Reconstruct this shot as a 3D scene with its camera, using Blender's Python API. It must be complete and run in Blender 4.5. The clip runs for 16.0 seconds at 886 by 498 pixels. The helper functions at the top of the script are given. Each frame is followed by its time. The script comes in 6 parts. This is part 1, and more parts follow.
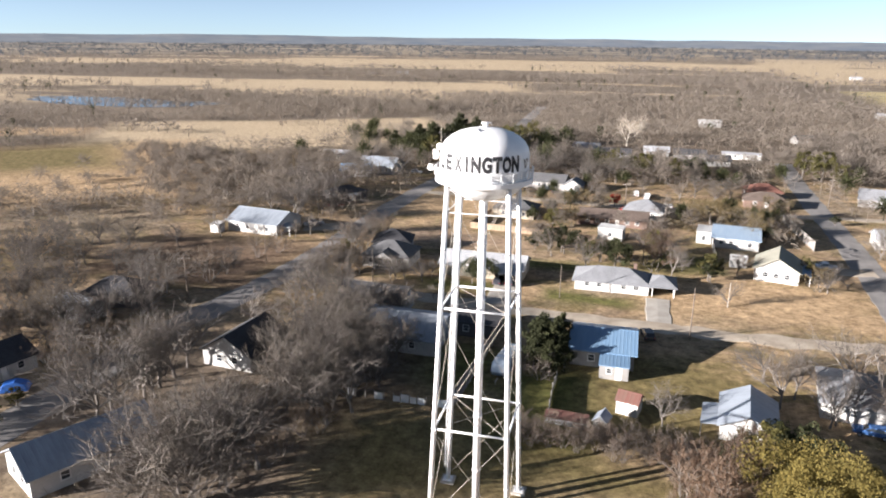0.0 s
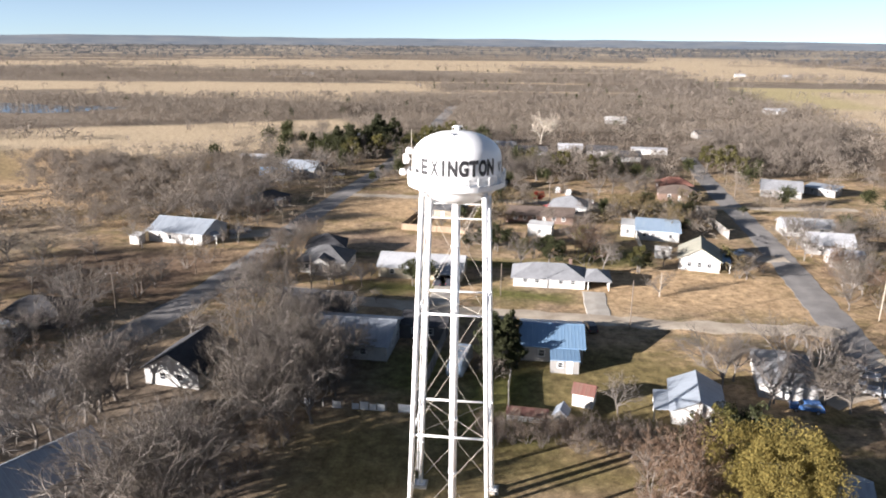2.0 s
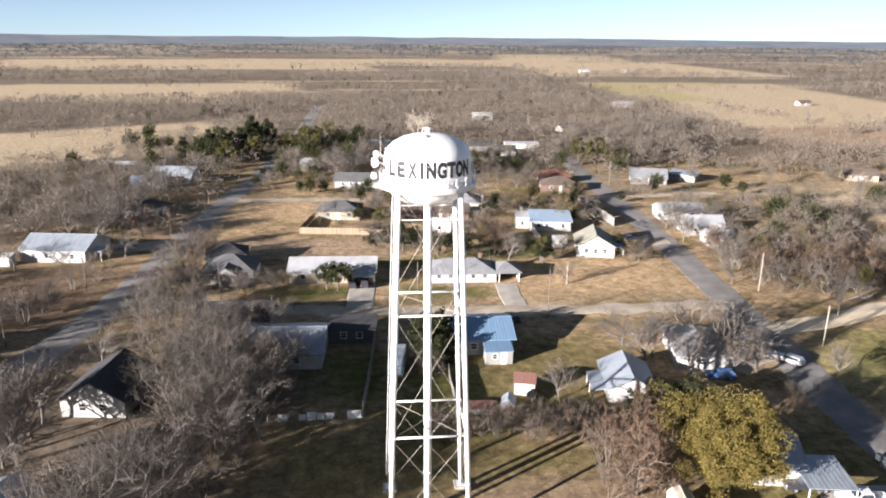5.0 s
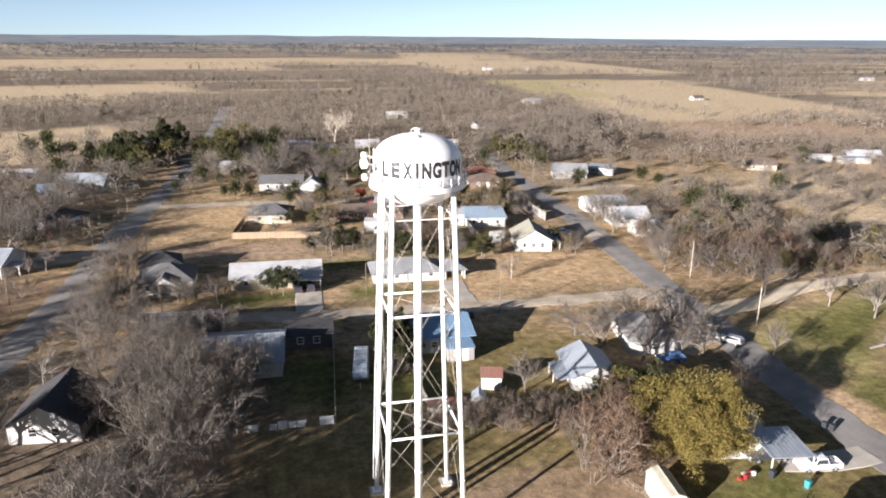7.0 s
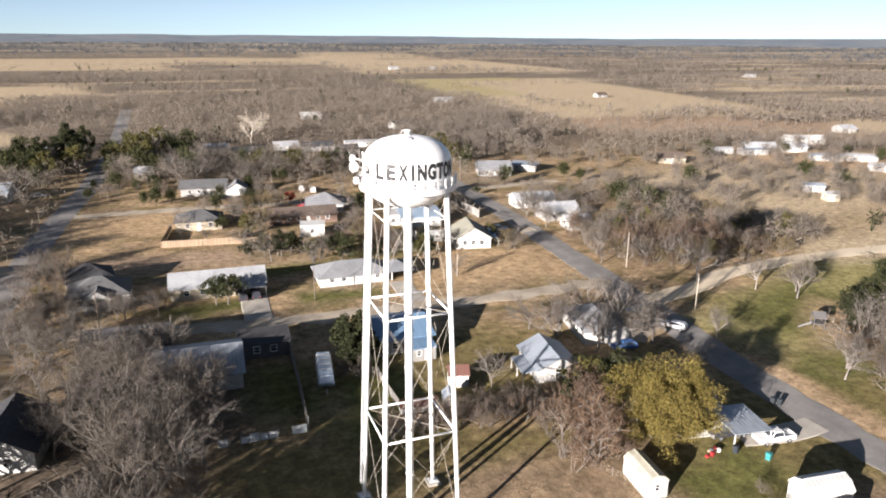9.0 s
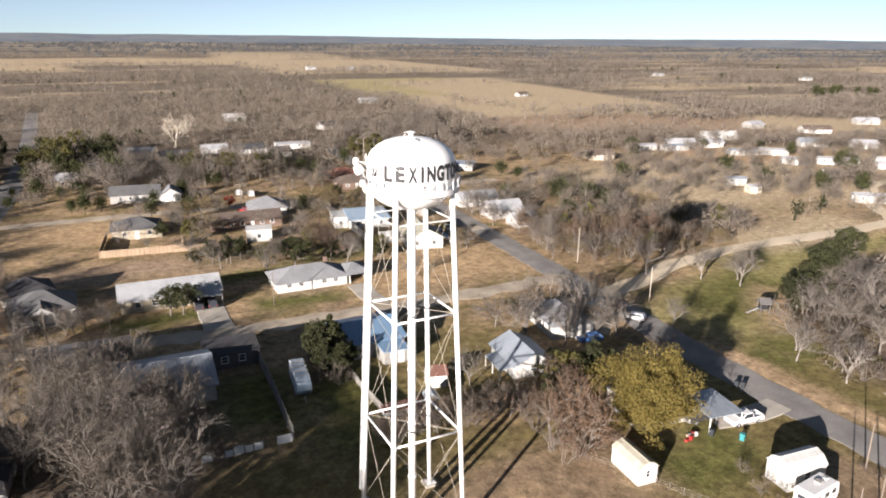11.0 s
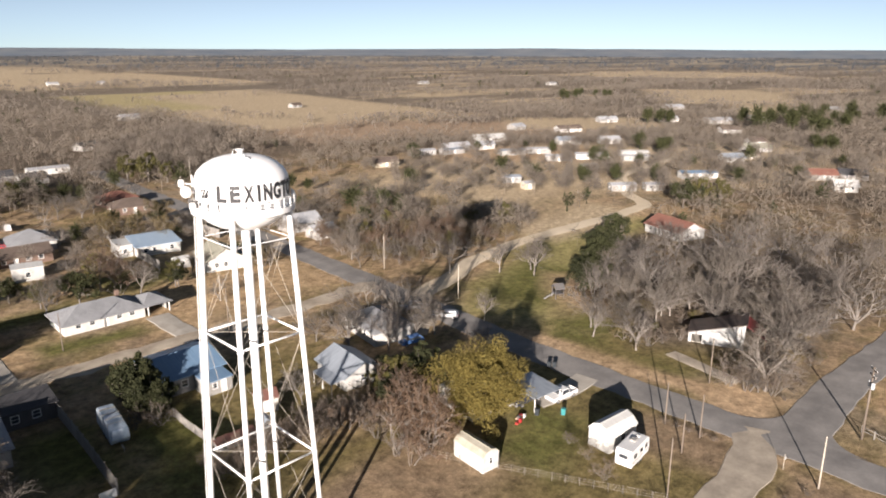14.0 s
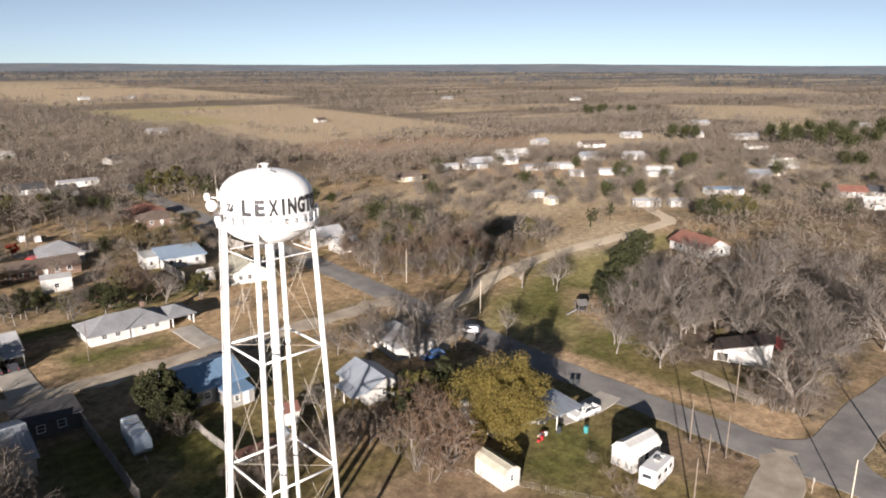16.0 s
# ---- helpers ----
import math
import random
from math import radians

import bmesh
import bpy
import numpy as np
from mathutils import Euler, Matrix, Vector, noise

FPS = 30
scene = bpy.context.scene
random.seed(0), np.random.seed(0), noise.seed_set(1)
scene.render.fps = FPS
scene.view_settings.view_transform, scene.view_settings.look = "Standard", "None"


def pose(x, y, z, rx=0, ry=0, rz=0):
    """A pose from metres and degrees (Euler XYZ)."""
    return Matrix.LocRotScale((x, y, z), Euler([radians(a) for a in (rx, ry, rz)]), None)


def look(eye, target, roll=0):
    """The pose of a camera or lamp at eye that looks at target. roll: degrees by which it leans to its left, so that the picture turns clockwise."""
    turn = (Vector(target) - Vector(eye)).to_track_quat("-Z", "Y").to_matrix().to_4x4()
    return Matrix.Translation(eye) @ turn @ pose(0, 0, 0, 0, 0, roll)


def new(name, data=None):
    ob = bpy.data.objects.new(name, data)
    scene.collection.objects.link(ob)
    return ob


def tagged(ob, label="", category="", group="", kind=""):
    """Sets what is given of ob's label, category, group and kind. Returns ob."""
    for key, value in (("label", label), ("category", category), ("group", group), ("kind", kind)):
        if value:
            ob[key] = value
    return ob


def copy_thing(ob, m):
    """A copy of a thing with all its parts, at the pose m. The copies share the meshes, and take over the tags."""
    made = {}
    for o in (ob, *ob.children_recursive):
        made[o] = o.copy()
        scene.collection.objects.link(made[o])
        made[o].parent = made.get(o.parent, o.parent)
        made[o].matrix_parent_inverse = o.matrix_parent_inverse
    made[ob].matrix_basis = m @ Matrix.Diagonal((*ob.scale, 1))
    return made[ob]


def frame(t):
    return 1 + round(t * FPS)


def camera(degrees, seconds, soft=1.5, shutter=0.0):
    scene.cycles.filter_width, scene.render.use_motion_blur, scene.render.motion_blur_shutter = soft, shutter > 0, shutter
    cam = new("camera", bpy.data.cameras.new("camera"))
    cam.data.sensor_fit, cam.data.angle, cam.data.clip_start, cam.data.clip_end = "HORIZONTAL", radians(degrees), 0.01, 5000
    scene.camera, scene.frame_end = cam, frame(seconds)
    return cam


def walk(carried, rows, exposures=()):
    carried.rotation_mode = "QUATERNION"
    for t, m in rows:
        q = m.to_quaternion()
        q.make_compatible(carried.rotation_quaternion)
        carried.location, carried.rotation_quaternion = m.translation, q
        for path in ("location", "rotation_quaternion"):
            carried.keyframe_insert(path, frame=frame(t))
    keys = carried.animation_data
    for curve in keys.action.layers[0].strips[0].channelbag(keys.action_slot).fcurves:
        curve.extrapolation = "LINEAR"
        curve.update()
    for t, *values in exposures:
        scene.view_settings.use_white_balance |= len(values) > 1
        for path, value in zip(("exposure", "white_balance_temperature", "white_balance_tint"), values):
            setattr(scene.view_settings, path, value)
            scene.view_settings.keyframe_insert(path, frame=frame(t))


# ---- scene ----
cam = camera(63.96, 16.0, soft=1.95)
PATH = [
    (0, (13.176, -66.716, 50.685), (12.697, -64.861, 50.11), 0.6),
    (0.5, (11.589, -66.977, 50.838), (11.185, -65.104, 50.263), 0.6),
    (1, (10.128, -67.178, 50.852), (9.783, -65.293, 50.278), 0.6),
    (1.5, (8.484, -67.413, 50.878), (8.199, -65.519, 50.305), 0.6),
    (2, (6.796, -67.682, 51.004), (6.569, -65.779, 50.431), 0.5),
    (2.5, (5.107, -67.901, 51.105), (4.936, -65.993, 50.531), 0.5),
    (3, (3.258, -68.015, 51.143), (3.151, -66.102, 50.569), 0.5),
    (3.5, (1.452, -68.226, 51.222), (1.411, -66.311, 50.647), 0.4),
    (4, (-0.622, -68.334, 51.298), (-0.6, -66.419, 50.723), 0.5),
    (4.5, (-2.683, -68.275, 51.341), (-2.592, -66.361, 50.765), 0.5),
    (5, (-4.367, -68.27, 51.38), (-4.202, -66.362, 50.804), 0.4),
    (7.5, (-14.827, -66.769, 51.553), (-14.347, -64.916, 50.974), 0.4),
    (8, (-16.862, -66.236, 51.65), (-16.324, -64.399, 51.07), 0.4),
    (8.5, (-18.824, -65.757, 51.664), (-18.216, -63.942, 51.084), 0.4),
    (9, (-20.713, -65.102, 51.665), (-20.04, -63.31, 51.086), 0.4),
    (11.5, (-30.371, -60.779, 51.809), (-29.418, -59.118, 51.229), 0.5),
    (12, (-32.018, -59.811, 51.874), (-30.981, -58.202, 51.293), 0.4),
    (12.5, (-32.986, -59.083, 51.806), (-31.877, -57.52, 51.233), 0.5),
    (13, (-33.275, -58.92, 51.871), (-32.115, -57.392, 51.304), 0.6),
    (13.5, (-33.228, -58.787, 51.959), (-31.943, -57.359, 51.401), 0.4),
    (14, (-33.302, -58.658, 51.945), (-31.928, -57.313, 51.397), 0.2),
    (14.5, (-33.346, -58.701, 51.939), (-31.958, -57.365, 51.4), 0.2),
    (15, (-33.355, -58.636, 52.015), (-31.969, -57.294, 51.486), 0.2),
    (15.5, (-33.409, -58.563, 52.043), (-32.043, -57.197, 51.524), 0.2),
    (16, (-33.234, -58.541, 51.967), (-31.897, -57.144, 51.458), 0.2),
]
walk(cam, [(t, look(eye, target, roll)) for t, eye, target, roll in PATH], exposures=[(0, 2.05, 6200, 11), (5, 1.99, 6250, 12), (9, 1.81, 6400, 11), (12, 1.64, 6600, 12), (14, 1.5, 6680, 12), (16, 1.45, 6620, 12)])

# ---- light: low winter sun and clear sky ----
SUN_AZ, SUN_EL = radians(237.2), radians(13.0)
sun_dir = Vector((math.sin(SUN_AZ) * math.cos(SUN_EL), math.cos(SUN_AZ) * math.cos(SUN_EL), math.sin(SUN_EL)))
world = bpy.data.worlds.new("sky")
scene.world = world
world.use_nodes = True
wn = world.node_tree
sky = wn.nodes.new("ShaderNodeTexSky")
sky.sky_type, sky.sun_disc = "NISHITA", False
sky.sun_elevation, sky.sun_rotation = SUN_EL, SUN_AZ
sky.air_density, sky.dust_density, sky.ozone_density = 0.4, 0.0, 1.0
bg = wn.nodes["Background"]
bg.inputs["Strength"].default_value = 0.032
tint = wn.nodes.new("ShaderNodeMix")
tint.data_type, tint.blend_type = "RGBA", "MULTIPLY"
tint.inputs[0].default_value, tint.inputs[7].default_value = 1.0, (0.91, 1.03, 1.12, 1)
pale = wn.nodes.new("ShaderNodeHueSaturation")
pale.inputs["Saturation"].default_value = 0.55
wn.links.new(sky.outputs[0], pale.inputs["Color"])
wn.links.new(pale.outputs[0], tint.inputs[6])
wn.links.new(tint.outputs[2], bg.inputs["Color"])
sun = new("sun", bpy.data.lights.new("sun", "SUN"))
sun.data.energy, sun.data.angle, sun.data.color = 5.0, radians(0.53), (1.0, 0.91, 0.835)
sun.matrix_world = look(sun_dir * 200, (0, 0, 0))

# ---- materials ----
rnd = random.Random(11)


class Nodes:
    """Short hand for building a material's node tree."""

    def __init__(self, name):
        self.mat = bpy.data.materials.new(name)
        self.mat.use_nodes = True
        self.tree = self.mat.node_tree
        self.bsdf = self.tree.nodes["Principled BSDF"]
        self.coord = self.tree.nodes.new("ShaderNodeTexCoord").outputs["Object"]

    def put(self, socket, value):
        if isinstance(value, bpy.types.NodeSocket):
            self.tree.links.new(value, socket)
        elif isinstance(value, (tuple, list)) and len(value) == 3 and socket.type == "RGBA":
            socket.default_value = (*value, 1)
        else:
            socket.default_value = value

    def noise(self, scale, detail=4.0, rough=0.6, vec=None, stretch=None):
        n = self.tree.nodes.new("ShaderNodeTexNoise")
        n.inputs["Scale"].default_value, n.inputs["Detail"].default_value, n.inputs["Roughness"].default_value = scale, detail, rough
        v = vec if vec is not None else self.coord
        if stretch:
            m = self.tree.nodes.new("ShaderNodeMapping")
            m.inputs["Scale"].default_value = stretch
            self.tree.links.new(v, m.inputs["Vector"])
            v = m.outputs[0]
        self.tree.links.new(v, n.inputs["Vector"])
        return n.outputs["Fac"]

    def ramp(self, fac, lo, hi, a=0.0, b=1.0):
        n = self.tree.nodes.new("ShaderNodeMapRange")
        self.put(n.inputs["Value"], fac)
        n.inputs["From Min"].default_value, n.inputs["From Max"].default_value = lo, hi
        n.inputs["To Min"].default_value, n.inputs["To Max"].default_value = a, b
        return n.outputs[0]

    def math(self, op, a, b=0.0):
        n = self.tree.nodes.new("ShaderNodeMath")
        n.operation = op
        self.put(n.inputs[0], a)
        self.put(n.inputs[1], b)
        return n.outputs[0]

    def vmath(self, op, a, b=(0, 0, 0)):
        n = self.tree.nodes.new("ShaderNodeVectorMath")
        n.operation = op
        self.put(n.inputs[0], a)
        self.put(n.inputs[1], b)
        return n.outputs[0]

    def mix(self, fac, a, b, mode="MIX"):
        n = self.tree.nodes.new("ShaderNodeMix")
        n.data_type, n.blend_type = "RGBA", mode
        self.put(n.inputs[0], fac)
        self.put(n.inputs[6], a)
        self.put(n.inputs[7], b)
        return n.outputs[2]

    def random(self):
        return self.tree.nodes.new("ShaderNodeObjectInfo").outputs["Random"]

    def island(self):
        return self.tree.nodes.new("ShaderNodeNewGeometry").outputs["Random Per Island"]

    def bump(self, height, strength=0.3, distance=0.02):
        n = self.tree.nodes.new("ShaderNodeBump")
        n.inputs["Strength"].default_value, n.inputs["Distance"].default_value = strength, distance
        self.tree.links.new(height, n.inputs["Height"])
        self.tree.links.new(n.outputs[0], self.bsdf.inputs["Normal"])

    def done(self, color, rough=0.8, metal=0.0, spec=0.3):
        self.put(self.bsdf.inputs["Base Color"], color)
        self.put(self.bsdf.inputs["Roughness"], rough)
        self.bsdf.inputs["Metallic"].default_value = metal
        self.bsdf.inputs["Specular IOR Level"].default_value = spec
        return self.mat


def surface(name, a, b, scale=0.6, rough=0.8, metal=0.0, fine=9.0, bump=0.2, dist=0.02, vary=0.0, spec=0.3, stretch=None):
    """Two colours blended by broad noise, finer grain over it, and relief."""
    n = Nodes(name)
    broad = n.ramp(n.noise(scale, 5, stretch=stretch), 0.3, 0.7)
    grain = n.noise(fine, 5, stretch=stretch)
    col = n.mix(broad, a, b)
    col = n.mix(0.35, col, n.mix(grain, (0.25, 0.25, 0.25), (0.85, 0.85, 0.85)), "OVERLAY")
    if vary:
        col = n.mix(1.0, col, n.mix(n.random(), (1 - vary,) * 3, (1 + vary * 0.4,) * 3), "MULTIPLY")
    n.bump(grain, bump, dist)
    return n.done(col, n.ramp(grain, 0.2, 0.8, max(0, rough - 0.1), min(1, rough + 0.1)), metal, spec)


def metal_roof(name, a, b, rough=0.38, along=0, metal=0.55):
    """Ribbed sheet metal; along: 0 for ribs that repeat in x, 1 in y."""
    n = Nodes(name)
    w = n.tree.nodes.new("ShaderNodeTexWave")
    w.wave_type, w.bands_direction = "BANDS", "XY"[along]
    w.inputs["Scale"].default_value = 0.55
    n.tree.links.new(n.coord, w.inputs["Vector"])
    stain = n.ramp(n.noise(0.5, 6, stretch=(3, 0.6, 1) if along == 0 else (0.6, 3, 1)), 0.35, 0.7)
    col = n.mix(stain, a, b)
    n.bump(n.ramp(w.outputs["Fac"], 0.75, 1.0), 0.6, 0.03)
    return n.done(col, n.ramp(n.noise(2.5), 0.3, 0.7, rough - 0.08, rough + 0.15), metal, 0.5)


def shingle(name, a, b):
    n = Nodes(name)
    rows = n.tree.nodes.new("ShaderNodeTexBrick")
    rows.inputs["Scale"].default_value = 1.6
    rows.inputs["Color1"].default_value, rows.inputs["Color2"].default_value = (*a, 1), (*b, 1)
    rows.inputs["Mortar"].default_value = (*[v * 0.6 for v in a], 1)
    rows.inputs["Mortar Size"].default_value = 0.03
    n.tree.links.new(n.coord, rows.inputs["Vector"])
    worn = n.ramp(n.noise(0.35, 6), 0.35, 0.7)
    col = n.mix(n.math("MULTIPLY", worn, 0.5), rows.outputs["Color"], [0.5 * (u + v) * 1.35 for u, v in zip(a, b)])
    n.bump(n.noise(14), 0.4, 0.02)
    return n.done(col, 0.92, 0.0, 0.2)


def twig(name, a, b, vary=0.22, through_light=0.35):
    """Leaves or fine twigs, which pass on a share of the light that falls on their far side."""
    n = Nodes(name)
    col = n.mix(n.island(), a, b)
    col = n.mix(1.0, col, n.mix(n.random(), (1 - vary, 1 - vary, 1 - vary * 0.9), (1.15, 1.1, 1.0)), "MULTIPLY")
    mat = n.done(col, 0.9, 0.0, 0.15)
    t, m = n.tree.nodes.new("ShaderNodeBsdfTranslucent"), n.tree.nodes.new("ShaderNodeMixShader")
    m.inputs[0].default_value = through_light
    n.tree.links.new(col, t.inputs["Color"])
    n.tree.links.new(n.bsdf.outputs[0], m.inputs[1])
    n.tree.links.new(t.outputs[0], m.inputs[2])
    n.tree.links.new(m.outputs[0], n.tree.nodes["Material Output"].inputs[0])
    return mat


WHITE_PAINT = surface("white_tower_paint", (0.83, 0.83, 0.83), (0.77, 0.77, 0.77), 0.35, 0.42, fine=3.0, bump=0.05, spec=0.5)
RAW_STEEL = surface("weathered_tie_rod", (0.46, 0.42, 0.36), (0.36, 0.32, 0.27), 2.0, 0.6, 0.3)
BLACK_PAINT = surface("black_sign_paint", (0.025, 0.025, 0.028), (0.04, 0.04, 0.042), 2.0, 0.55, bump=0.05)
SIDING = surface("white_siding", (0.5, 0.495, 0.48), (0.38, 0.375, 0.36), 0.7, 0.7, bump=0.15, vary=0.15)
CREAM = surface("cream_siding", (0.42, 0.37, 0.28), (0.34, 0.3, 0.235), 0.7, 0.75, vary=0.1)
BRICK_WALL = surface("brown_brick_wall", (0.17, 0.115, 0.09), (0.13, 0.09, 0.075), 1.5, 0.9, fine=14, bump=0.4)
GREY_WALL = surface("grey_wall_boards", (0.32, 0.31, 0.295), (0.23, 0.223, 0.215), 0.7, 0.85, vary=0.15)
DARK_WALL = surface("dark_wall_boards", (0.11, 0.1, 0.1), (0.07, 0.07, 0.07), 0.8, 0.85)
GLASS = surface("dark_window_glass", (0.03, 0.035, 0.045), (0.05, 0.055, 0.06), 1.0, 0.08, bump=0.01, spec=0.9)
TRIM = surface("white_trim", (0.7, 0.69, 0.67), (0.62, 0.61, 0.59), 1.0, 0.6, bump=0.05)
ROOF_GREY = shingle("grey_shingles", (0.18, 0.186, 0.2), (0.25, 0.255, 0.265))
ROOF_PALE = shingle("pale_grey_shingles", (0.3, 0.31, 0.33), (0.38, 0.385, 0.395))
ROOF_SLATE = shingle("slate_grey_shingles", (0.09, 0.09, 0.095), (0.13, 0.13, 0.132))
ROOF_DARK = shingle("charcoal_shingles", (0.045, 0.045, 0.05), (0.07, 0.07, 0.075))
ROOF_BROWN = shingle("brown_shingles", (0.1, 0.078, 0.066), (0.145, 0.112, 0.094))
ROOF_RED = shingle("red_brown_shingles", (0.17, 0.08, 0.062), (0.23, 0.11, 0.085))
ROOF_OLIVE = shingle("grey_green_shingles", (0.24, 0.235, 0.19), (0.3, 0.29, 0.24))
METAL_X = metal_roof("galvanised_roof_sheets", (0.36, 0.4, 0.45), (0.26, 0.29, 0.33), 0.45, 0, 0.35)
METAL_DULL = metal_roof("dull_metal_roof_sheets", (0.27, 0.3, 0.34), (0.2, 0.22, 0.25), 0.55, 0, 0.2)
# plain grey sheets, with shade and sky reflection put into a dark blue colour
METAL_SHADE_BLUE = metal_roof("shade_blue_roof_sheets", (0.15, 0.25, 0.38), (0.19, 0.29, 0.41), 0.42, 0, 0.2)
METAL_WHITE = metal_roof("white_roof_sheets", (0.52, 0.52, 0.51), (0.4, 0.4, 0.39), 0.5, 0, 0.0)
METAL_RUST = metal_roof("rusty_roof_sheets", (0.14, 0.06, 0.048), (0.13, 0.08, 0.062), 0.7, 0, 0.1)
FENCE_WOOD = surface("weathered_fence_boards", (0.34, 0.25, 0.17), (0.24, 0.18, 0.13), 0.6, 0.9, vary=0.2, stretch=(4, 4, 0.6))
FENCE_GREY = surface("grey_fence_boards", (0.3, 0.28, 0.26), (0.2, 0.19, 0.18), 0.6, 0.9, vary=0.2, stretch=(4, 4, 0.6))
FENCE_SHEET = surface("pale_fence_sheets", (0.6, 0.62, 0.63), (0.42, 0.43, 0.44), 0.5, 0.6, vary=0.25)
POLE_WOOD = surface("grey_pole_wood", (0.2, 0.165, 0.135), (0.13, 0.105, 0.085), 1.0, 0.9, vary=0.2, stretch=(6, 6, 0.4))
POLE_PALE = surface("pale_pole_wood", (0.44, 0.39, 0.33), (0.34, 0.3, 0.25), 1.0, 0.85, stretch=(6, 6, 0.4))
CONCRETE = surface("concrete", (0.42, 0.39, 0.345), (0.3, 0.275, 0.24), 0.4, 0.9)
BARK = surface("grey_bark", (0.225, 0.2, 0.178), (0.11, 0.098, 0.087), 1.5, 0.95, bump=0.5, vary=0.3, stretch=(3, 3, 0.6))
PALE_BARK = surface("pale_bark", (0.58, 0.53, 0.46), (0.42, 0.38, 0.32), 0.8, 0.9, bump=0.4)
TWIG_GREY = twig("grey_twigs", (0.105, 0.092, 0.081), (0.19, 0.169, 0.15), 0.35)
TWIG_WOOD = twig("woodland_twigs", (0.135, 0.119, 0.107), (0.225, 0.2, 0.178), 0.22, 0.4)
TWIG_BROWN = twig("brown_twigs", (0.12, 0.094, 0.076), (0.195, 0.157, 0.127))
TWIG_TAN = twig("tan_dry_leaves", (0.12, 0.082, 0.062), (0.195, 0.14, 0.104))
TWIG_OLIVE = twig("olive_brown_brush", (0.115, 0.092, 0.05), (0.19, 0.15, 0.082))
TWIG_PALE = twig("pale_twigs", (0.42, 0.37, 0.31), (0.58, 0.52, 0.45))
LEAF_OLIVE = twig("yellow_green_leaves", (0.105, 0.092, 0.032), (0.215, 0.172, 0.056), 0.15)
LEAF_DARK = twig("dark_evergreen_leaves", (0.03, 0.036, 0.017), (0.062, 0.067, 0.034), 0.3)
LEAF_MID = twig("mossy_green_leaves", (0.07, 0.07, 0.027), (0.13, 0.118, 0.045), 0.3)
LEAF_RED = twig("red_autumn_leaves", (0.34, 0.05, 0.035), (0.45, 0.1, 0.06), 0.1)
CAR_WHITE = surface("white_car_paint", (0.66, 0.66, 0.66), (0.6, 0.6, 0.6), 1.0, 0.25, bump=0.0, spec=0.6)
CAR_DARK = surface("dark_car_paint", (0.03, 0.032, 0.04), (0.04, 0.042, 0.05), 1.0, 0.22, bump=0.0, spec=0.6)
CAR_BLUE = surface("blue_car_paint", (0.05, 0.12, 0.3), (0.06, 0.13, 0.3), 1.0, 0.25, bump=0.0, spec=0.6)
CAR_SILVER = surface("silver_car_paint", (0.5, 0.51, 0.53), (0.45, 0.46, 0.48), 1.0, 0.3, 0.4, bump=0.0, spec=0.6)
CAR_RED = surface("red_car_paint", (0.3, 0.03, 0.03), (0.26, 0.03, 0.03), 1.0, 0.25, bump=0.0, spec=0.6)
RUBBER = surface("black_rubber", (0.02, 0.02, 0.02), (0.03, 0.03, 0.03), 2.0, 0.9)
RIM = surface("alloy_rim", (0.5, 0.5, 0.52), (0.4, 0.4, 0.42), 2.0, 0.35, 0.7)
TARP = surface("pale_blue_tarp", (0.62, 0.68, 0.74), (0.22, 0.3, 0.4), 0.9, 0.5, bump=0.5, dist=0.08)
TARP_BLUE = surface("bright_blue_tarp", (0.03, 0.13, 0.5), (0.04, 0.17, 0.55), 0.5, 0.5, bump=0.5, dist=0.08)
BIN_PLASTIC = surface("dark_bin_plastic", (0.02, 0.025, 0.03), (0.03, 0.035, 0.04), 1.0, 0.5)
BIN_TEAL = surface("teal_plastic", (0.03, 0.17, 0.18), (0.04, 0.2, 0.2), 1.0, 0.5)
TIN_RED = surface("red_sheet_metal", (0.17, 0.03, 0.03), (0.11, 0.03, 0.028), 0.6, 0.5)

# ---- ground: one sheet to the horizon, with its grass, fields and wood floors ----


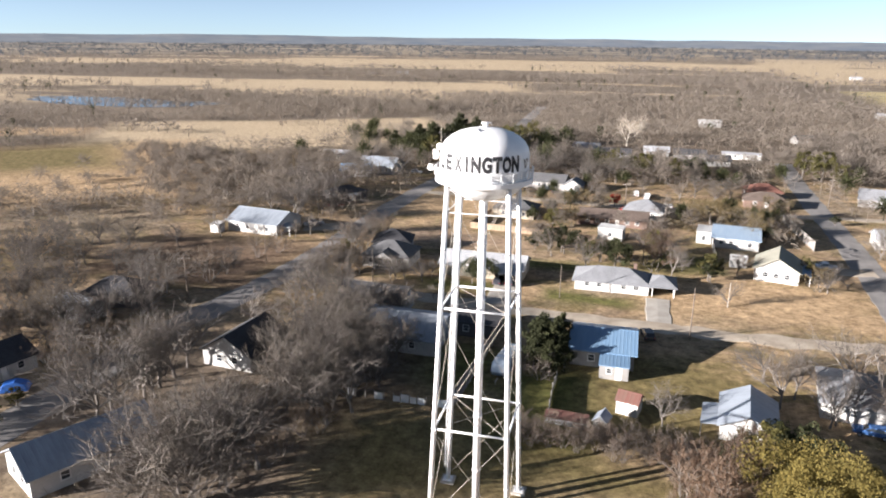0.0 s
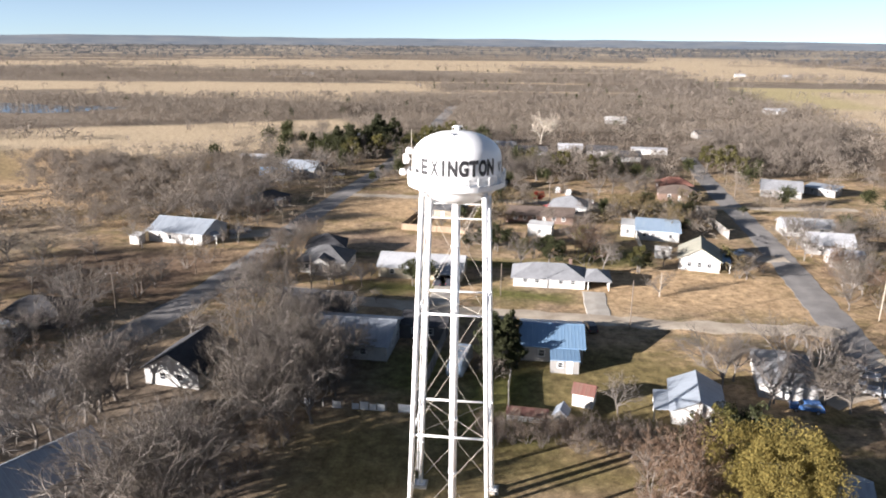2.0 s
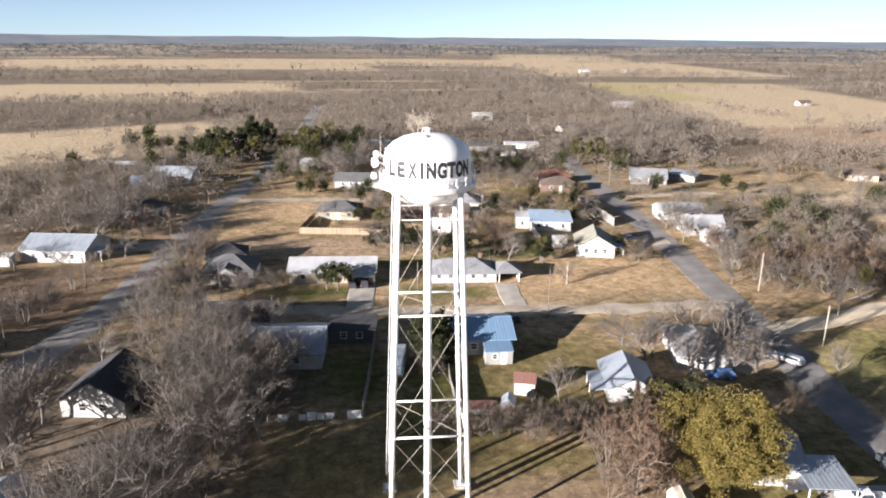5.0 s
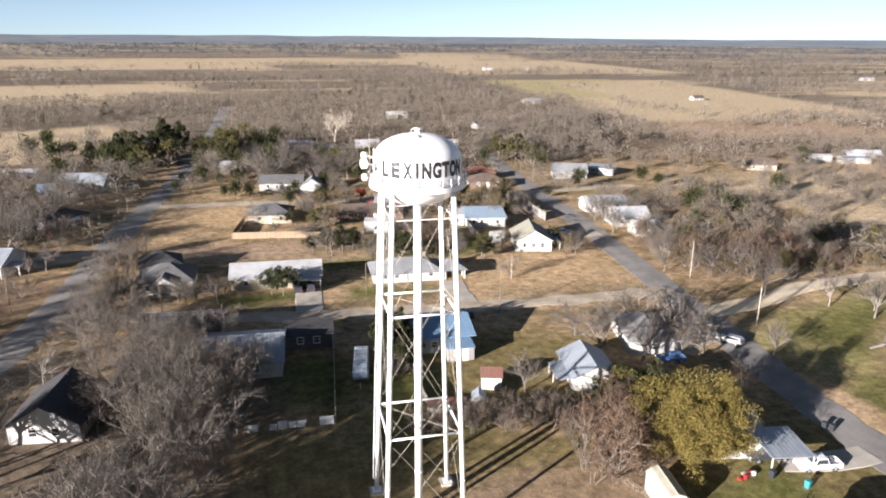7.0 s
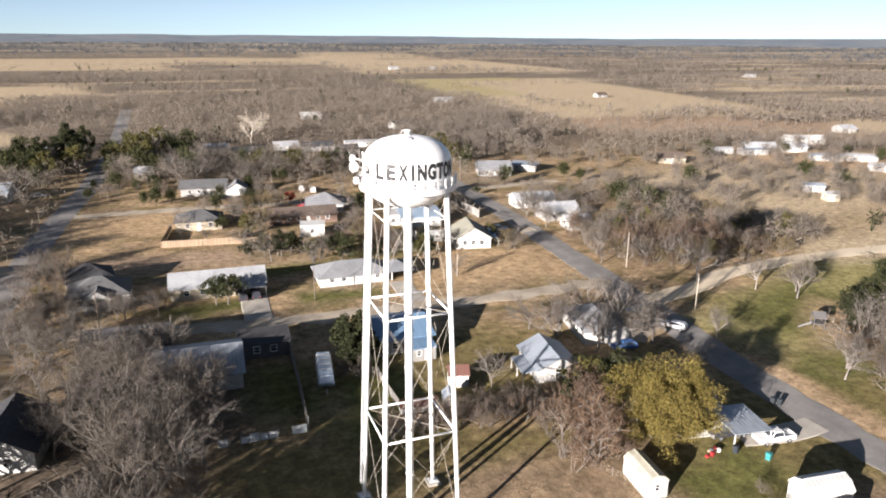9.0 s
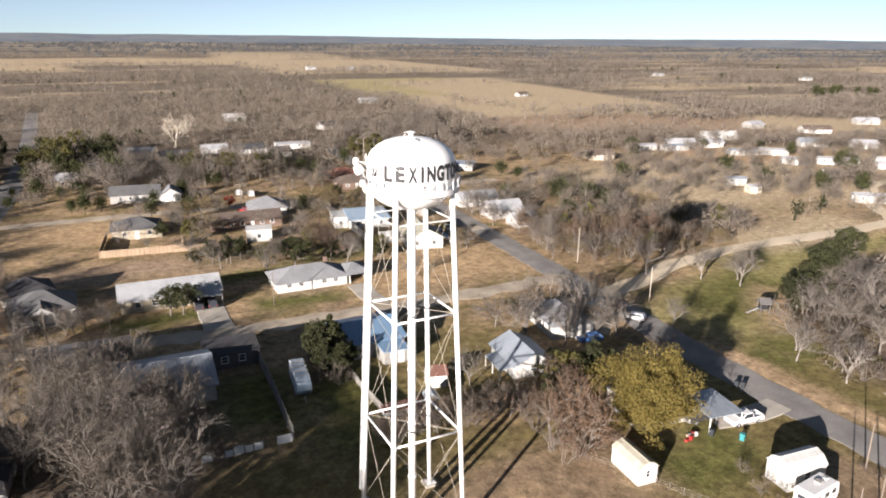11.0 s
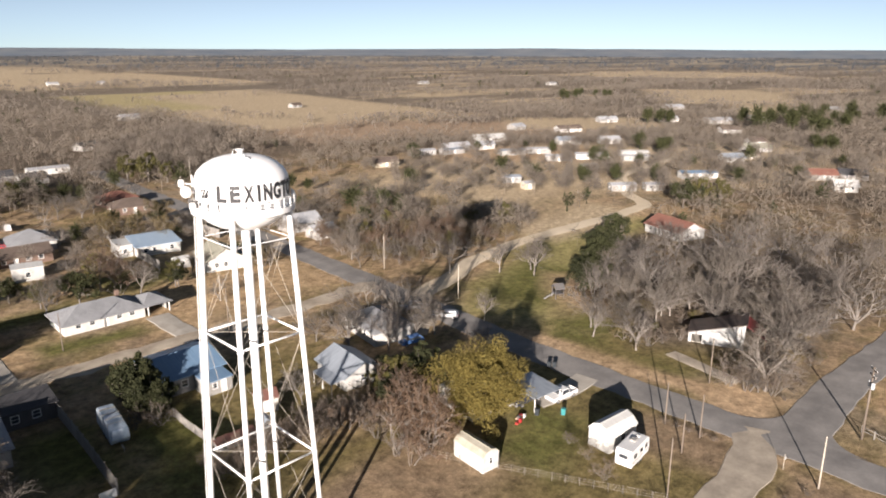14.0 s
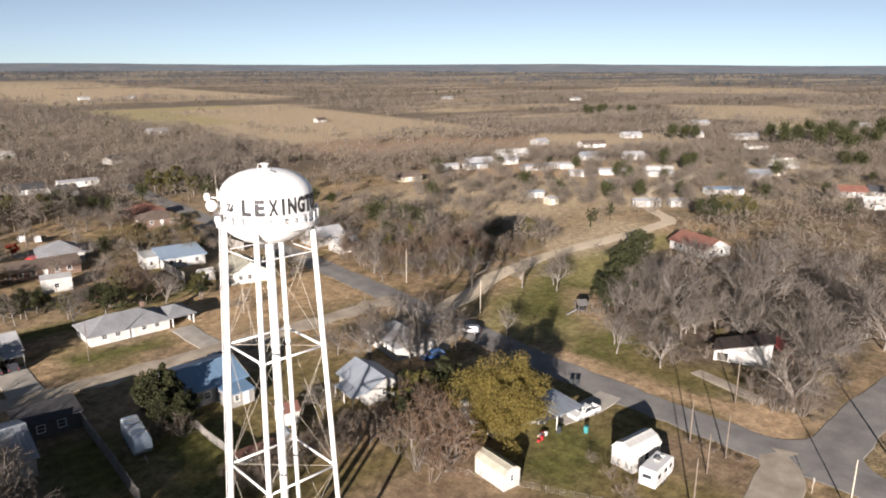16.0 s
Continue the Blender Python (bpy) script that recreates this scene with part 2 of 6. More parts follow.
def ground_material(name, fields, litter):
    """litter: the two colours of the wood floor."""
    n = Nodes(name)
    warp = n.vmath("ADD", n.coord, n.vmath("MULTIPLY", n.vmath("SUBTRACT", n.tree.nodes.new("ShaderNodeTexNoise").outputs["Color"], (0.5, 0.5, 0.5)), (14, 14, 0)))
    nz = [x for x in n.tree.nodes if x.bl_idname == "ShaderNodeTexNoise"][0]
    nz.inputs["Scale"].default_value, nz.inputs["Detail"].default_value = 0.03, 5
    n.tree.links.new(n.coord, nz.inputs["Vector"])

    def zone(cx, cy, hx, hy, rot, soft):
        v = n.tree.nodes.new("ShaderNodeMapping")
        v.vector_type = "TEXTURE"
        v.inputs["Location"].default_value, v.inputs["Rotation"].default_value = (cx, cy, 0), (0, 0, radians(rot))
        n.tree.links.new(warp, v.inputs["Vector"])
        d = n.vmath("SUBTRACT", n.vmath("ABSOLUTE", v.outputs[0]), (hx, hy, 0))
        s = n.tree.nodes.new("ShaderNodeSeparateXYZ")
        n.tree.links.new(d, s.inputs[0])
        return n.ramp(n.math("MAXIMUM", s.outputs[0], s.outputs[1]), soft, -soft)

    patch = n.ramp(n.noise(0.05, 9, 0.78), 0.42, 0.58)
    tuft = n.ramp(n.noise(0.22, 9, 0.82), 0.36, 0.64)
    fine = n.noise(3.0, 6, 0.75)
    dry = n.mix(tuft, (0.32, 0.225, 0.13), (0.56, 0.41, 0.25))
    brown = n.mix(tuft, (0.19, 0.138, 0.09), (0.32, 0.24, 0.16))
    green = n.mix(tuft, (0.125, 0.105, 0.045), (0.24, 0.19, 0.09))
    floor = n.mix(tuft, *litter)
    tan = n.mix(tuft, (0.42, 0.335, 0.225), (0.54, 0.44, 0.305))
    rust = n.mix(tuft, (0.3, 0.215, 0.15), (0.44, 0.335, 0.235))
    soil = n.mix(tuft, (0.13, 0.092, 0.064), (0.22, 0.158, 0.11))
    lush = n.mix(tuft, (0.095, 0.1, 0.032), (0.18, 0.17, 0.062))
    lawn = n.mix(tuft, (0.225, 0.205, 0.085), (0.36, 0.315, 0.145))
    pasture = n.mix(tuft, (0.36, 0.312, 0.165), (0.46, 0.39, 0.225))
    sand = n.mix(tuft, (0.38, 0.27, 0.17), (0.5, 0.37, 0.24))
    far = n.mix(n.ramp(n.noise(0.004, 6, stretch=(0.35, 1, 1)), 0.45, 0.55), (0.14, 0.135, 0.128), (0.36, 0.31, 0.235))
    col = n.mix(patch, brown, dry)
    col = n.mix(n.math("MULTIPLY", n.ramp(n.noise(0.07, 9, 0.76, stretch=(1, 1.7, 1)), 0.48, 0.58), 0.85), col, green)
    streak = n.ramp(n.noise(0.11, 8, 0.75, stretch=(1.6, 0.5, 1)), 0.55, 0.68)
    col = n.mix(n.math("MULTIPLY", streak, 0.6), col, n.mix(tuft, (0.3, 0.235, 0.12), (0.44, 0.36, 0.2)))
    worn = n.ramp(n.noise(0.018, 7, 0.7), 0.5, 0.62)
    col = n.mix(n.math("MULTIPLY", worn, 0.75), col, n.mix(tuft, (0.2, 0.165, 0.12), (0.33, 0.275, 0.205)))
    # beyond the town: wood floor, then the fields cut into it
    town = zone(30, 60, 190, 175, 0, 25)
    col = n.mix(town, floor, col)
    ring = n.tree.nodes.new("ShaderNodeVectorMath")
    ring.operation = "LENGTH"
    n.tree.links.new(n.coord, ring.inputs[0])
    col = n.mix(n.ramp(ring.outputs["Value"], 520, 660), col, n.mix(n.ramp(n.noise(0.006, 6, 0.6, stretch=(0.4, 1, 1)), 0.53, 0.6), floor, tan))
    for c, (cx, cy, hx, hy, rot, soft) in fields:
        col = n.mix(zone(cx, cy, hx, hy, rot, soft), col, dict(lush=lush, soil=soil, lawn=lawn, tan=tan, pasture=pasture, green=green, rust=rust, sand=sand, brown=brown, dry=dry, floor=floor)[c])
    # the farthest ground turns greyer: distance haze put into its colour
    col = n.mix(n.ramp(ring.outputs["Value"], 1700, 2600), col, far)
    clump = n.ramp(n.noise(0.55, 9, 0.85), 0.34, 0.66)
    col = n.mix(0.7, col, n.mix(clump, (0.0, 0.0, 0.0), (0.85, 0.85, 0.85)), "OVERLAY")
    col = n.mix(0.6, col, n.mix(fine, (0.12, 0.12, 0.12), (0.9, 0.9, 0.9)), "OVERLAY")
    col = n.mix(1.0, col, (1.02, 1.0, 0.985), "MULTIPLY")
    n.bump(n.noise(1.2, 8, 0.75), 0.6, 0.25)
    return n.done(col, 0.95, 0.0, 0.1)


# colour, (centre, half size, turn in degrees, soft edge)
FAR_FIELDS = [
    ("tan", (-420, 645, 330, 62, 8, 12)), ("tan", (-255, 610, 135, 95, -10, 12)), ("tan", (-640, 560, 170, 55, 20, 12)), ("tan", (-380, 1290, 340, 240, 6, 14)), ("tan", (-900, 1180, 260, 110, 25, 14)), ("tan", (130, 1380, 260, 170, -4, 14)),
    ("tan", (400, 1160, 175, 270, 0, 14)), ("tan", (430, 1750, 150, 260, -8, 20)), ("tan", (762, 290, 125, 72, 35, 12)), ("tan", (1350, 610, 165, 190, 33, 16)),
]
EAST_FIELDS = [
    ("tan", (322, 540, 102, 215, -6, 10)), ("pasture", (252, 640, 32, 120, -4, 14)), ("pasture", (300, 735, 80, 26, 4, 10)), ("rust", (322, 262, 88, 44, -40, 16)), ("rust", (232, 300, 34, 40, 0, 14)), ("tan", (404, 226, 56, 40, -45, 10)),
    ("tan", (300, 110, 95, 40, -35, 22)), ("sand", (248, 165, 40, 26, -40, 8)), ("tan", (245, 60, 60, 14, -40, 8)), ("tan", (300, 40, 60, 10, -35, 8)), ("tan", (620, 180, 70, 30, 30, 12)),
]
COUNTRY = [
    ("tan", (-185, 275, 78, 58, 25, 8)), ("tan", (-130, 320, 45, 45, 30, 8)), ("dry", (-205, 155, 60, 62, 40, 12)), ("green", (-225, 175, 30, 34, 40, 14)),
    ("dry", (-290, 245, 24, 16, 20, 6)), ("sand", (146, 106, 24, 16, 30, 6)), ("dry", (165, 50, 26, 7, 0, 4)),
    ("dry", (-30, 145, 22, 12, 0, 5)), ("floor", (118, -4, 36, 20, 6, 7)),
]
YARDS_NORTH = [
    ("lawn", (106, 40, 40, 11, 22, 5)), ("tan", (150, 64, 26, 10, 5, 5)), ("tan", (135, 98, 20, 12, 20, 6)), ("lawn", (150, 46, 18, 5, 5, 4)), ("tan", (172, 128, 36, 42, 10, 14)),
    ("lush", (92, 34, 15, 8, 20, 5)), ("lush", (4, 92, 24, 4, 0, 3)), ("lush", (28, 103, 9, 6, 0, 3)), ("lush", (-13, 33, 8, 8, 0, 3)), ("lush", (-18, 71, 9, 3, 0, 2)),
    ("lush", (8, 71, 10, 3, 0, 2)), ("green", (27, 36, 7, 5, 0, 3)), ("soil", (-83, 74, 20, 18, 0, 5)), ("rust", (-28, 108, 18, 6, 0, 4)),
    ("dry", (40, 80, 22, 12, 0, 5)), ("floor", (-28, 32, 12, 14, 0, 5)), ("brown", (100, 84, 26, 16, 10, 8)),
]
YARDS_SOUTH = [
    ("green", (17, 33, 13, 14, 0, 4)), ("lush", (4, 28, 6, 7, 0, 3)),    ("green", (42, -14, 26, 26, 0, 8)), ("brown", (10, 0, 24, 13, 8, 6)), ("green", (-4, 10, 16, 6, 12, 5)), ("green", (14, 9, 14, 4, -5, 4)),
    ("sand", (92, 22, 13, 6, 35, 4)), ("lush", (40, -7, 9, 5, 15, 3)), ("lush", (2, 19, 8, 4, 0, 3)), ("green", (-15, 8, 12, 9, 25, 5)), ("lush", (80, 3, 6, 16, 10, 4)),
    ("sand", (66.8, -6, 2.6, 22, 4, 1.5)), ("lush", (71.6, 0, 2, 14, 3, 1.5)), ("green", (80, -8, 9, 13, 10, 5)), ("brown", (52, -22, 4.5, 7, 10, 2)),
    ("brown", (50, -40, 6, 5, 0, 2)), ("sand", (58, -27, 1.6, 8, -10, 1.2)), ("brown", (18, -4, 7, 6, 20, 4)), ("dry", (8, -14, 9, 6, 30, 4)),
    ("sand", (66, -25, 7, 5, 0, 2)), ("floor", (-42, 10, 22, 24, 0, 6)), ("floor", (100, 8, 24, 8, 40, 4)),
]
FIELDS = FAR_FIELDS + EAST_FIELDS + COUNTRY + YARDS_NORTH + YARDS_SOUTH


def reach(f):
    return math.hypot(f[1][0], f[1][1]), math.hypot(f[1][2], f[1][3]) + 40


NEAR_RADIUS = 350
GROUND = ground_material("winter_grass_ground", [f for f in FIELDS if reach(f)[0] - reach(f)[1] < NEAR_RADIUS], ((0.11, 0.088, 0.068), (0.2, 0.162, 0.122)))
GROUND_FAR = ground_material("winter_field_ground", [f for f in FIELDS if reach(f)[0] + reach(f)[1] > NEAR_RADIUS], ((0.15, 0.125, 0.098), (0.26, 0.215, 0.165)))


class Mesh:
    """Collects points and faces of one part."""

    def __init__(self):
        self.v, self.f = [], []

    def add(self, verts, faces):
        k = len(self.v)
        self.v += [tuple(p) for p in verts]
        self.f += [tuple(k + i for i in face) for face in faces]
        return self

    def box(self, x0, y0, z0, x1, y1, z1):
        return self.add([(x, y, z) for z in (z0, z1) for x, y in ((x0, y0), (x1, y0), (x1, y1), (x0, y1))],
                        [(3, 2, 1, 0), (4, 5, 6, 7), (0, 1, 5, 4), (1, 2, 6, 5), (2, 3, 7, 6), (3, 0, 4, 7)])

    def slab(self, corners, thick):
        """A flat piece: its upper corners, counter-clockwise from above, and its thickness."""
        n = len(corners)
        low = [(x, y, z - thick) for x, y, z in corners]
        return self.add(list(corners) + low, [tuple(range(n)), tuple(range(2 * n - 1, n - 1, -1))] + [(i, i + n, (i + 1) % n + n, (i + 1) % n) for i in range(n)])

    def tube(self, a, b, ra, rb=None, n=8, caps=True):
        a, b, rb = Vector(a), Vector(b), ra if rb is None else rb
        d = (b - a).normalized()
        u = d.orthogonal().normalized()
        w = d.cross(u)
        ring = [(math.cos(2 * math.pi * i / n), math.sin(2 * math.pi * i / n)) for i in range(n)]
        verts = [a + (u * c + w * s) * ra for c, s in ring] + [b + (u * c + w * s) * rb for c, s in ring]
        faces = [(i, (i + 1) % n, (i + 1) % n + n, i + n) for i in range(n)]
        if caps:
            faces += [tuple(range(n - 1, -1, -1)), tuple(range(n, 2 * n))]
        return self.add(verts, faces)

    def lathe(self, profile, n=48, arc=(0, 2 * math.pi)):
        full = abs(arc[1] - arc[0] - 2 * math.pi) < 1e-6
        cols = n if full else n + 1
        angles = [arc[0] + (arc[1] - arc[0]) * i / n for i in range(cols)]
        verts = [(r * math.cos(a), r * math.sin(a), z) for a in angles for r, z in profile]
        m = len(profile)
        faces = [(i * m + j, (i + 1) % cols * m + j, (i + 1) % cols * m + j + 1, i * m + j + 1) for i in range(n) for j in range(m - 1)]
        return self.add(verts, faces)

    def move(self, m):
        self.v = [tuple(m @ Vector(p)) for p in self.v]
        return self

    def data(self, name, smooth=False):
        me = bpy.data.meshes.new(name)
        me.from_pydata(self.v, [], self.f)
        if smooth:
            me.polygons.foreach_set("use_smooth", [True] * len(me.polygons))
        me.update()
        return me


def part(name, mesh, material, parent, label="", smooth=False, bevel=0.0):
    me = mesh if isinstance(mesh, bpy.types.Mesh) else mesh.data(name, smooth)
    if bevel:
        bm = bmesh.new()
        bm.from_mesh(me)
        bmesh.ops.bevel(bm, geom=list(bm.edges), offset=bevel, segments=2, affect="EDGES", profile=0.5)
        bm.to_mesh(me)
        bm.free()
    if not me.materials:
        me.materials.append(material)
    ob = new(name, me)
    ob.parent = parent
    return tagged(ob, label)


def thing(name, label, category, m=None, group="", kind=""):
    ob = new(name)
    ob.empty_display_size = 0.2
    if m is not None:
        ob.matrix_world = m
    return tagged(ob, label, category, group, kind)


def setting(name, mesh, material, label="", category="", smooth=False):
    me = mesh.data(name, smooth)
    me.materials.append(material)
    return tagged(new(name, me), label, category, kind="structure")


g = Mesh()
rings = [0, 60, 130, 220, 350, 550, 900, 1500, 2400, 3600, 4900]
for r0, r1 in zip(rings, rings[1:]):
    for i in range(64):
        a, b = 2 * math.pi * i / 64, 2 * math.pi * (i + 1) / 64
        quad = [(r0 * math.cos(a), r0 * math.sin(a), 0), (r1 * math.cos(a), r1 * math.sin(a), 0), (r1 * math.cos(b), r1 * math.sin(b), 0), (r0 * math.cos(b), r0 * math.sin(b), 0)]
        g.add(quad[1:] if r0 == 0 else quad, [(2, 0, 1)] if r0 == 0 else [(0, 1, 2, 3)])
gm = g.data("ground")
bm = bmesh.new()
bm.from_mesh(gm)
bmesh.ops.remove_doubles(bm, verts=bm.verts, dist=0.01)
bmesh.ops.recalc_face_normals(bm, faces=bm.faces)
if sum(f.normal.z for f in bm.faces) < 0:
    bmesh.ops.reverse_faces(bm, faces=bm.faces)
bm.to_mesh(gm)
bm.free()
gm.materials.append(GROUND)
gm.materials.append(GROUND_FAR)
for f in gm.polygons:
    f.material_index = int(f.center.length > NEAR_RADIUS)
tagged(new("ground", gm), "dry tan winter grass with brown and green patches", "ground", kind="structure")

# far wooded rises that close the plain at the horizon, distance haze put into their colour
HILL = surface("haze_tinted_wooded_rise", (0.1, 0.128, 0.165), (0.18, 0.19, 0.2), 0.006, 0.95, fine=0.03, bump=0.0)
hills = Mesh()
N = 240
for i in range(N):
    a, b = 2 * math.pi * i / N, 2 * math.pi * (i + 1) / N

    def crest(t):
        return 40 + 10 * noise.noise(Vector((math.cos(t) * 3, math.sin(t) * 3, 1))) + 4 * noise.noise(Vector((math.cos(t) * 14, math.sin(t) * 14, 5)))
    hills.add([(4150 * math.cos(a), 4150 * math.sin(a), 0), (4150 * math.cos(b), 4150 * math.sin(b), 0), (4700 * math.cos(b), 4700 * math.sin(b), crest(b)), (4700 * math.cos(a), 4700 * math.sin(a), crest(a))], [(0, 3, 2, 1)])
setting("backdrop", hills, HILL, "wooded rises along the horizon, tinted blue-grey for haze", "hills")

# ---- roads ----
ROAD = surface("worn_asphalt", (0.155, 0.148, 0.143), (0.26, 0.246, 0.234), 0.2, 0.85, fine=2.0, bump=0.2)
LANE = surface("pale_gravel_lane", (0.26, 0.215, 0.165), (0.46, 0.4, 0.32), 0.22, 0.95, fine=2.5, bump=0.4)
DIRT = surface("tan_dirt_track", (0.52, 0.43, 0.31), (0.64, 0.54, 0.41), 0.1, 0.95, fine=1.5, bump=0.4)


def strip(name, pts, width, material, label, z=0.03, jag=0.3):
    """A road along a line of points: a low crowned slab with uneven edges."""
    mesh, line, r = Mesh(), [], random.Random(len(pts) + int(width * 10))
    fine_pts = []
    for (x0, y0), (x1, y1) in zip(pts, pts[1:]):
        n = max(1, int(math.hypot(x1 - x0, y1 - y0) / 2.5))
        fine_pts += [(x0 + (x1 - x0) * k / n, y0 + (y1 - y0) * k / n) for k in range(n)]
    fine_pts.append(pts[-1])
    for _ in range(3):
        fine_pts = [fine_pts[0]] + [tuple((a + 2 * b + c) / 4 for a, b, c in zip(*three)) for three in zip(fine_pts, fine_pts[1:], fine_pts[2:])] + [fine_pts[-1]]
    for i, (x, y) in enumerate(fine_pts):
        a, b = fine_pts[max(i - 1, 0)], fine_pts[min(i + 1, len(fine_pts) - 1)]
        d = Vector((b[0] - a[0], b[1] - a[1], 0)).normalized()
        s = Vector((-d.y, d.x, 0))
        p = Vector((x, y, 0))
        wl, wr = width / 2 + r.uniform(-jag, jag), width / 2 + r.uniform(-jag, jag)
        line.append([p + s * (wl + 0.2), p + s * wl + Vector((0, 0, z)), p + Vector((0, 0, z + 0.05)), p - s * wr + Vector((0, 0, z)), p - s * (wr + 0.2)])
    verts = [q + Vector((0, 0, -0.05)) if k in (0, 4) else q for row in line for k, q in enumerate(row)]
    mesh.add(verts, [(i * 5 + k, (i + 1) * 5 + k, (i + 1) * 5 + k + 1, i * 5 + k + 1) for i in range(len(line) - 1) for k in range(4)])
    mesh.f = [face[::-1] for face in mesh.f]
    return setting(name, mesh, material, label, "road")


strip("road_west", [(-64.5, -60), (-64, 20), (-62.5, 40), (-58.5, 62), (-56.5, 90), (-56.3, 130), (-54.5, 160), (-51, 200), (-49, 255), (-49, 350), (-52, 480)], 7.0, ROAD, "worn grey asphalt street running out of town")
strip("road_middle", [(-57, 70), (-45, 67.5), (-30, 64.5), (-15, 61.5), (0, 60.5), (20, 60.2), (42, 58.8), (58, 60), (66, 60)], 4.8, LANE, "pale worn lane of gravel and old asphalt", z=0.05, jag=0.9)
strip("road_north", [(-51, 160), (-27, 160.5), (0, 159), (35, 157), (72, 160), (110, 163)], 4.4, LANE, "pale side street between the houses", z=0.05, jag=0.7)
strip("road_east", [(60.5, -70), (60.6, -45), (60.7, -25), (60.7, 0), (61.5, 20), (64, 40), (65.5, 62), (68, 94), (70, 122), (71.5, 160), (74, 210), (78, 260)], 6.8, ROAD, "grey asphalt street past the houses", z=0.035)
strip("road_crossing", [(60, -33), (72, -32.3), (84, -32.2), (95, -33), (140, -36), (220, -42)], 6.6, ROAD, "grey asphalt side street", z=0.06)
GRAVEL = surface("rough_gravel", (0.25, 0.215, 0.175), (0.42, 0.365, 0.295), 0.35, 0.95, fine=2.5, bump=0.5)
strip("road_gravel", [(62, -27.5), (54, -30.5), (47, -31.6), (41, -31.2), (30, -34), (10, -40)], 5.4, GRAVEL, "rough gravel and broken asphalt driveway", z=0.05, jag=0.5)
strip("road_dirt", [(66, 47), (80, 50), (93, 56), (117, 59), (141, 58.5), (164, 57), (187, 58.5), (200, 75), (230, 95), (300, 105)], 5.0, DIRT, "tan dirt track across the grass", z=0.05, jag=0.4)
strip("driveway_metal_building", [(-59, 112), (-66, 108), (-71, 106)], 7.0, LANE, "pale gravel drive", z=0.07)
strip("driveway_ranch", [(21.5, 62), (21.5, 68), (21.5, 75)], 4.6, CONCRETE, "concrete driveway", z=0.07, jag=0.25)
strip("driveway_pale_house", [(-9.5, 63), (-9.2, 70), (-9, 76)], 5.0, CONCRETE, "concrete driveway", z=0.07, jag=0.25)
strip("driveway_white_house", [(70, 105), (60, 105), (54, 105)], 5.0, LANE, "gravel drive", z=0.07)
strip("driveway_carport", [(59, -1.5), (53, -2.2), (46, -0.5)], 4.0, CONCRETE, "pale concrete drive", z=0.07, jag=0.1)
strip("driveway_yard_house", [(51, 32), (56, 36), (62, 38)], 5.0, LANE, "gravel parking beside the street", z=0.07)

strip("track_barn", [(77.5, -6.5), (76, -11), (75, -20)], 2.6, GRAVEL, "short grey gravel track before the barn", z=0.05, jag=0.4)


def corner(name, cx, cy, sx, sy, r):
    """Rounded tarmac corner between two streets; its inner corner lies at (cx, cy)."""
    mx, my = cx + sx * r, cy + sy * r
    pts = [(cx - sx * 0.8, cy - sy * 0.8, 0.075)] + [(mx - sx * r * math.cos(a), my - sy * r * math.sin(a), 0.07) for a in [math.pi / 2 * k / 8 for k in range(9)]]
    mesh = Mesh().add(pts, [(0, i, i + 1) if sx * sy < 0 else (0, i + 1, i) for i in range(1, 9)])
    mesh.f = [f if (Vector(mesh.v[f[1]]) - Vector(mesh.v[f[0]])).cross(Vector(mesh.v[f[2]]) - Vector(mesh.v[f[0]])).z > 0 else f[::-1] for f in mesh.f]
    return setting(name, mesh, ROAD, "rounded asphalt street corner", "road")


corner("road_corner_1", 64.0, -29.2, 1, 1, 6.0)
corner("road_corner_2", 64.0, -35.4, 1, -1, 6.0)


# pond in the far fields
WATER = Nodes("pond_water")
WATER.bump(WATER.noise(0.6, 3), 0.03, 0.05)
WATER = WATER.done((0.06, 0.085, 0.11), 0.06, 0.0, 0.7)
pond = Mesh()
for cx, cy, rx, ry, rot in ((-375, 405, 82, 30, -8), (-312, 410, 34, 17, 20)):
    c, s = math.cos(radians(rot)), math.sin(radians(rot))
    ring_pts = []
    for i in range(40):
        a = 2 * math.pi * i / 40
        k = 1 + 0.18 * noise.noise(Vector((math.cos(a) * 2, math.sin(a) * 2, cx)))
        ring_pts.append((cx + c * rx * k * math.cos(a) - s * ry * k * math.sin(a), cy + s * rx * k * math.cos(a) + c * ry * k * math.sin(a), 0.12 if cx < -320 else 0.1))
    pond.add(ring_pts, [tuple(range(40))])
setting("water", pond, WATER, "pale blue pond among the fields", "pond")

# ---- water tower ----
tower = thing("water_tower", "white steel water tower with black lettering on four legs", "water tower")
TOP_Z = 37.4


def leg_at(k, z):
    """The centre line of a leg at a height; k counts the corners."""
    s = 4.23 - 0.0346 * z
    return Vector(((1, -1, -1, 1)[k] * s, (-1, -1, 1, 1)[k] * s, z))


shell = [(0.0, 42.45), (0.9, 42.4), (1.8, 42.26), (2.6, 42.0), (3.3, 41.62), (3.85, 41.12), (4.16, 40.6), (4.28, 40.1), (4.3, 39.4), (4.3, 38.0), (4.22, 37.5), (3.95, 37.0),
         (3.4, 36.45), (2.6, 35.95), (1.6, 35.6), (0.8, 35.48), (0.0, 35.45)]
tank = part("tank", Mesh().lathe(shell[::-1], 96), WHITE_PAINT, tower, smooth=True)
for z, r in ((41.5, 3.32), (39.9, 4.3), (38.0, 4.32)):
    part("weld_seam", Mesh().lathe([(r - 0.03, z + 0.03), (r + 0.012, z + 0.02), (r + 0.012, z - 0.02), (r - 0.03, z - 0.03)], 96), WHITE_PAINT, tank, smooth=True)
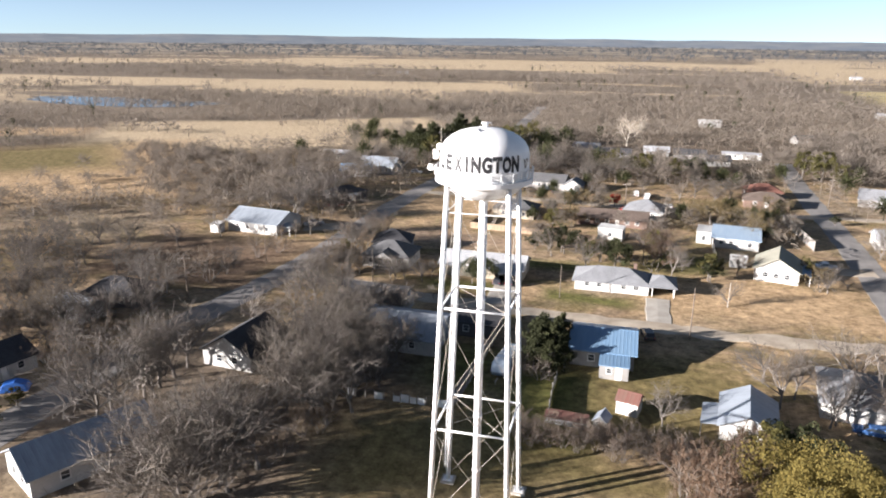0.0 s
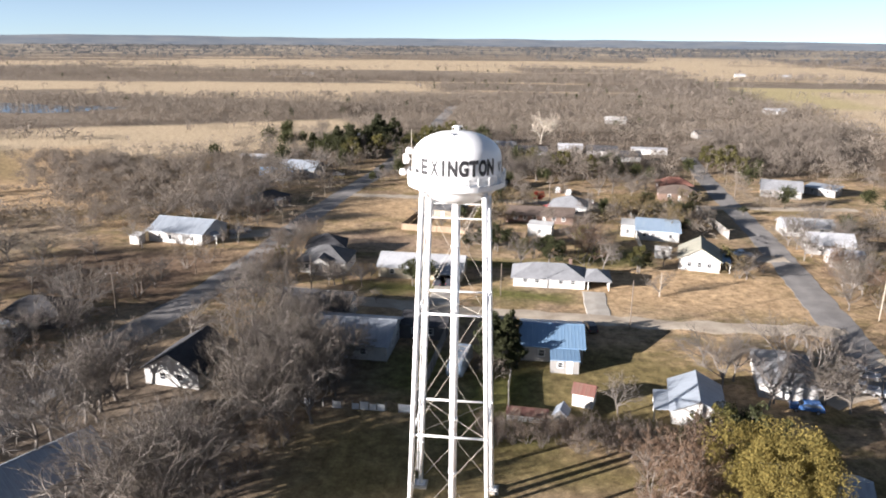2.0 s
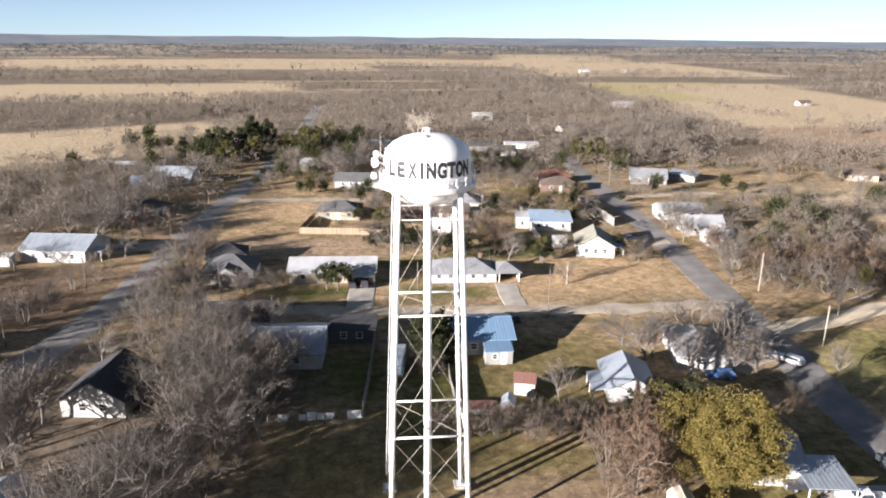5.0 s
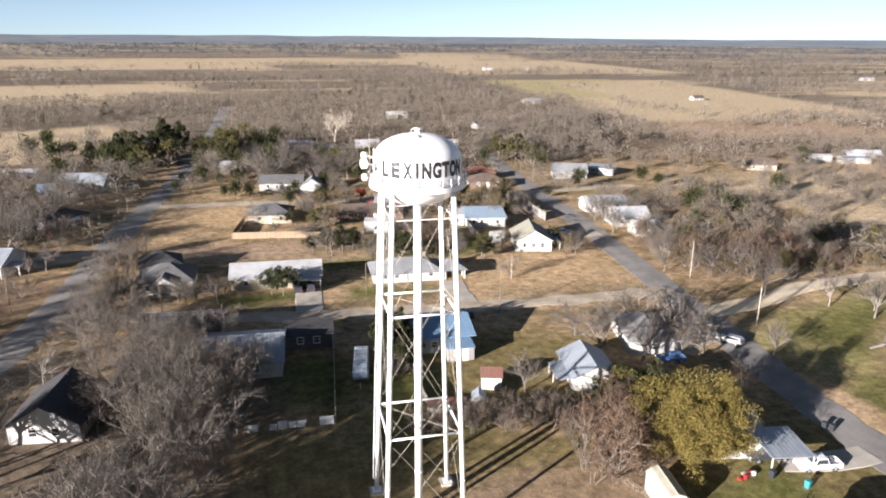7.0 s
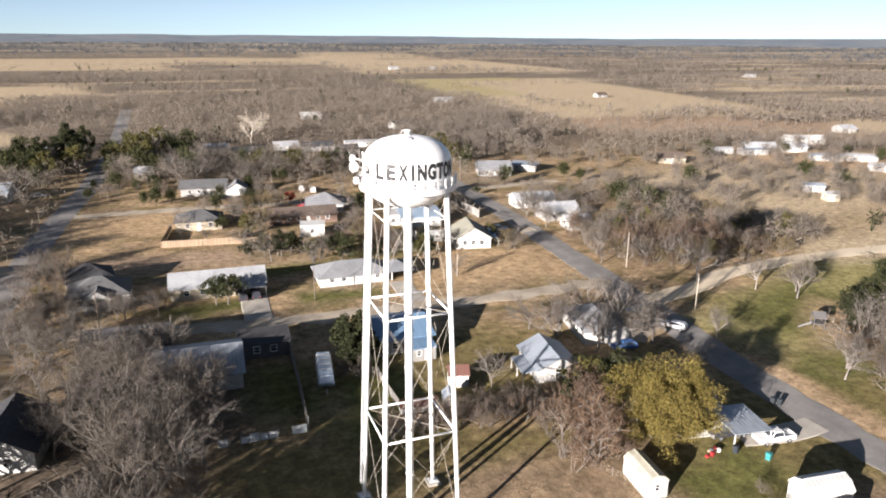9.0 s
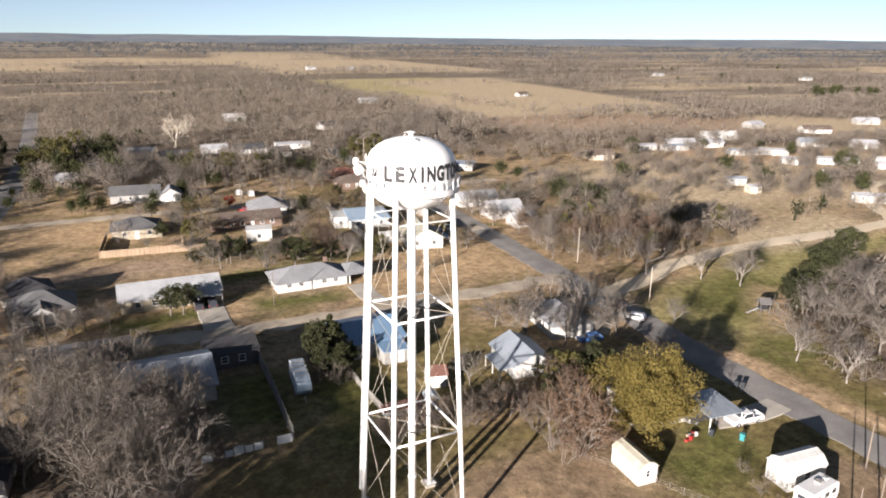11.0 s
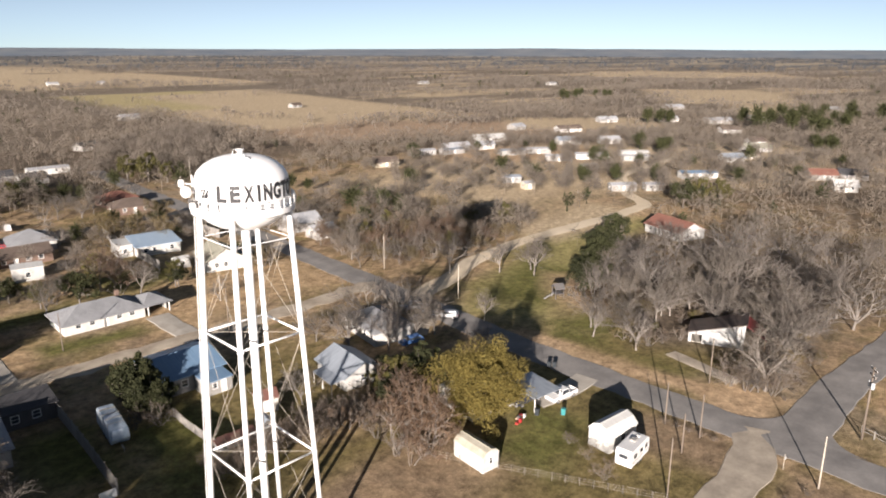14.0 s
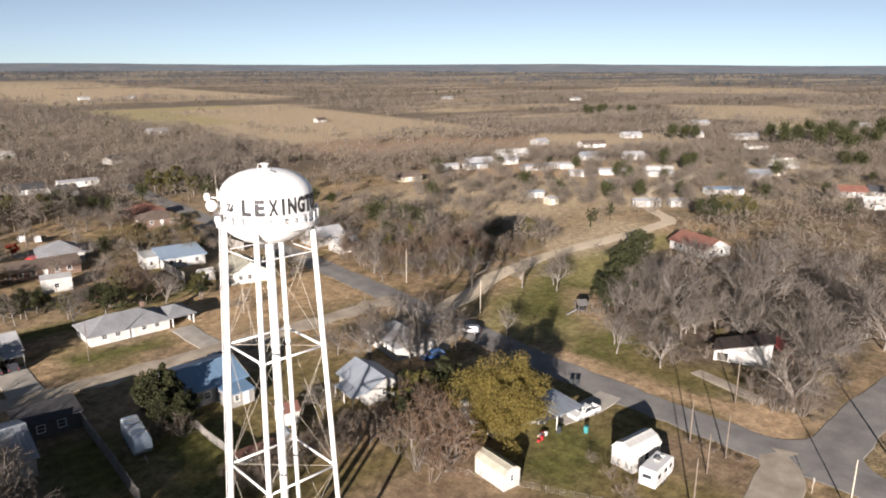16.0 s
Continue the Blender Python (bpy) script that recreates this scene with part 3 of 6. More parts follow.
# walkway round the tank
part("balcony_floor", Mesh().lathe([(4.2, 37.75), (4.2, 37.65), (4.72, 37.62), (4.72, 37.78), (4.2, 37.75)], 72), WHITE_PAINT, tower)
part("balcony_skirt", Mesh().lathe([(4.7, 37.35), (4.73, 37.35), (4.73, 37.82), (4.7, 37.82), (4.7, 37.35)], 72), WHITE_PAINT, tower)
for z in (38.25, 38.75):
    part("handrail", Mesh().lathe([(4.66, z), (4.7, z + 0.03), (4.74, z), (4.7, z - 0.03), (4.66, z)], 72), WHITE_PAINT, tower, smooth=True)
for i in range(28):
    a = 2 * math.pi * (i + 0.5) / 28
    x, y = 4.7 * math.cos(a), 4.7 * math.sin(a)
    part("rail_post", Mesh().tube((x, y, 37.75), (x, y, 38.78), 0.03, n=6), WHITE_PAINT, tower)
# flat antenna panels fixed along the handrail
for deg, w, h in ((-104, 0.3, 0.55), (-94, 0.22, 0.5), (-84, 0.26, 0.55), (-80, 0.22, 0.5), (-58, 0.4, 0.6), (-42, 0.5, 0.7), (-120, 0.2, 0.4), (-20, 0.4, 0.7), (-12, 0.35, 0.6), (-150, 0.4, 0.7), (-162, 0.3, 0.8), (20, 0.4, 0.6)):
    m = pose(4.78 * math.cos(radians(deg)), 4.78 * math.sin(radians(deg)), 38.35, 0, 0, deg)
    part("antenna_panel", Mesh().box(-0.05, -w / 2, -h / 2, 0.05, w / 2, h / 2).move(m), surface("grey_white_plastic", (0.74, 0.74, 0.73), (0.66, 0.66, 0.66), 1.0, 0.5) if deg == -104 else bpy.data.materials["grey_white_plastic"], tower, bevel=0.015)
# legs, riser and their footings
for k in range(4):
    leg = part("leg", Mesh().tube(leg_at(k, 0.35), leg_at(k, TOP_Z), 0.255, 0.255, 20), WHITE_PAINT, tower, smooth=True)
    for z in (6, 11.66, 18.3, 24.94, 31):
        d = (leg_at(k, z + 1) - leg_at(k, z)).normalized()
        part("splice_band", Mesh().tube(leg_at(k, z) - d * 0.12, leg_at(k, z) + d * 0.12, 0.272, 0.272, 20), WHITE_PAINT, leg, smooth=True)
    p = leg_at(k, 0)
    part("base_plate", Mesh().box(p.x - 0.55, p.y - 0.55, 0.3, p.x + 0.55, p.y + 0.55, 0.36), WHITE_PAINT, leg)
    part("footing", Mesh().box(p.x - 0.8, p.y - 0.8, -0.3, p.x + 0.8, p.y + 0.8, 0.3), CONCRETE, tower, bevel=0.04)
    for s in (-1, 1):
        for q in (-1, 1):
            part("anchor_bolt", Mesh().tube((p.x + s * 0.45, p.y + q * 0.45, 0.3), (p.x + s * 0.45, p.y + q * 0.45, 0.5), 0.03, n=6), RAW_STEEL, leg)
riser = part("riser_pipe", Mesh().tube((0, 0, 0.2), (0, 0, 35.7), 0.41, 0.41, 24), WHITE_PAINT, tower, smooth=True)
for z in (5, 11.66, 18, 24.94, 31):
    part("flange", Mesh().tube((0, 0, z - 0.07), (0, 0, z + 0.07), 0.47, 0.47, 24), WHITE_PAINT, riser, smooth=True)
part("riser_base", Mesh().box(-1, -1, -0.3, 1, 1, 0.25), CONCRETE, tower, bevel=0.04)
# struts between the legs and crossed tie rods
LEVELS = (0.6, 11.66, 24.94, 37.0)
for k in range(4):
    j = (k + 1) % 4
    for z in LEVELS[1:3]:
        part("strut", Mesh().tube(leg_at(k, z), leg_at(j, z), 0.11, n=10), WHITE_PAINT, tower, smooth=True)
    part("tie_bar", Mesh().tube(leg_at(k, 34.6), leg_at(j, 34.6), 0.045, n=8), WHITE_PAINT, tower)
    for z0, z1 in zip(LEVELS, LEVELS[1:]):
        part("tie_rod", Mesh().tube(leg_at(k, z0 + 0.3), leg_at(j, z1 - 0.3), 0.02, n=6), RAW_STEEL, tower)
        part("tie_rod", Mesh().tube(leg_at(j, z0 + 0.3), leg_at(k, z1 - 0.3), 0.02, n=6), RAW_STEEL, tower)
    for z in LEVELS[1:3]:
        part("gusset", Mesh().box(-0.03, -0.3, -0.2, 0.03, 0.3, 0.2).move(Matrix.Translation(leg_at(k, z)) @ Matrix.Rotation(math.atan2(leg_at(k, z).y, leg_at(k, z).x), 4, "Z")), WHITE_PAINT, tower)
        part("riser_rod", Mesh().tube(leg_at(k, z), (0, 0, z), 0.025, n=6), RAW_STEEL, tower)
# ladder up one leg
ladder = part("ladder", Mesh().tube(leg_at(2, 2) + Vector((-0.45, -0.22, 0)), leg_at(2, 37.7) + Vector((-0.45, -0.22, 0)), 0.03, n=6).tube(leg_at(2, 2) + Vector((-0.45, 0.22, 0)), leg_at(2, 37.7) + Vector((-0.45, 0.22, 0)), 0.03, n=6), WHITE_PAINT, tower)
rung = Mesh().tube((0, -0.22, 0), (0, 0.22, 0), 0.018, n=6).data("rung")
rung.materials.append(WHITE_PAINT)
for i in range(118):
    o = part("rung", rung, WHITE_PAINT, ladder)
    o.location = leg_at(2, 2.2 + 0.3 * i) + Vector((-0.45, 0, 0))
# roof vent, hatch, roof ladder
vent = part("roof_vent", Mesh().lathe([(0.0, 42.95), (0.38, 42.9), (0.42, 42.82), (0.24, 42.78), (0.24, 42.4)][::-1], 24), WHITE_PAINT, tower, smooth=True)
for s in (-1, 1):
    part("vent_rail", Mesh().tube((-0.6 * s, 0.4, 42.3), (-0.45 * s, 0.4, 42.85), 0.02, n=6).tube((-0.45 * s, 0.4, 42.85), (0.1, 0.45, 42.88), 0.02, n=6), WHITE_PAINT, vent)
part("hatch", Mesh().lathe([(0.0, 0.22), (0.34, 0.2), (0.38, 0.0)][::-1], 20).move(pose(-0.4, -1.7, 42.16, 16, -4, 0)), WHITE_PAINT, tower, smooth=True)
for s in (-0.2, 0.2):
    rail = Mesh()
    pts = [(r, z) for r, z in shell[1:9]]
    for (r0, z0), (r1, z1) in zip(pts, pts[1:]):
        c, d = math.cos(radians(-112)), math.sin(radians(-112))
        rail.tube((r0 * c - s * d, r0 * d + s * c, z0 + 0.12), (r1 * c - s * d, r1 * d + s * c, z1 + 0.12), 0.022, n=5)
    part("roof_ladder_rail", rail, WHITE_PAINT, tower)
# drum antennas and whip on the west side
DISH = surface("white_antenna_cover", (0.78, 0.77, 0.74), (0.72, 0.71, 0.68), 1.0, 0.5)
for x, y, z, r, turn in ((-4.85, 0.9, 39.5, 0.52, 200), (-4.95, -0.5, 38.4, 0.34, 165), (-4.7, 1.8, 40.1, 0.36, 150)):
    m = pose(x, y, z, 0, 0, turn)
    dish = part("dish_antenna", Mesh().lathe([(0.0, 0.0), (r * 0.8, 0.02), (r, 0.12), (r, 0.42), (r * 0.9, 0.5), (0.0, 0.56)], 28).move(m @ Matrix.Rotation(math.pi / 2, 4, "Y")), DISH, tower, smooth=True)
    part("mount", Mesh().tube((x, y, z), (x * 0.86, y * 0.9, z - 0.2), 0.06, n=8).tube((x * 0.86, y * 0.9, z - 0.7), (x * 0.86, y * 0.9, z + 0.7), 0.05, n=8), WHITE_PAINT, dish)
part("whip_antenna", Mesh().tube((-4.55, 0.8, 38), (-4.55, 0.8, 42.4), 0.035, 0.015, 6), RAW_STEEL, tower)
for x, y in ((-4.75, -0.4), (-4.7, 0.6), (-4.6, 1.2)):
    part("cable_box", Mesh().box(x - 0.15, y - 0.14, 38.2, x + 0.12, y + 0.14, 38.8), DARK_WALL, tower, bevel=0.02)


def letter_on_tank(ch, degrees, height, low, width):
    """A painted letter, bent round the tank's wall."""
    curve = bpy.data.curves.new("letter", "FONT")
    curve.body, curve.align_x, curve.size, curve.offset = ch, "CENTER", 1.0, 0.058
    tmp = bpy.data.objects.new("letter_source", curve)
    scene.collection.objects.link(tmp)
    bpy.context.view_layer.update()
    me = bpy.data.meshes.new_from_object(tmp)
    bpy.data.objects.remove(tmp)
    bm = bmesh.new()
    bm.from_mesh(me)
    bmesh.ops.triangulate(bm, faces=bm.faces)
    bmesh.ops.subdivide_edges(bm, edges=[e for e in bm.edges if e.calc_length() > 0.15], cuts=3)
    xs, ys = [v.co.x for v in bm.verts], [v.co.y for v in bm.verts]
    x0, x1, y0, y1 = min(xs), max(xs), min(ys), max(ys)
    for v in bm.verts:
        u = ((v.co.x - x0) / (x1 - x0) - 0.5) * width
        z = low + (v.co.y - y0) / (y1 - y0) * height
        r = 4.318 if z < 39.35 else 4.32 - 0.012 * (z - 39.35) ** 2 if z < 40.1 else 4.305 - 0.3 * (z - 40.1) ** 1.2
        a = radians(degrees - 90) + u / 4.3
        v.co = (r * math.cos(a), r * math.sin(a), z)
    bm.to_mesh(me)
    bm.free()
    me.materials.append(BLACK_PAINT)
    return part("letter", me, BLACK_PAINT, tank, "black painted letter")


for i, ch in enumerate("LEXINGTON"):
    letter_on_tank(ch, (-54.5, -38.5, -22.8, -11, 0.6, 14, 27, 39.4, 52.2)[i], 1.52, 38.76, 0.3 if ch == "I" else 0.92)
# a painted emblem on each side of the name, kept as plain strokes
for mid in (-78, 74):
    for u0, z0, u1, z1 in (((-0.45, 39.0, 0.1, 40.1), (-0.1, 39.05, 0.5, 39.9), (-0.5, 39.6, -0.1, 40.0), (0.1, 39.1, 0.45, 39.4)) if mid < 0 else ((-0.42, 39.95, -0.05, 38.95), (0.0, 38.95, 0.45, 39.95), (-0.1, 39.5, 0.15, 39.85))):
        d = Vector((u1 - u0, z1 - z0)).normalized() * (0.13 if mid < 0 else 0.075)
        corners = [(u0 - d.y, z0 + d.x), (u1 - d.y, z1 + d.x), (u1 + d.y, z1 - d.x), (u0 + d.y, z0 - d.x)]
        part("emblem_stroke", Mesh().add([(4.325 * math.cos(radians(mid - 90) + u / 4.3), 4.325 * math.sin(radians(mid - 90) + u / 4.3), min(z, 39.85)) for u, z in corners], [(3, 2, 1, 0)]), BLACK_PAINT, tank, "dark painted emblem stroke")

# ---- houses and sheds ----


def wall_panel(mesh, p0, p1, height, holes, thick=0.18, z0=0.0):
    """A wall from p0 to p1 (its outer face to the right of the way), with rectangular holes (u0, z0, u1, z1) through it."""
    p0, p1 = Vector((*p0, z0)), Vector((*p1, z0))
    d = (p1 - p0).normalized()
    inner = Vector((-d.y, d.x, 0)) * thick
    length = (p1 - p0).length

    def piece(a, b, lo, hi):
        if b - a < 0.01 or hi - lo < 0.01:
            return
        q = [p0 + d * a, p0 + d * b, p0 + d * b + inner, p0 + d * a + inner]
        mesh.add([(v.x, v.y, z0 + z) for z in (lo, hi) for v in q], [(3, 2, 1, 0), (4, 5, 6, 7), (0, 1, 5, 4), (1, 2, 6, 5), (2, 3, 7, 6), (3, 0, 4, 7)])
    at = 0.0
    for a, lo, b, hi in sorted(holes):
        piece(at, a, 0, height)
        piece(a, b, 0, lo)
        piece(a, b, hi, height)
        at = b
    piece(at, length, 0, height)


def window_in(parent, p0, p1, hole, z0=0.0, door=False, door_mat=None):
    """Frame, bars and glass (or a door leaf) in a hole of the wall from p0 to p1."""
    a, lo, b, hi = hole
    p0, p1 = Vector((*p0, 0)), Vector((*p1, 0))
    d = (p1 - p0).normalized()
    m = Matrix.Translation(p0 + d * a + Vector((0, 0, z0))) @ Matrix.Rotation(math.atan2(d.y, d.x), 4, "Z")
    w, f = b - a, 0.07
    frame_mesh = Mesh().box(-0.03, -0.04, lo - 0.03, f, 0.1, hi + 0.03).box(w - f, -0.04, lo - 0.03, w + 0.03, 0.1, hi + 0.03).box(f, -0.04, hi - f, w - f, 0.1, hi + 0.03).box(f, -0.05, lo - 0.04, w - f, 0.1, lo + f)
    if not door:
        frame_mesh.box(f, 0.02, (lo + hi) / 2 - 0.025, w - f, 0.08, (lo + hi) / 2 + 0.025)
        win = part("window", frame_mesh.move(m), TRIM, parent)
        part("pane", Mesh().box(f, 0.05, lo + f, w - f, 0.07, hi - f).move(m), GLASS, win)
    else:
        win = part("door", Mesh().box(f, 0.05, lo + 0.02, w - f, 0.1, hi - f).move(m), door_mat or TRIM, parent)
        part("door_frame", frame_mesh.move(m), TRIM, win)


def roof_mesh(L, D, eave, rise, over, style):
    h, k, t = D / 2 + over, L / 2 + over, 0.16
    drop = rise * over / (D / 2)
    e, top = eave - drop + t, eave + rise + t
    r = Mesh()
    if style == "hip":
        x = max(k - h, 0.15)
        r.slab([(-k, -h, e), (k, -h, e), (x, 0, top), (-x, 0, top)], t)
        r.slab([(k, h, e), (-k, h, e), (-x, 0, top), (x, 0, top)], t)
        r.slab([(k, -h, e), (k, h, e), (x, 0, top)], t)
        r.slab([(-k, h, e), (-k, -h, e), (-x, 0, top)], t)
    elif style == "shed":
        r.slab([(-k, -h, eave + t), (k, -h, eave + t), (k, h, eave + rise + t), (-k, h, eave + rise + t)], t)
    elif style == "gambrel":
        y, z = D * 0.3, eave + rise * 0.7 + t
        r.slab([(-k, -h, e), (k, -h, e), (k, -y, z), (-k, -y, z)], t)
        r.slab([(-k, -y, z), (k, -y, z), (k, 0, top), (-k, 0, top)], t)
        r.slab([(-k, 0, top), (k, 0, top), (k, y, z), (-k, y, z)], t)
        r.slab([(-k, y, z), (k, y, z), (k, h, e), (-k, h, e)], t)
    else:
        r.slab([(-k, -h, e), (k, -h, e), (k, 0, top), (-k, 0, top)], t)
        r.slab([(-k, 0, top), (k, 0, top), (k, h, e), (-k, h, e)], t)
    return r


def house(name, label, category, x, y, rz, L, D, eave, rise, wall_mat, roof_mat, style="gable", over=0.45, south=2, north=2, east=1, west=1, door=True, parent=None, big=None, group=""):
    """A building with its long axis along local x and its front to local -y."""
    e = parent or thing(name, label, category, pose(x, y, 0, 0, 0, rz), group)
    local = pose(x, y, 0, 0, 0, rz) if parent else Matrix()
    sides = {"s": ((-L / 2, -D / 2), (L / 2, -D / 2), south), "e": ((L / 2, -D / 2 + 0.18), (L / 2, D / 2 - 0.18), east), "n": ((L / 2, D / 2), (-L / 2, D / 2), north), "w": ((-L / 2, D / 2 - 0.18), (-L / 2, -D / 2 + 0.18), west)}
    body = Mesh()
    todo = []
    for key, (a, b, n) in sides.items():
        length = (Vector(b) - Vector(a)).length
        holes = []
        slots = n + (1 if door and key == "s" else 0)
        for i in range(slots):
            u = length * (i + 1) / (slots + 1)
            is_door = door and key == "s" and i == slots // 2
            w = 0.95 if is_door else min(1.1, length / (slots + 1) * 0.6)
            holes.append((u - w / 2, 0.05 if is_door else 0.95, u + w / 2, 2.1 if is_door else min(2.15, eave - 0.25)))
            todo.append((a, b, holes[-1], is_door))
        if big and big[0] == key:
            u = length * big[1]
            holes = [h for h in holes if h[2] < u - big[2] / 2 - 0.1 or h[0] > u + big[2] / 2 + 0.1]
            todo = [q for q in todo if q[0] != a or q[2] in holes]
            holes.append((u - big[2] / 2, 0.0, u + big[2] / 2, min(big[3], eave - 0.2)))
        wall_panel(body, a, b, eave, holes)
    if style in ("gable", "gambrel"):
        for s in (-1, 1):
            x0, x1 = (s * L / 2, s * (L / 2 - 0.18))
            if style == "gable":
                prof = [(-D / 2, eave), (D / 2, eave), (0, eave + rise)]
            else:
                prof = [(-D / 2, eave), (D / 2, eave), (D * 0.3, eave + rise * 0.7), (0, eave + rise), (-D * 0.3, eave + rise * 0.7)]
            n = len(prof)
            body.add([(x0, p, z) for p, z in prof] + [(x1, p, z) for p, z in prof], [tuple(range(n)) if s > 0 else tuple(range(n - 1, -1, -1)), tuple(range(2 * n - 1, n - 1, -1)) if s > 0 else tuple(range(n, 2 * n))] + [(i, i + n, (i + 1) % n + n, (i + 1) % n) for i in range(n)])
    elif style == "shed":
        body.add([(-L / 2, D / 2, eave), (L / 2, D / 2, eave), (L / 2, D / 2, eave + rise), (-L / 2, D / 2, eave + rise), (-L / 2, -D / 2, eave), (L / 2, -D / 2, eave)], [(1, 0, 3, 2), (0, 4, 3), (1, 2, 5), (3, 4, 5, 2)])
    walls = part("wall", body.move(local), wall_mat, e)
    for a, b, hole, is_door in todo:
        if not parent:
            window_in(e, a, b, hole, door=is_door)
    if big and not parent:
        a, b, _ = sides[big[0]]
        u = (Vector(b) - Vector(a)).length * big[1]
        if len(big) > 4:
            window_in(e, a, b, (u - big[2] / 2, 0.0, u + big[2] / 2, min(big[3], eave - 0.2)), door=True, door_mat=big[4])
    part("floor_slab", Mesh().box(-L / 2 + 0.19, -D / 2 + 0.19, -0.1, L / 2 - 0.19, D / 2 - 0.19, 0.08).move(local), CONCRETE, e)
    roof = part("roof", roof_mesh(L, D, eave, rise, over, style).move(local), roof_mat, e)
    if style in ("gable", "hip", "gambrel"):
        k = L / 2 + over if style != "hip" else max(L / 2 - D / 2, 0.15)
        part("ridge_cap", Mesh().slab([(-k, -0.16, eave + rise + 0.13), (k, -0.16, eave + rise + 0.13), (k, 0, eave + rise + 0.21), (-k, 0, eave + rise + 0.21)], 0.05).slab([(-k, 0, eave + rise + 0.21), (k, 0, eave + rise + 0.21), (k, 0.16, eave + rise + 0.13), (-k, 0.16, eave + rise + 0.13)], 0.05).move(local), roof_mat, roof)
    return e


def chimney(e, x, y, z0, z1, mat=BRICK_WALL, s=0.35):
    part("chimney", Mesh().box(x - s, y - s, z0, x + s, y + s, z1).box(x - s - 0.06, y - s - 0.06, z1, x + s + 0.06, y + s + 0.06, z1 + 0.12), mat, e)


def lean_roof(e, x0, x1, y0, y1, z0, z1, mat, name="porch_roof"):
    """A porch or carport roof on posts, from its outer edge y0 (height z0) to y1 (height z1)."""
    part(name, Mesh().slab([(x0, y0, z0), (x1, y0, z0), (x1, y1, z1), (x0, y1, z1)] if y1 > y0 else [(x1, y0, z0), (x0, y0, z0), (x0, y1, z1), (x1, y1, z1)], 0.1), mat, e)
    n = max(2, int(abs(x1 - x0) / 3) + 1)
    for i in range(n):
        x = x0 + 0.15 + (x1 - x0 - 0.3) * i / (n - 1)
        y = y0 + (0.15 if y1 > y0 else -0.15)
        part("post", Mesh().box(x - 0.06, y - 0.06, 0, x + 0.06, y + 0.06, z0 - 0.09), TRIM, e)


# west of the tower and along the west street
e = house("metal_building", "white metal building with a pale galvanised gable roof", "workshop", -80.6, 102.3, -8, 15.5, 11.5, 3.0, 2.3, SIDING, METAL_X, south=3, east=1, west=0, over=0.5, big=("e", 0.3, 3.2, 2.7, TRIM))
lean_roof(e, 7.8, 11.0, -4.5, -4.49 + 4, 2.5, 2.6, METAL_X, "carport_roof")
house("storage_shed", "small white storage shed beside the metal building", "shed", -91, 95.5, -8, 2.6, 2.6, 2.1, 0.4, SIDING, METAL_WHITE, "shed", 0.1, south=0, north=0, east=0, west=0, door=True)
e = house("house", "white house with a pale metal roof beside a wing with a shade-blue roof", "house", -79, 192, -8, 15, 10, 3.0, 2.6, SIDING, METAL_X, south=4, east=2)
house("outbuilding", "low outbuilding with a sheet-metal roof tinted blue for shade", "outbuilding", -85, 182, 15, 11, 8, 2.6, 1.8, GREY_WALL, METAL_SHADE_BLUE)
e = house("house", "low dark house among trees with a small pale porch roof", "house", -74, 143, 60, 12, 8, 2.5, 1.7, DARK_WALL, ROOF_DARK, "hip")
lean_roof(e, -3, 1.5, -6.6, -4.2, 2.2, 2.5, METAL_WHITE)
e = house("house", "white house with a dark shingle roof and a gabled porch", "house", -38, 83.5, 0, 11, 9.5, 2.8, 2.4, SIDING, ROOF_SLATE, "hip", south=3)
part("porch_gable", Mesh().add([(-2.2, -6.2, 2.5), (2.2, -6.2, 2.5), (0, -6.2, 4.0), (-2.2, -6.0, 2.5), (2.2, -6.0, 2.5), (0, -6.0, 4.0)], [(0, 1, 2), (5, 4, 3), (0, 3, 4, 1)]), SIDING, e)
part("porch_roof", Mesh().slab([(-2.6, -6.4, 2.4), (0, -6.4, 4.2), (0, -1.5, 4.2), (-2.6, -1.5, 2.4)][::-1], 0.12).slab([(2.6, -6.4, 2.4), (2.6, -1.5, 2.4), (0, -1.5, 4.2), (0, -6.4, 4.2)][::-1], 0.12), ROOF_SLATE, e)
for x in (-2.1, 2.1):
    part("porch_post", Mesh().box(x - 0.1, -6.2, 0, x + 0.1, -6.0, 2.5), TRIM, e)
part("porch_floor", Mesh().box(-2.5, -6.4, -0.1, 2.5, -4.76, 0.25), CONCRETE, e)
house("house", "dark house with a charcoal hip roof behind another house", "house", -41, 94, 10, 9, 8, 2.7, 2.2, GREY_WALL, ROOF_DARK, "hip")
e = house("house", "long pale house with a light grey gable roof", "house", -15.5, 82.3, -2, 18.5, 9, 2.6, 1.9, CREAM, ROOF_PALE, "gable", south=4, big=("s", 0.8, 4.6, 2.3))
lean_roof(e, 4.5, 9.3, -7.2, -4.6, 2.35, 2.6, ROOF_PALE, "carport_roof")
e = house("house", "long white ranch house with a grey hip roof and carport", "house", 12.4, 80.6, -1, 15.0, 8.4, 2.25, 1.9, SIDING, ROOF_GREY, "hip", south=4, over=0.6)
part("carport_roof", roof_mesh(5.4, 7.4, 2.2, 1.3, 0.4, "hip").move(pose(10.0, -0.6, 0)), ROOF_GREY, e)
for x, y in ((12.5, -4.1), (12.5, 2.8), (8.2, -4.1)):
    part("carport_post", Mesh().box(x - 0.09, y - 0.09, 0, x + 0.09, y + 0.09, 2.2), TRIM, e)
part("carport_wall", Mesh().box(12.4, -2.5, 0, 12.55, 2.6, 2.2), SIDING, e)
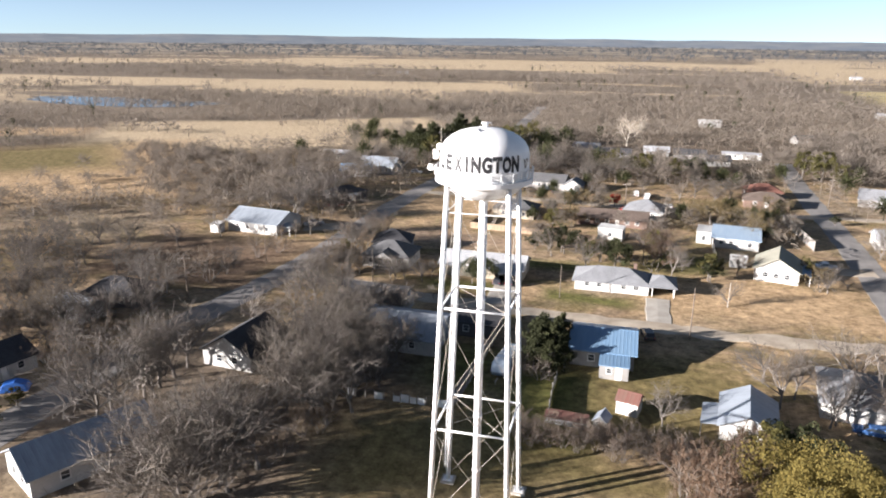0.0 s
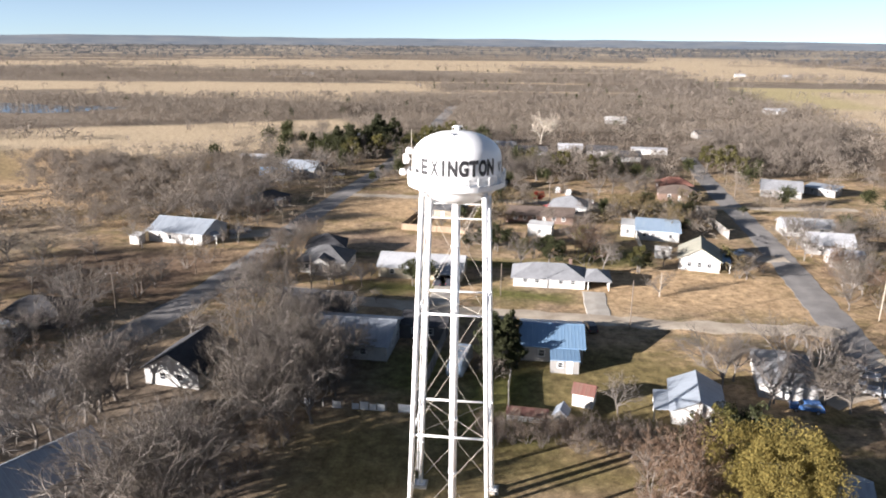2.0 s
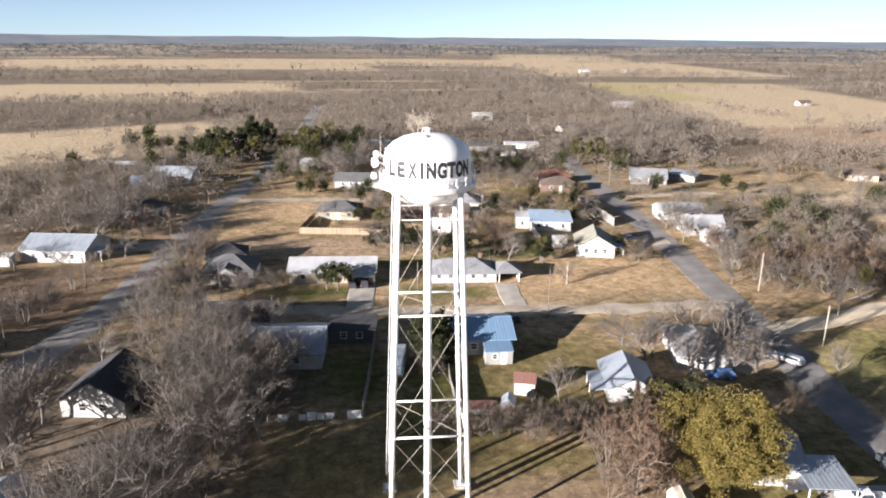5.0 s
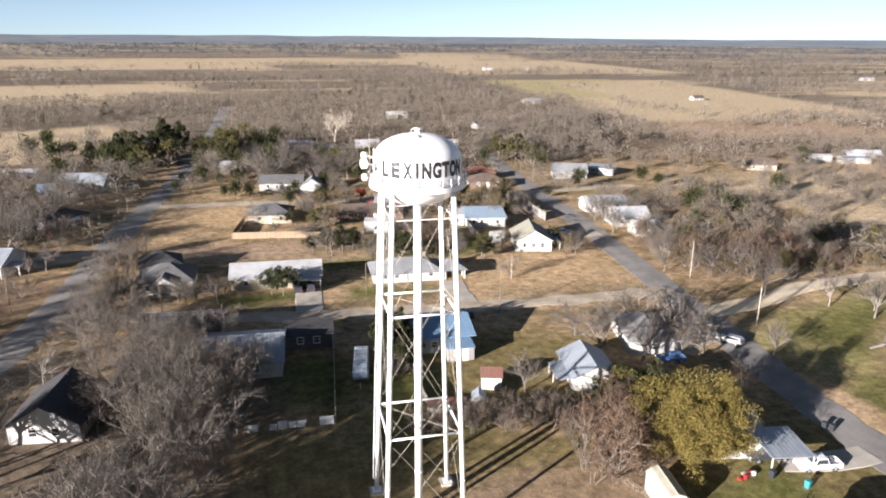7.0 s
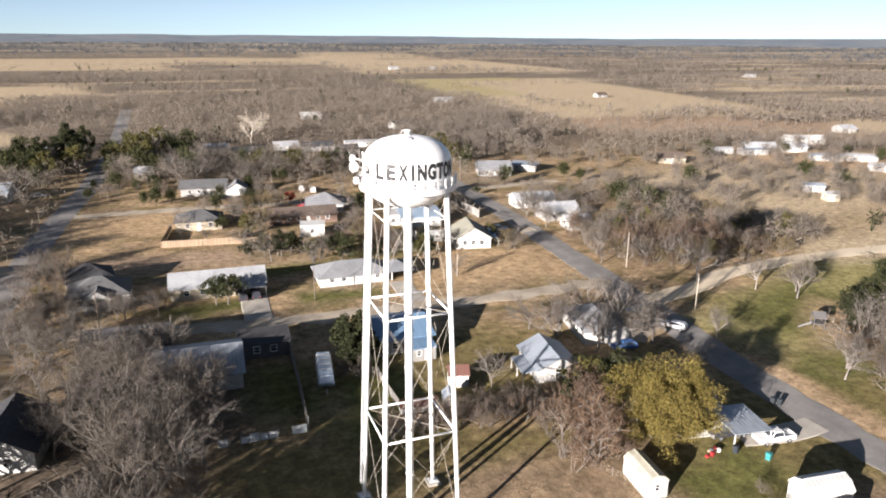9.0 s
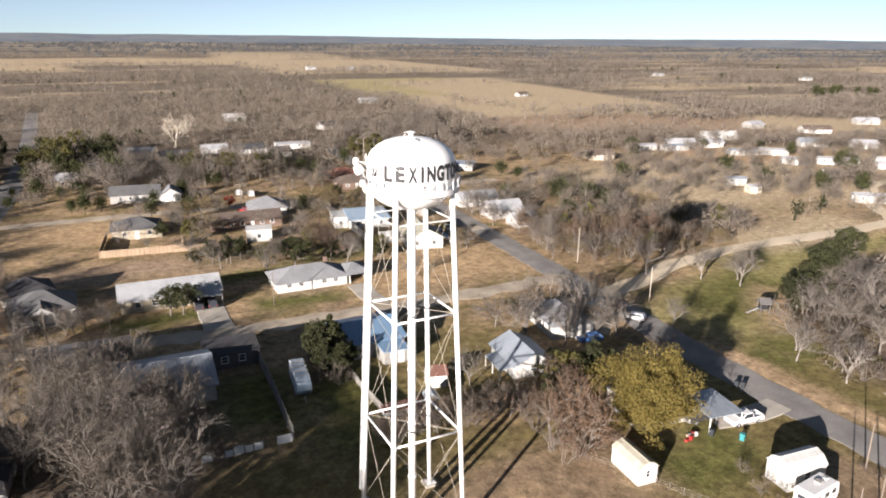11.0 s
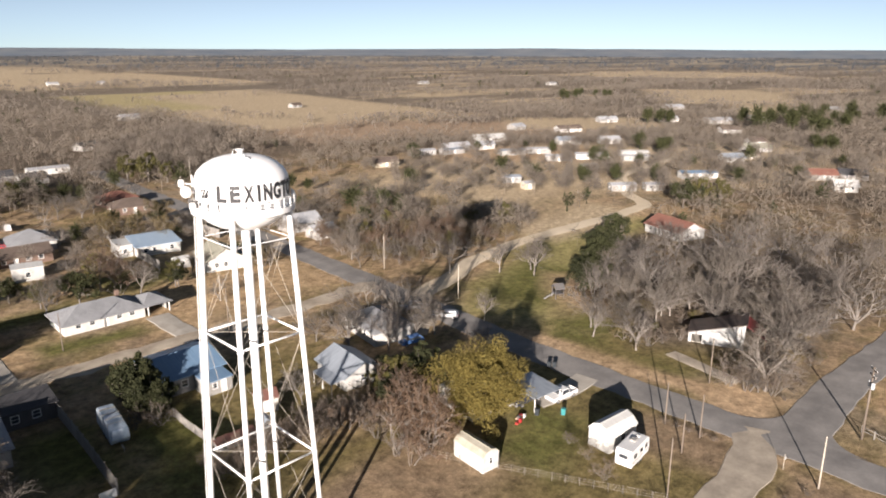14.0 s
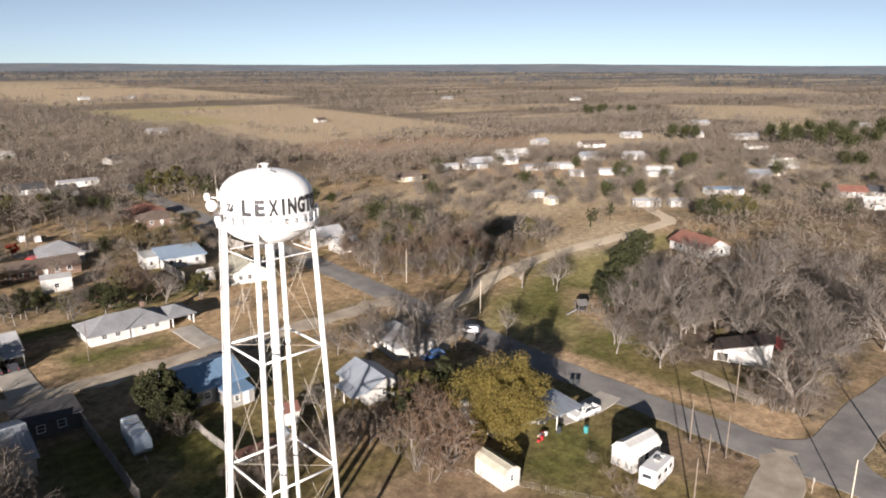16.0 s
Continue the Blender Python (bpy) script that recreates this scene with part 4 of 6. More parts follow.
chimney(e, 4.5, 1.6, 3.0, 4.8)
house("white_shed", "plain white box shed with a flat white roof", "shed", 11, 118.6, -12, 6.4, 3.6, 3.0, 0.35, SIDING, METAL_WHITE, "shed", 0.12, south=1, north=0, east=0, west=0, door=False)
e = house("house", "long low brick house with a brown shingle roof", "house", 11, 135.5, -3, 19, 8.5, 2.3, 1.6, BRICK_WALL, ROOF_BROWN, south=5)
e = house("house", "cream house with a dark grey hip roof inside a board fence", "house", -17, 137.5, -4, 12, 9.5, 2.7, 2.0, CREAM, ROOF_SLATE, "hip")
e = house("house", "grey house with a grey gable roof beside a white garage", "house", -13.5, 181.5, -8, 14.5, 8.5, 2.7, 2.0, GREY_WALL, ROOF_SLATE, south=3)
house("garage", "white gabled garage beside the brick house", "garage", -3.5, 177.5, 82, 6.5, 6.0, 2.5, 1.8, SIDING, ROOF_GREY, south=0, big=("w", 0.5, 3.0, 2.2, TRIM), door=False)
house("cottage", "small pale yellow cottage with a white gable", "house", -32, 215, -5, 8.5, 6.5, 2.6, 1.8, CREAM, ROOF_PALE)
house("house", "white-roofed house behind the yellow cottage", "house", -24, 232, 20, 9, 7, 2.6, 2.0, SIDING, METAL_WHITE)
house("house", "grey hip-roofed house with pale walls", "house", 20, 147, -10, 11, 10, 2.6, 2.4, SIDING, ROOF_GREY, "hip")
house("house", "house with a blue-grey sheet-metal roof behind a tall fence", "house", 42, 121.5, -8, 11, 8.5, 2.6, 1.2, SIDING, metal_roof("blue_grey_roof_sheets", (0.34, 0.45, 0.58), (0.42, 0.52, 0.62), 0.4, 0, 0.3), "shed", south=3)
house("annex", "white flat-roofed annex of the fenced house", "annex", 34.6, 124, -8, 3.6, 7, 3.0, 0.2, SIDING, METAL_WHITE, "shed", 0.1, south=1, north=0, east=0, door=False)
e = house("house", "white gabled house with a grey-green roof at the street corner", "house", 47.8, 97.8, 78, 10.5, 9.0, 2.8, 2.6, SIDING, ROOF_OLIVE, west=3, east=1)
lean_roof(e, -4.6, 3.0, -6.8, -4.5, 2.2, 2.7, METAL_SHADE_BLUE)
house("shed", "small white garden shed by the corner house", "shed", 40.3, 102.8, -6, 3.6, 2.6, 2.1, 0.5, SIDING, METAL_WHITE, "gable", 0.1, south=1, north=0, east=0, west=0, door=False)
house("house", "wooden house with a red-brown roof beside the street", "house", 58, 186, 3, 11, 8, 2.6, 1.9, BRICK_WALL, ROOF_RED, "hip")
house("house", "dark-walled house with a brown hip roof on the corner", "house", 57, 172, -6, 13, 9, 2.5, 1.9, BRICK_WALL, ROOF_BROWN, "hip", north=3)
house("house", "low house with a blue-grey shingle gable roof", "house", 93, 183, -15, 12.5, 10, 2.6, 2.4, GREY_WALL, ROOF_GREY, "gable")
house("outbuilding", "low open outbuilding with a pale sheet roof", "outbuilding", 108, 186, -40, 10, 6, 2.4, 0.7, GREY_WALL, METAL_X, "shed")
house("house", "white house under bare trees across the street", "house", 83, 131, -4, 13, 7, 2.6, 1.6, SIDING, ROOF_PALE)
house("house", "grey-white house with a pale shingle gable roof", "house", 82.5, 114, -4, 10.5, 7.5, 2.7, 2.0, GREY_WALL, ROOF_PALE)
house("house", "pale tan outbuilding with a grey roof", "outbuilding", 82, 102.5, -4, 7, 6, 2.4, 1.2, GREY_WALL, ROOF_PALE)
house("shed", "small pale shed at the edge of the trees", "shed", 92, 96.5, 10, 4, 3, 2.2, 0.5, GREY_WALL, METAL_X, "shed", south=0, north=0, east=0, west=0)
# round the tower's own block
e = house("house", "small white house with a low galvanised gable roof", "house", 32.0, 26.6, 82, 9.0, 6.8, 2.3, 1.7, SIDING, METAL_X, south=2)
lean_roof(e, -4.6, 1.5, 5.9, 3.5, 1.9, 2.3, METAL_X)
e = house("house", "white house with a worn grey hip roof under bare trees", "house", 47.3, 37.3, 80, 11.5, 8.0, 2.7, 1.9, SIDING, ROOF_GREY, "hip")
e = house("house", "old house with a sheet-metal roof tinted blue for shade beside a dark cedar", "house", 12, 45.5, 0, 10, 11, 2.8, 1.7, GREY_WALL, METAL_SHADE_BLUE, "gable", south=1)
house("lean_to", "low grey lean-to at the house with the shade-blue roof", "lean-to", 14, 37.9, 0, 4.4, 3.6, 2.2, 0.4, GREY_WALL, METAL_SHADE_BLUE, "shed", 0.15, south=1, north=0, east=0, west=0)
house("tool_shed", "little red and white tool shed with a rusty roof", "shed", 16.4, 26.8, -15, 3.0, 2.6, 2.1, 0.9, SIDING, METAL_RUST, "gable", 0.2, south=0, north=0, east=0, west=0)
house("tool_shed", "tiny shed with a pale blue metal roof", "shed", 12.9, 21.4, 75, 2.3, 1.8, 1.4, 0.8, GREY_WALL, METAL_X, "gable", 0.15, south=0, north=0, east=0, west=0, door=False)
house("coop", "long low coop with rusty red roof sheets", "coop", 8.2, 21.2, -4, 5.6, 1.6, 0.9, 0.3, FENCE_SHEET, METAL_RUST, "shed", 0.15, south=0, north=0, east=0, west=0, door=False)
e = house("house", "white house with a charcoal gable roof among bare trees", "house", -44.6, 28.8, 84, 10.5, 9, 2.8, 2.6, SIDING, ROOF_DARK, "gable", west=2, east=1)
house("house", "white house with a long galvanised gable roof among bare trees", "house", -48.5, -3.5, 62, 15, 8, 2.8, 2.2, SIDING, METAL_X, "gable", west=2)
house("house", "dim house with a dark hip roof under trees", "house", -81.5, 44.5, 10, 11, 8, 2.7, 2.2, DARK_WALL, ROOF_DARK, "hip")
house("outbuilding", "old outbuilding with a pale gable roof", "outbuilding", -83.5, 36, -18, 9, 5.5, 2.3, 1.5, SIDING, METAL_X, "gable")
house("house", "dim house with a dark gable roof", "house", -79, 12, 75, 10, 8, 2.6, 2.0, SIDING, ROOF_DARK, "gable")
e = house("house", "house with a broad galvanised metal roof inside a fenced yard", "house", -22.5, 43, -2, 16, 12.5, 2.7, 2.0, SIDING, METAL_DULL, "gable", south=2, east=2)
house("garage_wing", "dark-walled wing with two pale windows and a dark roof", "garage", -10.2, 48.6, -2, 8.2, 5.0, 2.5, 0.7, DARK_WALL, ROOF_DARK, "shed", 0.25, south=2, north=1, east=0, west=0, door=False)
house("house", "house with a dark shingle roof and a white gable", "house", -31.5, 55.2, -2, 13, 6.5, 2.6, 2.2, SIDING, ROOF_DARK, "gable", south=3)
# east side
house("trailer_shed", "long white portable shed with a cream rounded roof", "shed", 28.0, -4.8, 84, 5.6, 2.7, 2.2, 0.75, SIDING, surface("cream_roof_sheets", (0.4, 0.38, 0.32), (0.3, 0.28, 0.225), 0.8, 0.6), "gambrel", 0.06, south=0, north=0, east=0, west=1, door=False)
house("barn_shed", "white barn-shaped garden shed", "shed", 44.6, -14.9, -6, 5.8, 3.5, 2.5, 1.2, SIDING, METAL_WHITE, "gambrel", 0.1, south=1, north=0, east=0, west=0, door=False)
e = house("house", "small house with a metal roof under a big yellow-green tree", "house", 40.5, 5.5, -8, 10, 8, 2.6, 1.9, SIDING, METAL_X, "gable", south=2)
lean_roof(e, 4.0, 9.6, -7.6, -1.0, 2.3, 2.6, METAL_X, "carport_roof")
e = house("barn", "white-fronted barn with an open bay and a dark rusted roof", "barn", 89.1, -9.7, 200, 6.0, 9.5, 1.8, 3.0, surface("weathered_white_boards", (0.4, 0.4, 0.39), (0.27, 0.27, 0.27), 0.4, 0.85), surface("dark_rusted_roof_sheets", (0.1, 0.075, 0.065), (0.055, 0.048, 0.046), 0.5, 0.75), "shed", 0.3, south=0, north=0, east=0, west=0, door=False, big=("e", 0.14, 1.8, 1.8))
part("red_lean_to", Mesh().slab([(-2.9, 4.95, 4.5), (2.9, 4.95, 4.5), (2.9, 8.3, 2.3), (-2.9, 8.3, 2.3)], 0.12), TIN_RED, e, "dark red metal lean-to roof")
for x in (-2.7, 0, 2.7):
    part("post", Mesh().box(x - 0.08, 8.02, 0, x + 0.08, 8.18, 2.3), FENCE_WOOD, e)
house("house", "white house with a red-brown hip roof beyond the green", "house", 155.0, 32.4, 250.8, 13.6, 9.5, 2.6, 2.2, SIDING, ROOF_RED, "gable", south=4, east=2, west=2)

# ---- vehicles ----


def wheels(e, xs, half, r=0.36):
    for x in xs:
        for s in (-1, 1):
            w = part("wheel", Mesh().lathe([(r * 0.62, -0.11), (r * 0.95, -0.11), (r, -0.07), (r, 0.07), (r * 0.95, 0.11), (r * 0.62, 0.11)], 20).move(Matrix.Translation((x, s * (half - 0.1), r)) @ Matrix.Rotation(math.pi / 2, 4, "X")), RUBBER, e, smooth=True)
            part("rim", Mesh().lathe([(0.0, 0.06), (r * 0.3, 0.08), (r * 0.62, 0.1), (r * 0.62, -0.1), (0.0, -0.06)][::-1], 16).move(Matrix.Translation((x, s * (half - 0.1), r)) @ Matrix.Rotation(-s * math.pi / 2, 4, "X")), RIM, w)


def hull(profile, half, inset=0.0):
    """Extrude a side profile (x, z) over the width, with the sides drawn in towards the top by inset."""
    zmin, zmax = min(z for _, z in profile), max(z for _, z in profile)
    n = len(profile)
    k = [half - inset * (z - zmin) / (zmax - zmin) for _, z in profile]
    return Mesh().add([(x, -h, z) for (x, z), h in zip(profile, k)] + [(x, h, z) for (x, z), h in zip(profile, k)], [tuple(range(n)), tuple(range(2 * n - 1, n - 1, -1))] + [(i, i + n, (i + 1) % n + n, (i + 1) % n) for i in range(n)])


def pickup(label, x, y, rz, paint):
    e = thing("pickup_truck", label, "pickup truck", pose(x, y, 0.04, 0, 0, rz))
    part("body", hull([(-2.75, 0.45), (2.7, 0.45), (2.8, 0.65), (2.75, 0.98), (1.2, 1.08), (0.95, 1.1), (-0.95, 1.1), (-0.95, 0.75), (-2.7, 0.75), (-2.78, 0.6)], 0.95, 0.04), paint, e, bevel=0.03)
    part("cab", hull([(1.2, 1.07), (0.55, 1.78), (-0.7, 1.8), (-0.95, 1.07)], 0.9, 0.14), paint, e, bevel=0.04)
    for s in (-1, 1):
        part("side_window", Mesh().add([(0.98, s * 0.895, 1.15), (0.5, s * 0.79, 1.7), (-0.62, s * 0.79, 1.7), (-0.8, s * 0.895, 1.15)], [(0, 1, 2, 3) if s < 0 else (3, 2, 1, 0)]), GLASS, e)
        part("bed_side", Mesh().box(-2.72, s * 0.86 - 0.06, 0.74, -0.96, s * 0.86 + 0.06, 1.08), paint, e, bevel=0.02)
        part("headlight", Mesh().box(2.7, s * 0.7 - 0.15, 0.72, 2.79, s * 0.7 + 0.15, 0.88), TRIM, e)
        part("tail_light", Mesh().box(-2.8, s * 0.82 - 0.06, 0.75, -2.73, s * 0.82 + 0.06, 1.02), CAR_RED, e)
        part("mirror", Mesh().box(0.75, s * 1.02 - 0.09, 1.12, 0.85, s * 1.02 + 0.09, 1.28), RUBBER, e)
    part("windscreen", Mesh().add([(1.17, -0.8, 1.14), (1.17, 0.8, 1.14), (0.62, 0.72, 1.73), (0.62, -0.72, 1.73)], [(0, 1, 2, 3)]), GLASS, e)
    part("tailgate", Mesh().box(-2.78, -0.85, 0.74, -2.7, 0.85, 1.08), paint, e)
    part("bumper", Mesh().box(2.72, -0.9, 0.42, 2.9, 0.9, 0.6), RIM, e, bevel=0.03)
    wheels(e, (1.75, -1.75), 0.95)
    return e


def car(label, x, y, rz, paint, tall=1.5, length=4.7):
    e = thing("car", label, "car", pose(x, y, 0.04, 0, 0, rz))
    h = length / 2
    part("body", hull([(-h, 0.4), (h - 0.1, 0.4), (h, 0.6), (h - 0.1, 0.85), (h - 1.2, 0.98), (-h + 0.1, 1.0)], 0.9, 0.05), paint, e, bevel=0.05)
    part("cabin", hull([(h - 1.3, 0.96), (h - 2.0, tall), (-h + 0.6, tall), (-h + 0.1, 0.98)], 0.86, 0.16), paint, e, bevel=0.05)
    for s in (-1, 1):
        part("side_window", Mesh().add([(h - 1.5, s * 0.86, 1.02), (h - 2.05, s * 0.745, tall - 0.08), (-h + 0.75, s * 0.745, tall - 0.08), (-h + 0.4, s * 0.86, 1.02)], [(0, 1, 2, 3) if s < 0 else (3, 2, 1, 0)]), GLASS, e)
        part("headlight", Mesh().box(h - 0.12, s * 0.65 - 0.15, 0.62, h - 0.01, s * 0.65 + 0.15, 0.76), TRIM, e)
        part("tail_light", Mesh().box(-h - 0.02, s * 0.7 - 0.12, 0.72, -h + 0.06, s * 0.7 + 0.12, 0.86), CAR_RED, e)
    part("windscreen", Mesh().add([(h - 1.3, -0.76, 1.02), (h - 1.3, 0.76, 1.02), (h - 1.93, 0.7, tall - 0.06), (h - 1.93, -0.7, tall - 0.06)], [(0, 1, 2, 3)]), GLASS, e)
    wheels(e, (h - 0.9, -h + 0.9), 0.9, 0.33)
    return e


pickup("white pickup truck with an extended cab on a concrete drive", 50.0, -2.7, 174, CAR_WHITE)
pickup("dark pickup truck under a metal carport", 45.2, 0.4, 174, CAR_DARK)
pickup("silver pickup truck parked beside a metal building", -69.0, 108.2, 40, CAR_SILVER)
pickup("white pickup truck parked on a gravel drive", 59.3, 105.6, 178, CAR_WHITE)
car("dark parked car in shadow by the drive", 55.0, 101.5, 160, CAR_DARK)
car("dark sport utility vehicle under a carport roof", -8.6, 75.6, 88, CAR_DARK, 1.75)
car("dark sedan beside the sport utility vehicle", -11.2, 75.4, 88, CAR_DARK)
pickup("white pickup truck parked under bare trees", 60.2, 41.2, 150, CAR_WHITE)
pickup("silver pickup truck parked by the street", 58.0, 35.8, 165, CAR_SILVER)
car("blue car in the shade of a house", 47.9, 28.9, 170, CAR_BLUE)
car("silver car standing at the street edge", 61.9, 33.4, 125, CAR_SILVER)
car("dark car on the lane", 19.4, 54.5, 100, CAR_DARK)
car("white car in a yard", 26, 158.5, 175, CAR_WHITE)
car("dark car in a driveway", -8, 170.5, 20, CAR_DARK)
car("silver car in a driveway", -64.5, 192, 10, CAR_SILVER)
car("dark sedan under trees", -72, 131, 30, CAR_RED)
car("red car beside a house", 14, 150, 120, CAR_RED)
pickup("white pickup truck beside parked cars", 21, 172, 80, CAR_WHITE)
car("white van in a yard", 17.5, 175, 85, CAR_WHITE, 1.9)

# covered camper in the yard beside the fence
e = thing("covered_camper", "camper trailer wrapped in pale blue tarpaulin", "camper", pose(-2.6, 35.0, 0, 0, 0, -97.8))
part("body", hull([(-4.2, 0.5), (3.4, 0.5), (4.3, 1.5), (3.9, 2.7), (2.8, 3.0), (-3.9, 2.95), (-4.4, 2.2)], 1.25, 0.15), TARP, e, bevel=0.15)
for x in (-2.6, -1.0, 0.6, 2.2):
    part("strap", hull([(x, 0.52), (x + 0.1, 0.52), (x + 0.1, 3.03), (x, 3.03)], 1.275, 0.14), RAW_STEEL, e)
part("drawbar", Mesh().box(4.0, -0.1, 0.4, 5.4, 0.1, 0.55), RAW_STEEL, e)
part("jack", Mesh().tube((5.2, 0, 0), (5.2, 0, 0.6), 0.05), RAW_STEEL, e)
wheels(e, (-0.9, 0.1), 1.2, 0.35)

# recreational vehicle by the barn-shaped shed
e = thing("travel_trailer", "white travel trailer with a roof vent parked on grass", "travel trailer", pose(42.6, -19.1, 0, 0, 0, 6))
part("body", hull([(-2.8, 0.45), (2.5, 0.45), (2.85, 1.1), (2.7, 2.5), (2.3, 2.75), (-2.6, 2.75), (-2.85, 2.5)], 1.15, 0.03), CAR_WHITE, e, bevel=0.06)
part("stripe", Mesh().box(-2.6, -1.158, 1.0, 2.5, -1.148, 1.14), GREY_WALL, e)
for x in (-1.7, 0.2, 1.6):
    w = part("window", Mesh().box(x - 0.4, -1.17, 1.5, x + 0.4, -1.13, 2.05), RUBBER, e)
    part("pane", Mesh().box(x - 0.35, -1.175, 1.55, x + 0.35, -1.171, 2.0), GLASS, w)
part("door", Mesh().box(0.8, -1.165, 0.6, 1.4, -1.14, 2.3), TRIM, e)
part("rear_window", Mesh().box(-2.9, -0.6, 1.6, -2.83, 0.6, 2.1), GLASS, e)
part("air_conditioner", Mesh().box(-0.3, -0.4, 2.74, 0.6, 0.4, 3.02), GREY_WALL, e, bevel=0.08)
part("roof_vent", Mesh().box(1.3, -0.25, 2.74, 1.8, 0.25, 2.86), TRIM, e, bevel=0.03)
part("drawbar", Mesh().box(2.5, -0.08, 0.4, 3.8, 0.08, 0.52), RAW_STEEL, e)
part("jack", Mesh().tube((3.6, 0, 0), (3.6, 0, 0.5), 0.05), RAW_STEEL, e)
wheels(e, (-0.4, 0.4), 1.12, 0.33)

# bins, swing frame, tarpaulin, oddments
for label, x, y, mat in (("dark wheeled bin by the street", 57.6, 5.2, BIN_PLASTIC), ("second dark wheeled bin by the street", 58.2, 4.5, BIN_PLASTIC), ("teal plastic tub on the lawn", 46.0, -5.9, BIN_TEAL), ("dark bin under the eaves", 43.2, -3.2, BIN_PLASTIC)):
    e = thing("bin", label, "bin", pose(x, y, 0, 0, 0, 20), "bins")
    b = Mesh().add([(sx * (0.24 + 0.06 * k), sy * (0.27 + 0.06 * k), 0.06 + 0.94 * k) for k in (0, 1) for sx, sy in ((-1, -1), (1, -1), (1, 1), (-1, 1))], [(3, 2, 1, 0), (4, 5, 6, 7), (0, 1, 5, 4), (1, 2, 6, 5), (2, 3, 7, 6), (3, 0, 4, 7)])
    part("body", b, mat, e)
    part("lid", Mesh().box(-0.32, -0.36, 1.0, 0.32, 0.36, 1.07), mat, e, bevel=0.02)
    part("wheel", Mesh().tube((-0.2, 0.3, 0.1), (0.2, 0.3, 0.1), 0.1, n=12), RUBBER, e)
e = thing("play_set", "dark wooden play set with a small roof and swing", "play set", pose(87.0, 24.5, 0, 0, 0, -30))
for x, y in ((-0.9, -0.9), (0.9, -0.9), (0.9, 0.9), (-0.9, 0.9)):
    part("post", Mesh().box(x - 0.06, y - 0.06, 0, x + 0.06, y + 0.06, 2.5), DARK_WALL, e)
part("deck", Mesh().box(-1, -1, 1.15, 1, 1, 1.25), DARK_WALL, e)
part("roof", roof_mesh(2.0, 2.0, 2.4, 0.8, 0.15, "gable"), DARK_WALL, e)
part("beam", Mesh().tube((0.9, 0, 2.3), (4.2, 0, 2.3), 0.07), DARK_WALL, e)
for s in (-1, 1):
    part("brace", Mesh().tube((4.2, 0, 2.3), (4.4, s * 1.2, 0), 0.06), DARK_WALL, e)
    part("swing_rope", Mesh().tube((2.6, s * 0.2, 2.3), (2.6, s * 0.2, 0.5), 0.015, n=5), RAW_STEEL, e)
part("swing_seat", Mesh().box(2.35, -0.3, 0.46, 2.85, 0.3, 0.52), DARK_WALL, e)
part("slide", Mesh().slab([(-1, -0.3, 1.2), (-1, 0.3, 1.2), (-3.2, 0.3, 0.15), (-3.2, -0.3, 0.15)], 0.05), GREY_WALL, e)
e = thing("tarp_heap", "bright blue tarpaulin over a heap in a yard", "tarpaulin", pose(-71.5, 9, 0, 0, 0, 30))
part("cover", hull([(-2, 0), (2, 0), (1.6, 0.9), (0.2, 1.5), (-1.5, 1.1)], 1.3, 0.5), TARP_BLUE, e, bevel=0.15)
e = thing("clutter_heap", "heap of yard clutter beside the small house", "clutter", pose(40.4, -2.2, 0, 0, 0, 10))
for i in range(9):
    x, y, z = rnd.uniform(-1.6, 1.6), rnd.uniform(-0.5, 0.5), rnd.uniform(0.2, 0.7)
    part("box", Mesh().box(x - 0.2, y - 0.2, 0, x + 0.25, y + 0.2, z), rnd.choice([CAR_RED, TRIM, RAW_STEEL, DARK_WALL, FENCE_WOOD]), e, bevel=0.03)

# ---- fences ----


def fence(label, pts, h, mat, board=0.16, gap=0.02, post=2.4, group=""):
    """Posts, rails and upright boards along a line of corners."""
    e = thing("fence", label, "fence", group=group)
    plank = Mesh().box(-board / 2, -0.012, 0.05, board / 2, 0.012, h).data("board")
    plank.materials.append(mat)
    for (x0, y0), (x1, y1) in zip(pts, pts[1:]):
        length, a = math.hypot(x1 - x0, y1 - y0), math.atan2(y1 - y0, x1 - x0)
        m = Matrix.Translation((x0, y0, 0)) @ Matrix.Rotation(a, 4, "Z")
        n = max(1, round(length / post))
        for i in range(n + 1):
            part("post", Mesh().box(length * i / n - 0.06, 0.02, 0, length * i / n + 0.06, 0.14, h * 1.02).move(m), mat, e)
        for z in (0.35, h - 0.3):
            part("rail", Mesh().box(0, 0.014, z - 0.05, length, 0.06, z + 0.05).move(m), mat, e)
        k = int(length / (board + gap))
        for i in range(k):
            o = part("board", plank, mat, e)
            o.matrix_local = m @ Matrix.Translation(((i + 0.5) * (board + gap), 0, rnd.uniform(-0.03, 0.03)))
    return e


fence("tall weathered board fence round a yard", [(35.5, 104), (36.6, 128), (38.5, 152)], 2.4, FENCE_GREY, 0.3, 0.02)
fence("tall weathered board fence along the street", [(60.5, 121), (59.4, 137), (58.5, 152)], 2.5, FENCE_GREY, 0.3, 0.02)
fence("low open picket fence along the side street", [(38.5, 154), (48, 154), (58, 154.5)], 1.3, FENCE_WOOD, 0.14, 0.3)
fence("tan board fence round a house yard", [(-24.5, 136), (-27, 118.5), (-17, 117.3), (-8, 116.2), (-7.5, 124)], 1.8, FENCE_WOOD, 0.3, 0.01)
fence("tan board fence behind a house yard", [(-8, 116.2), (2, 115), (7, 115)], 1.5, FENCE_WOOD, 0.3, 0.01)
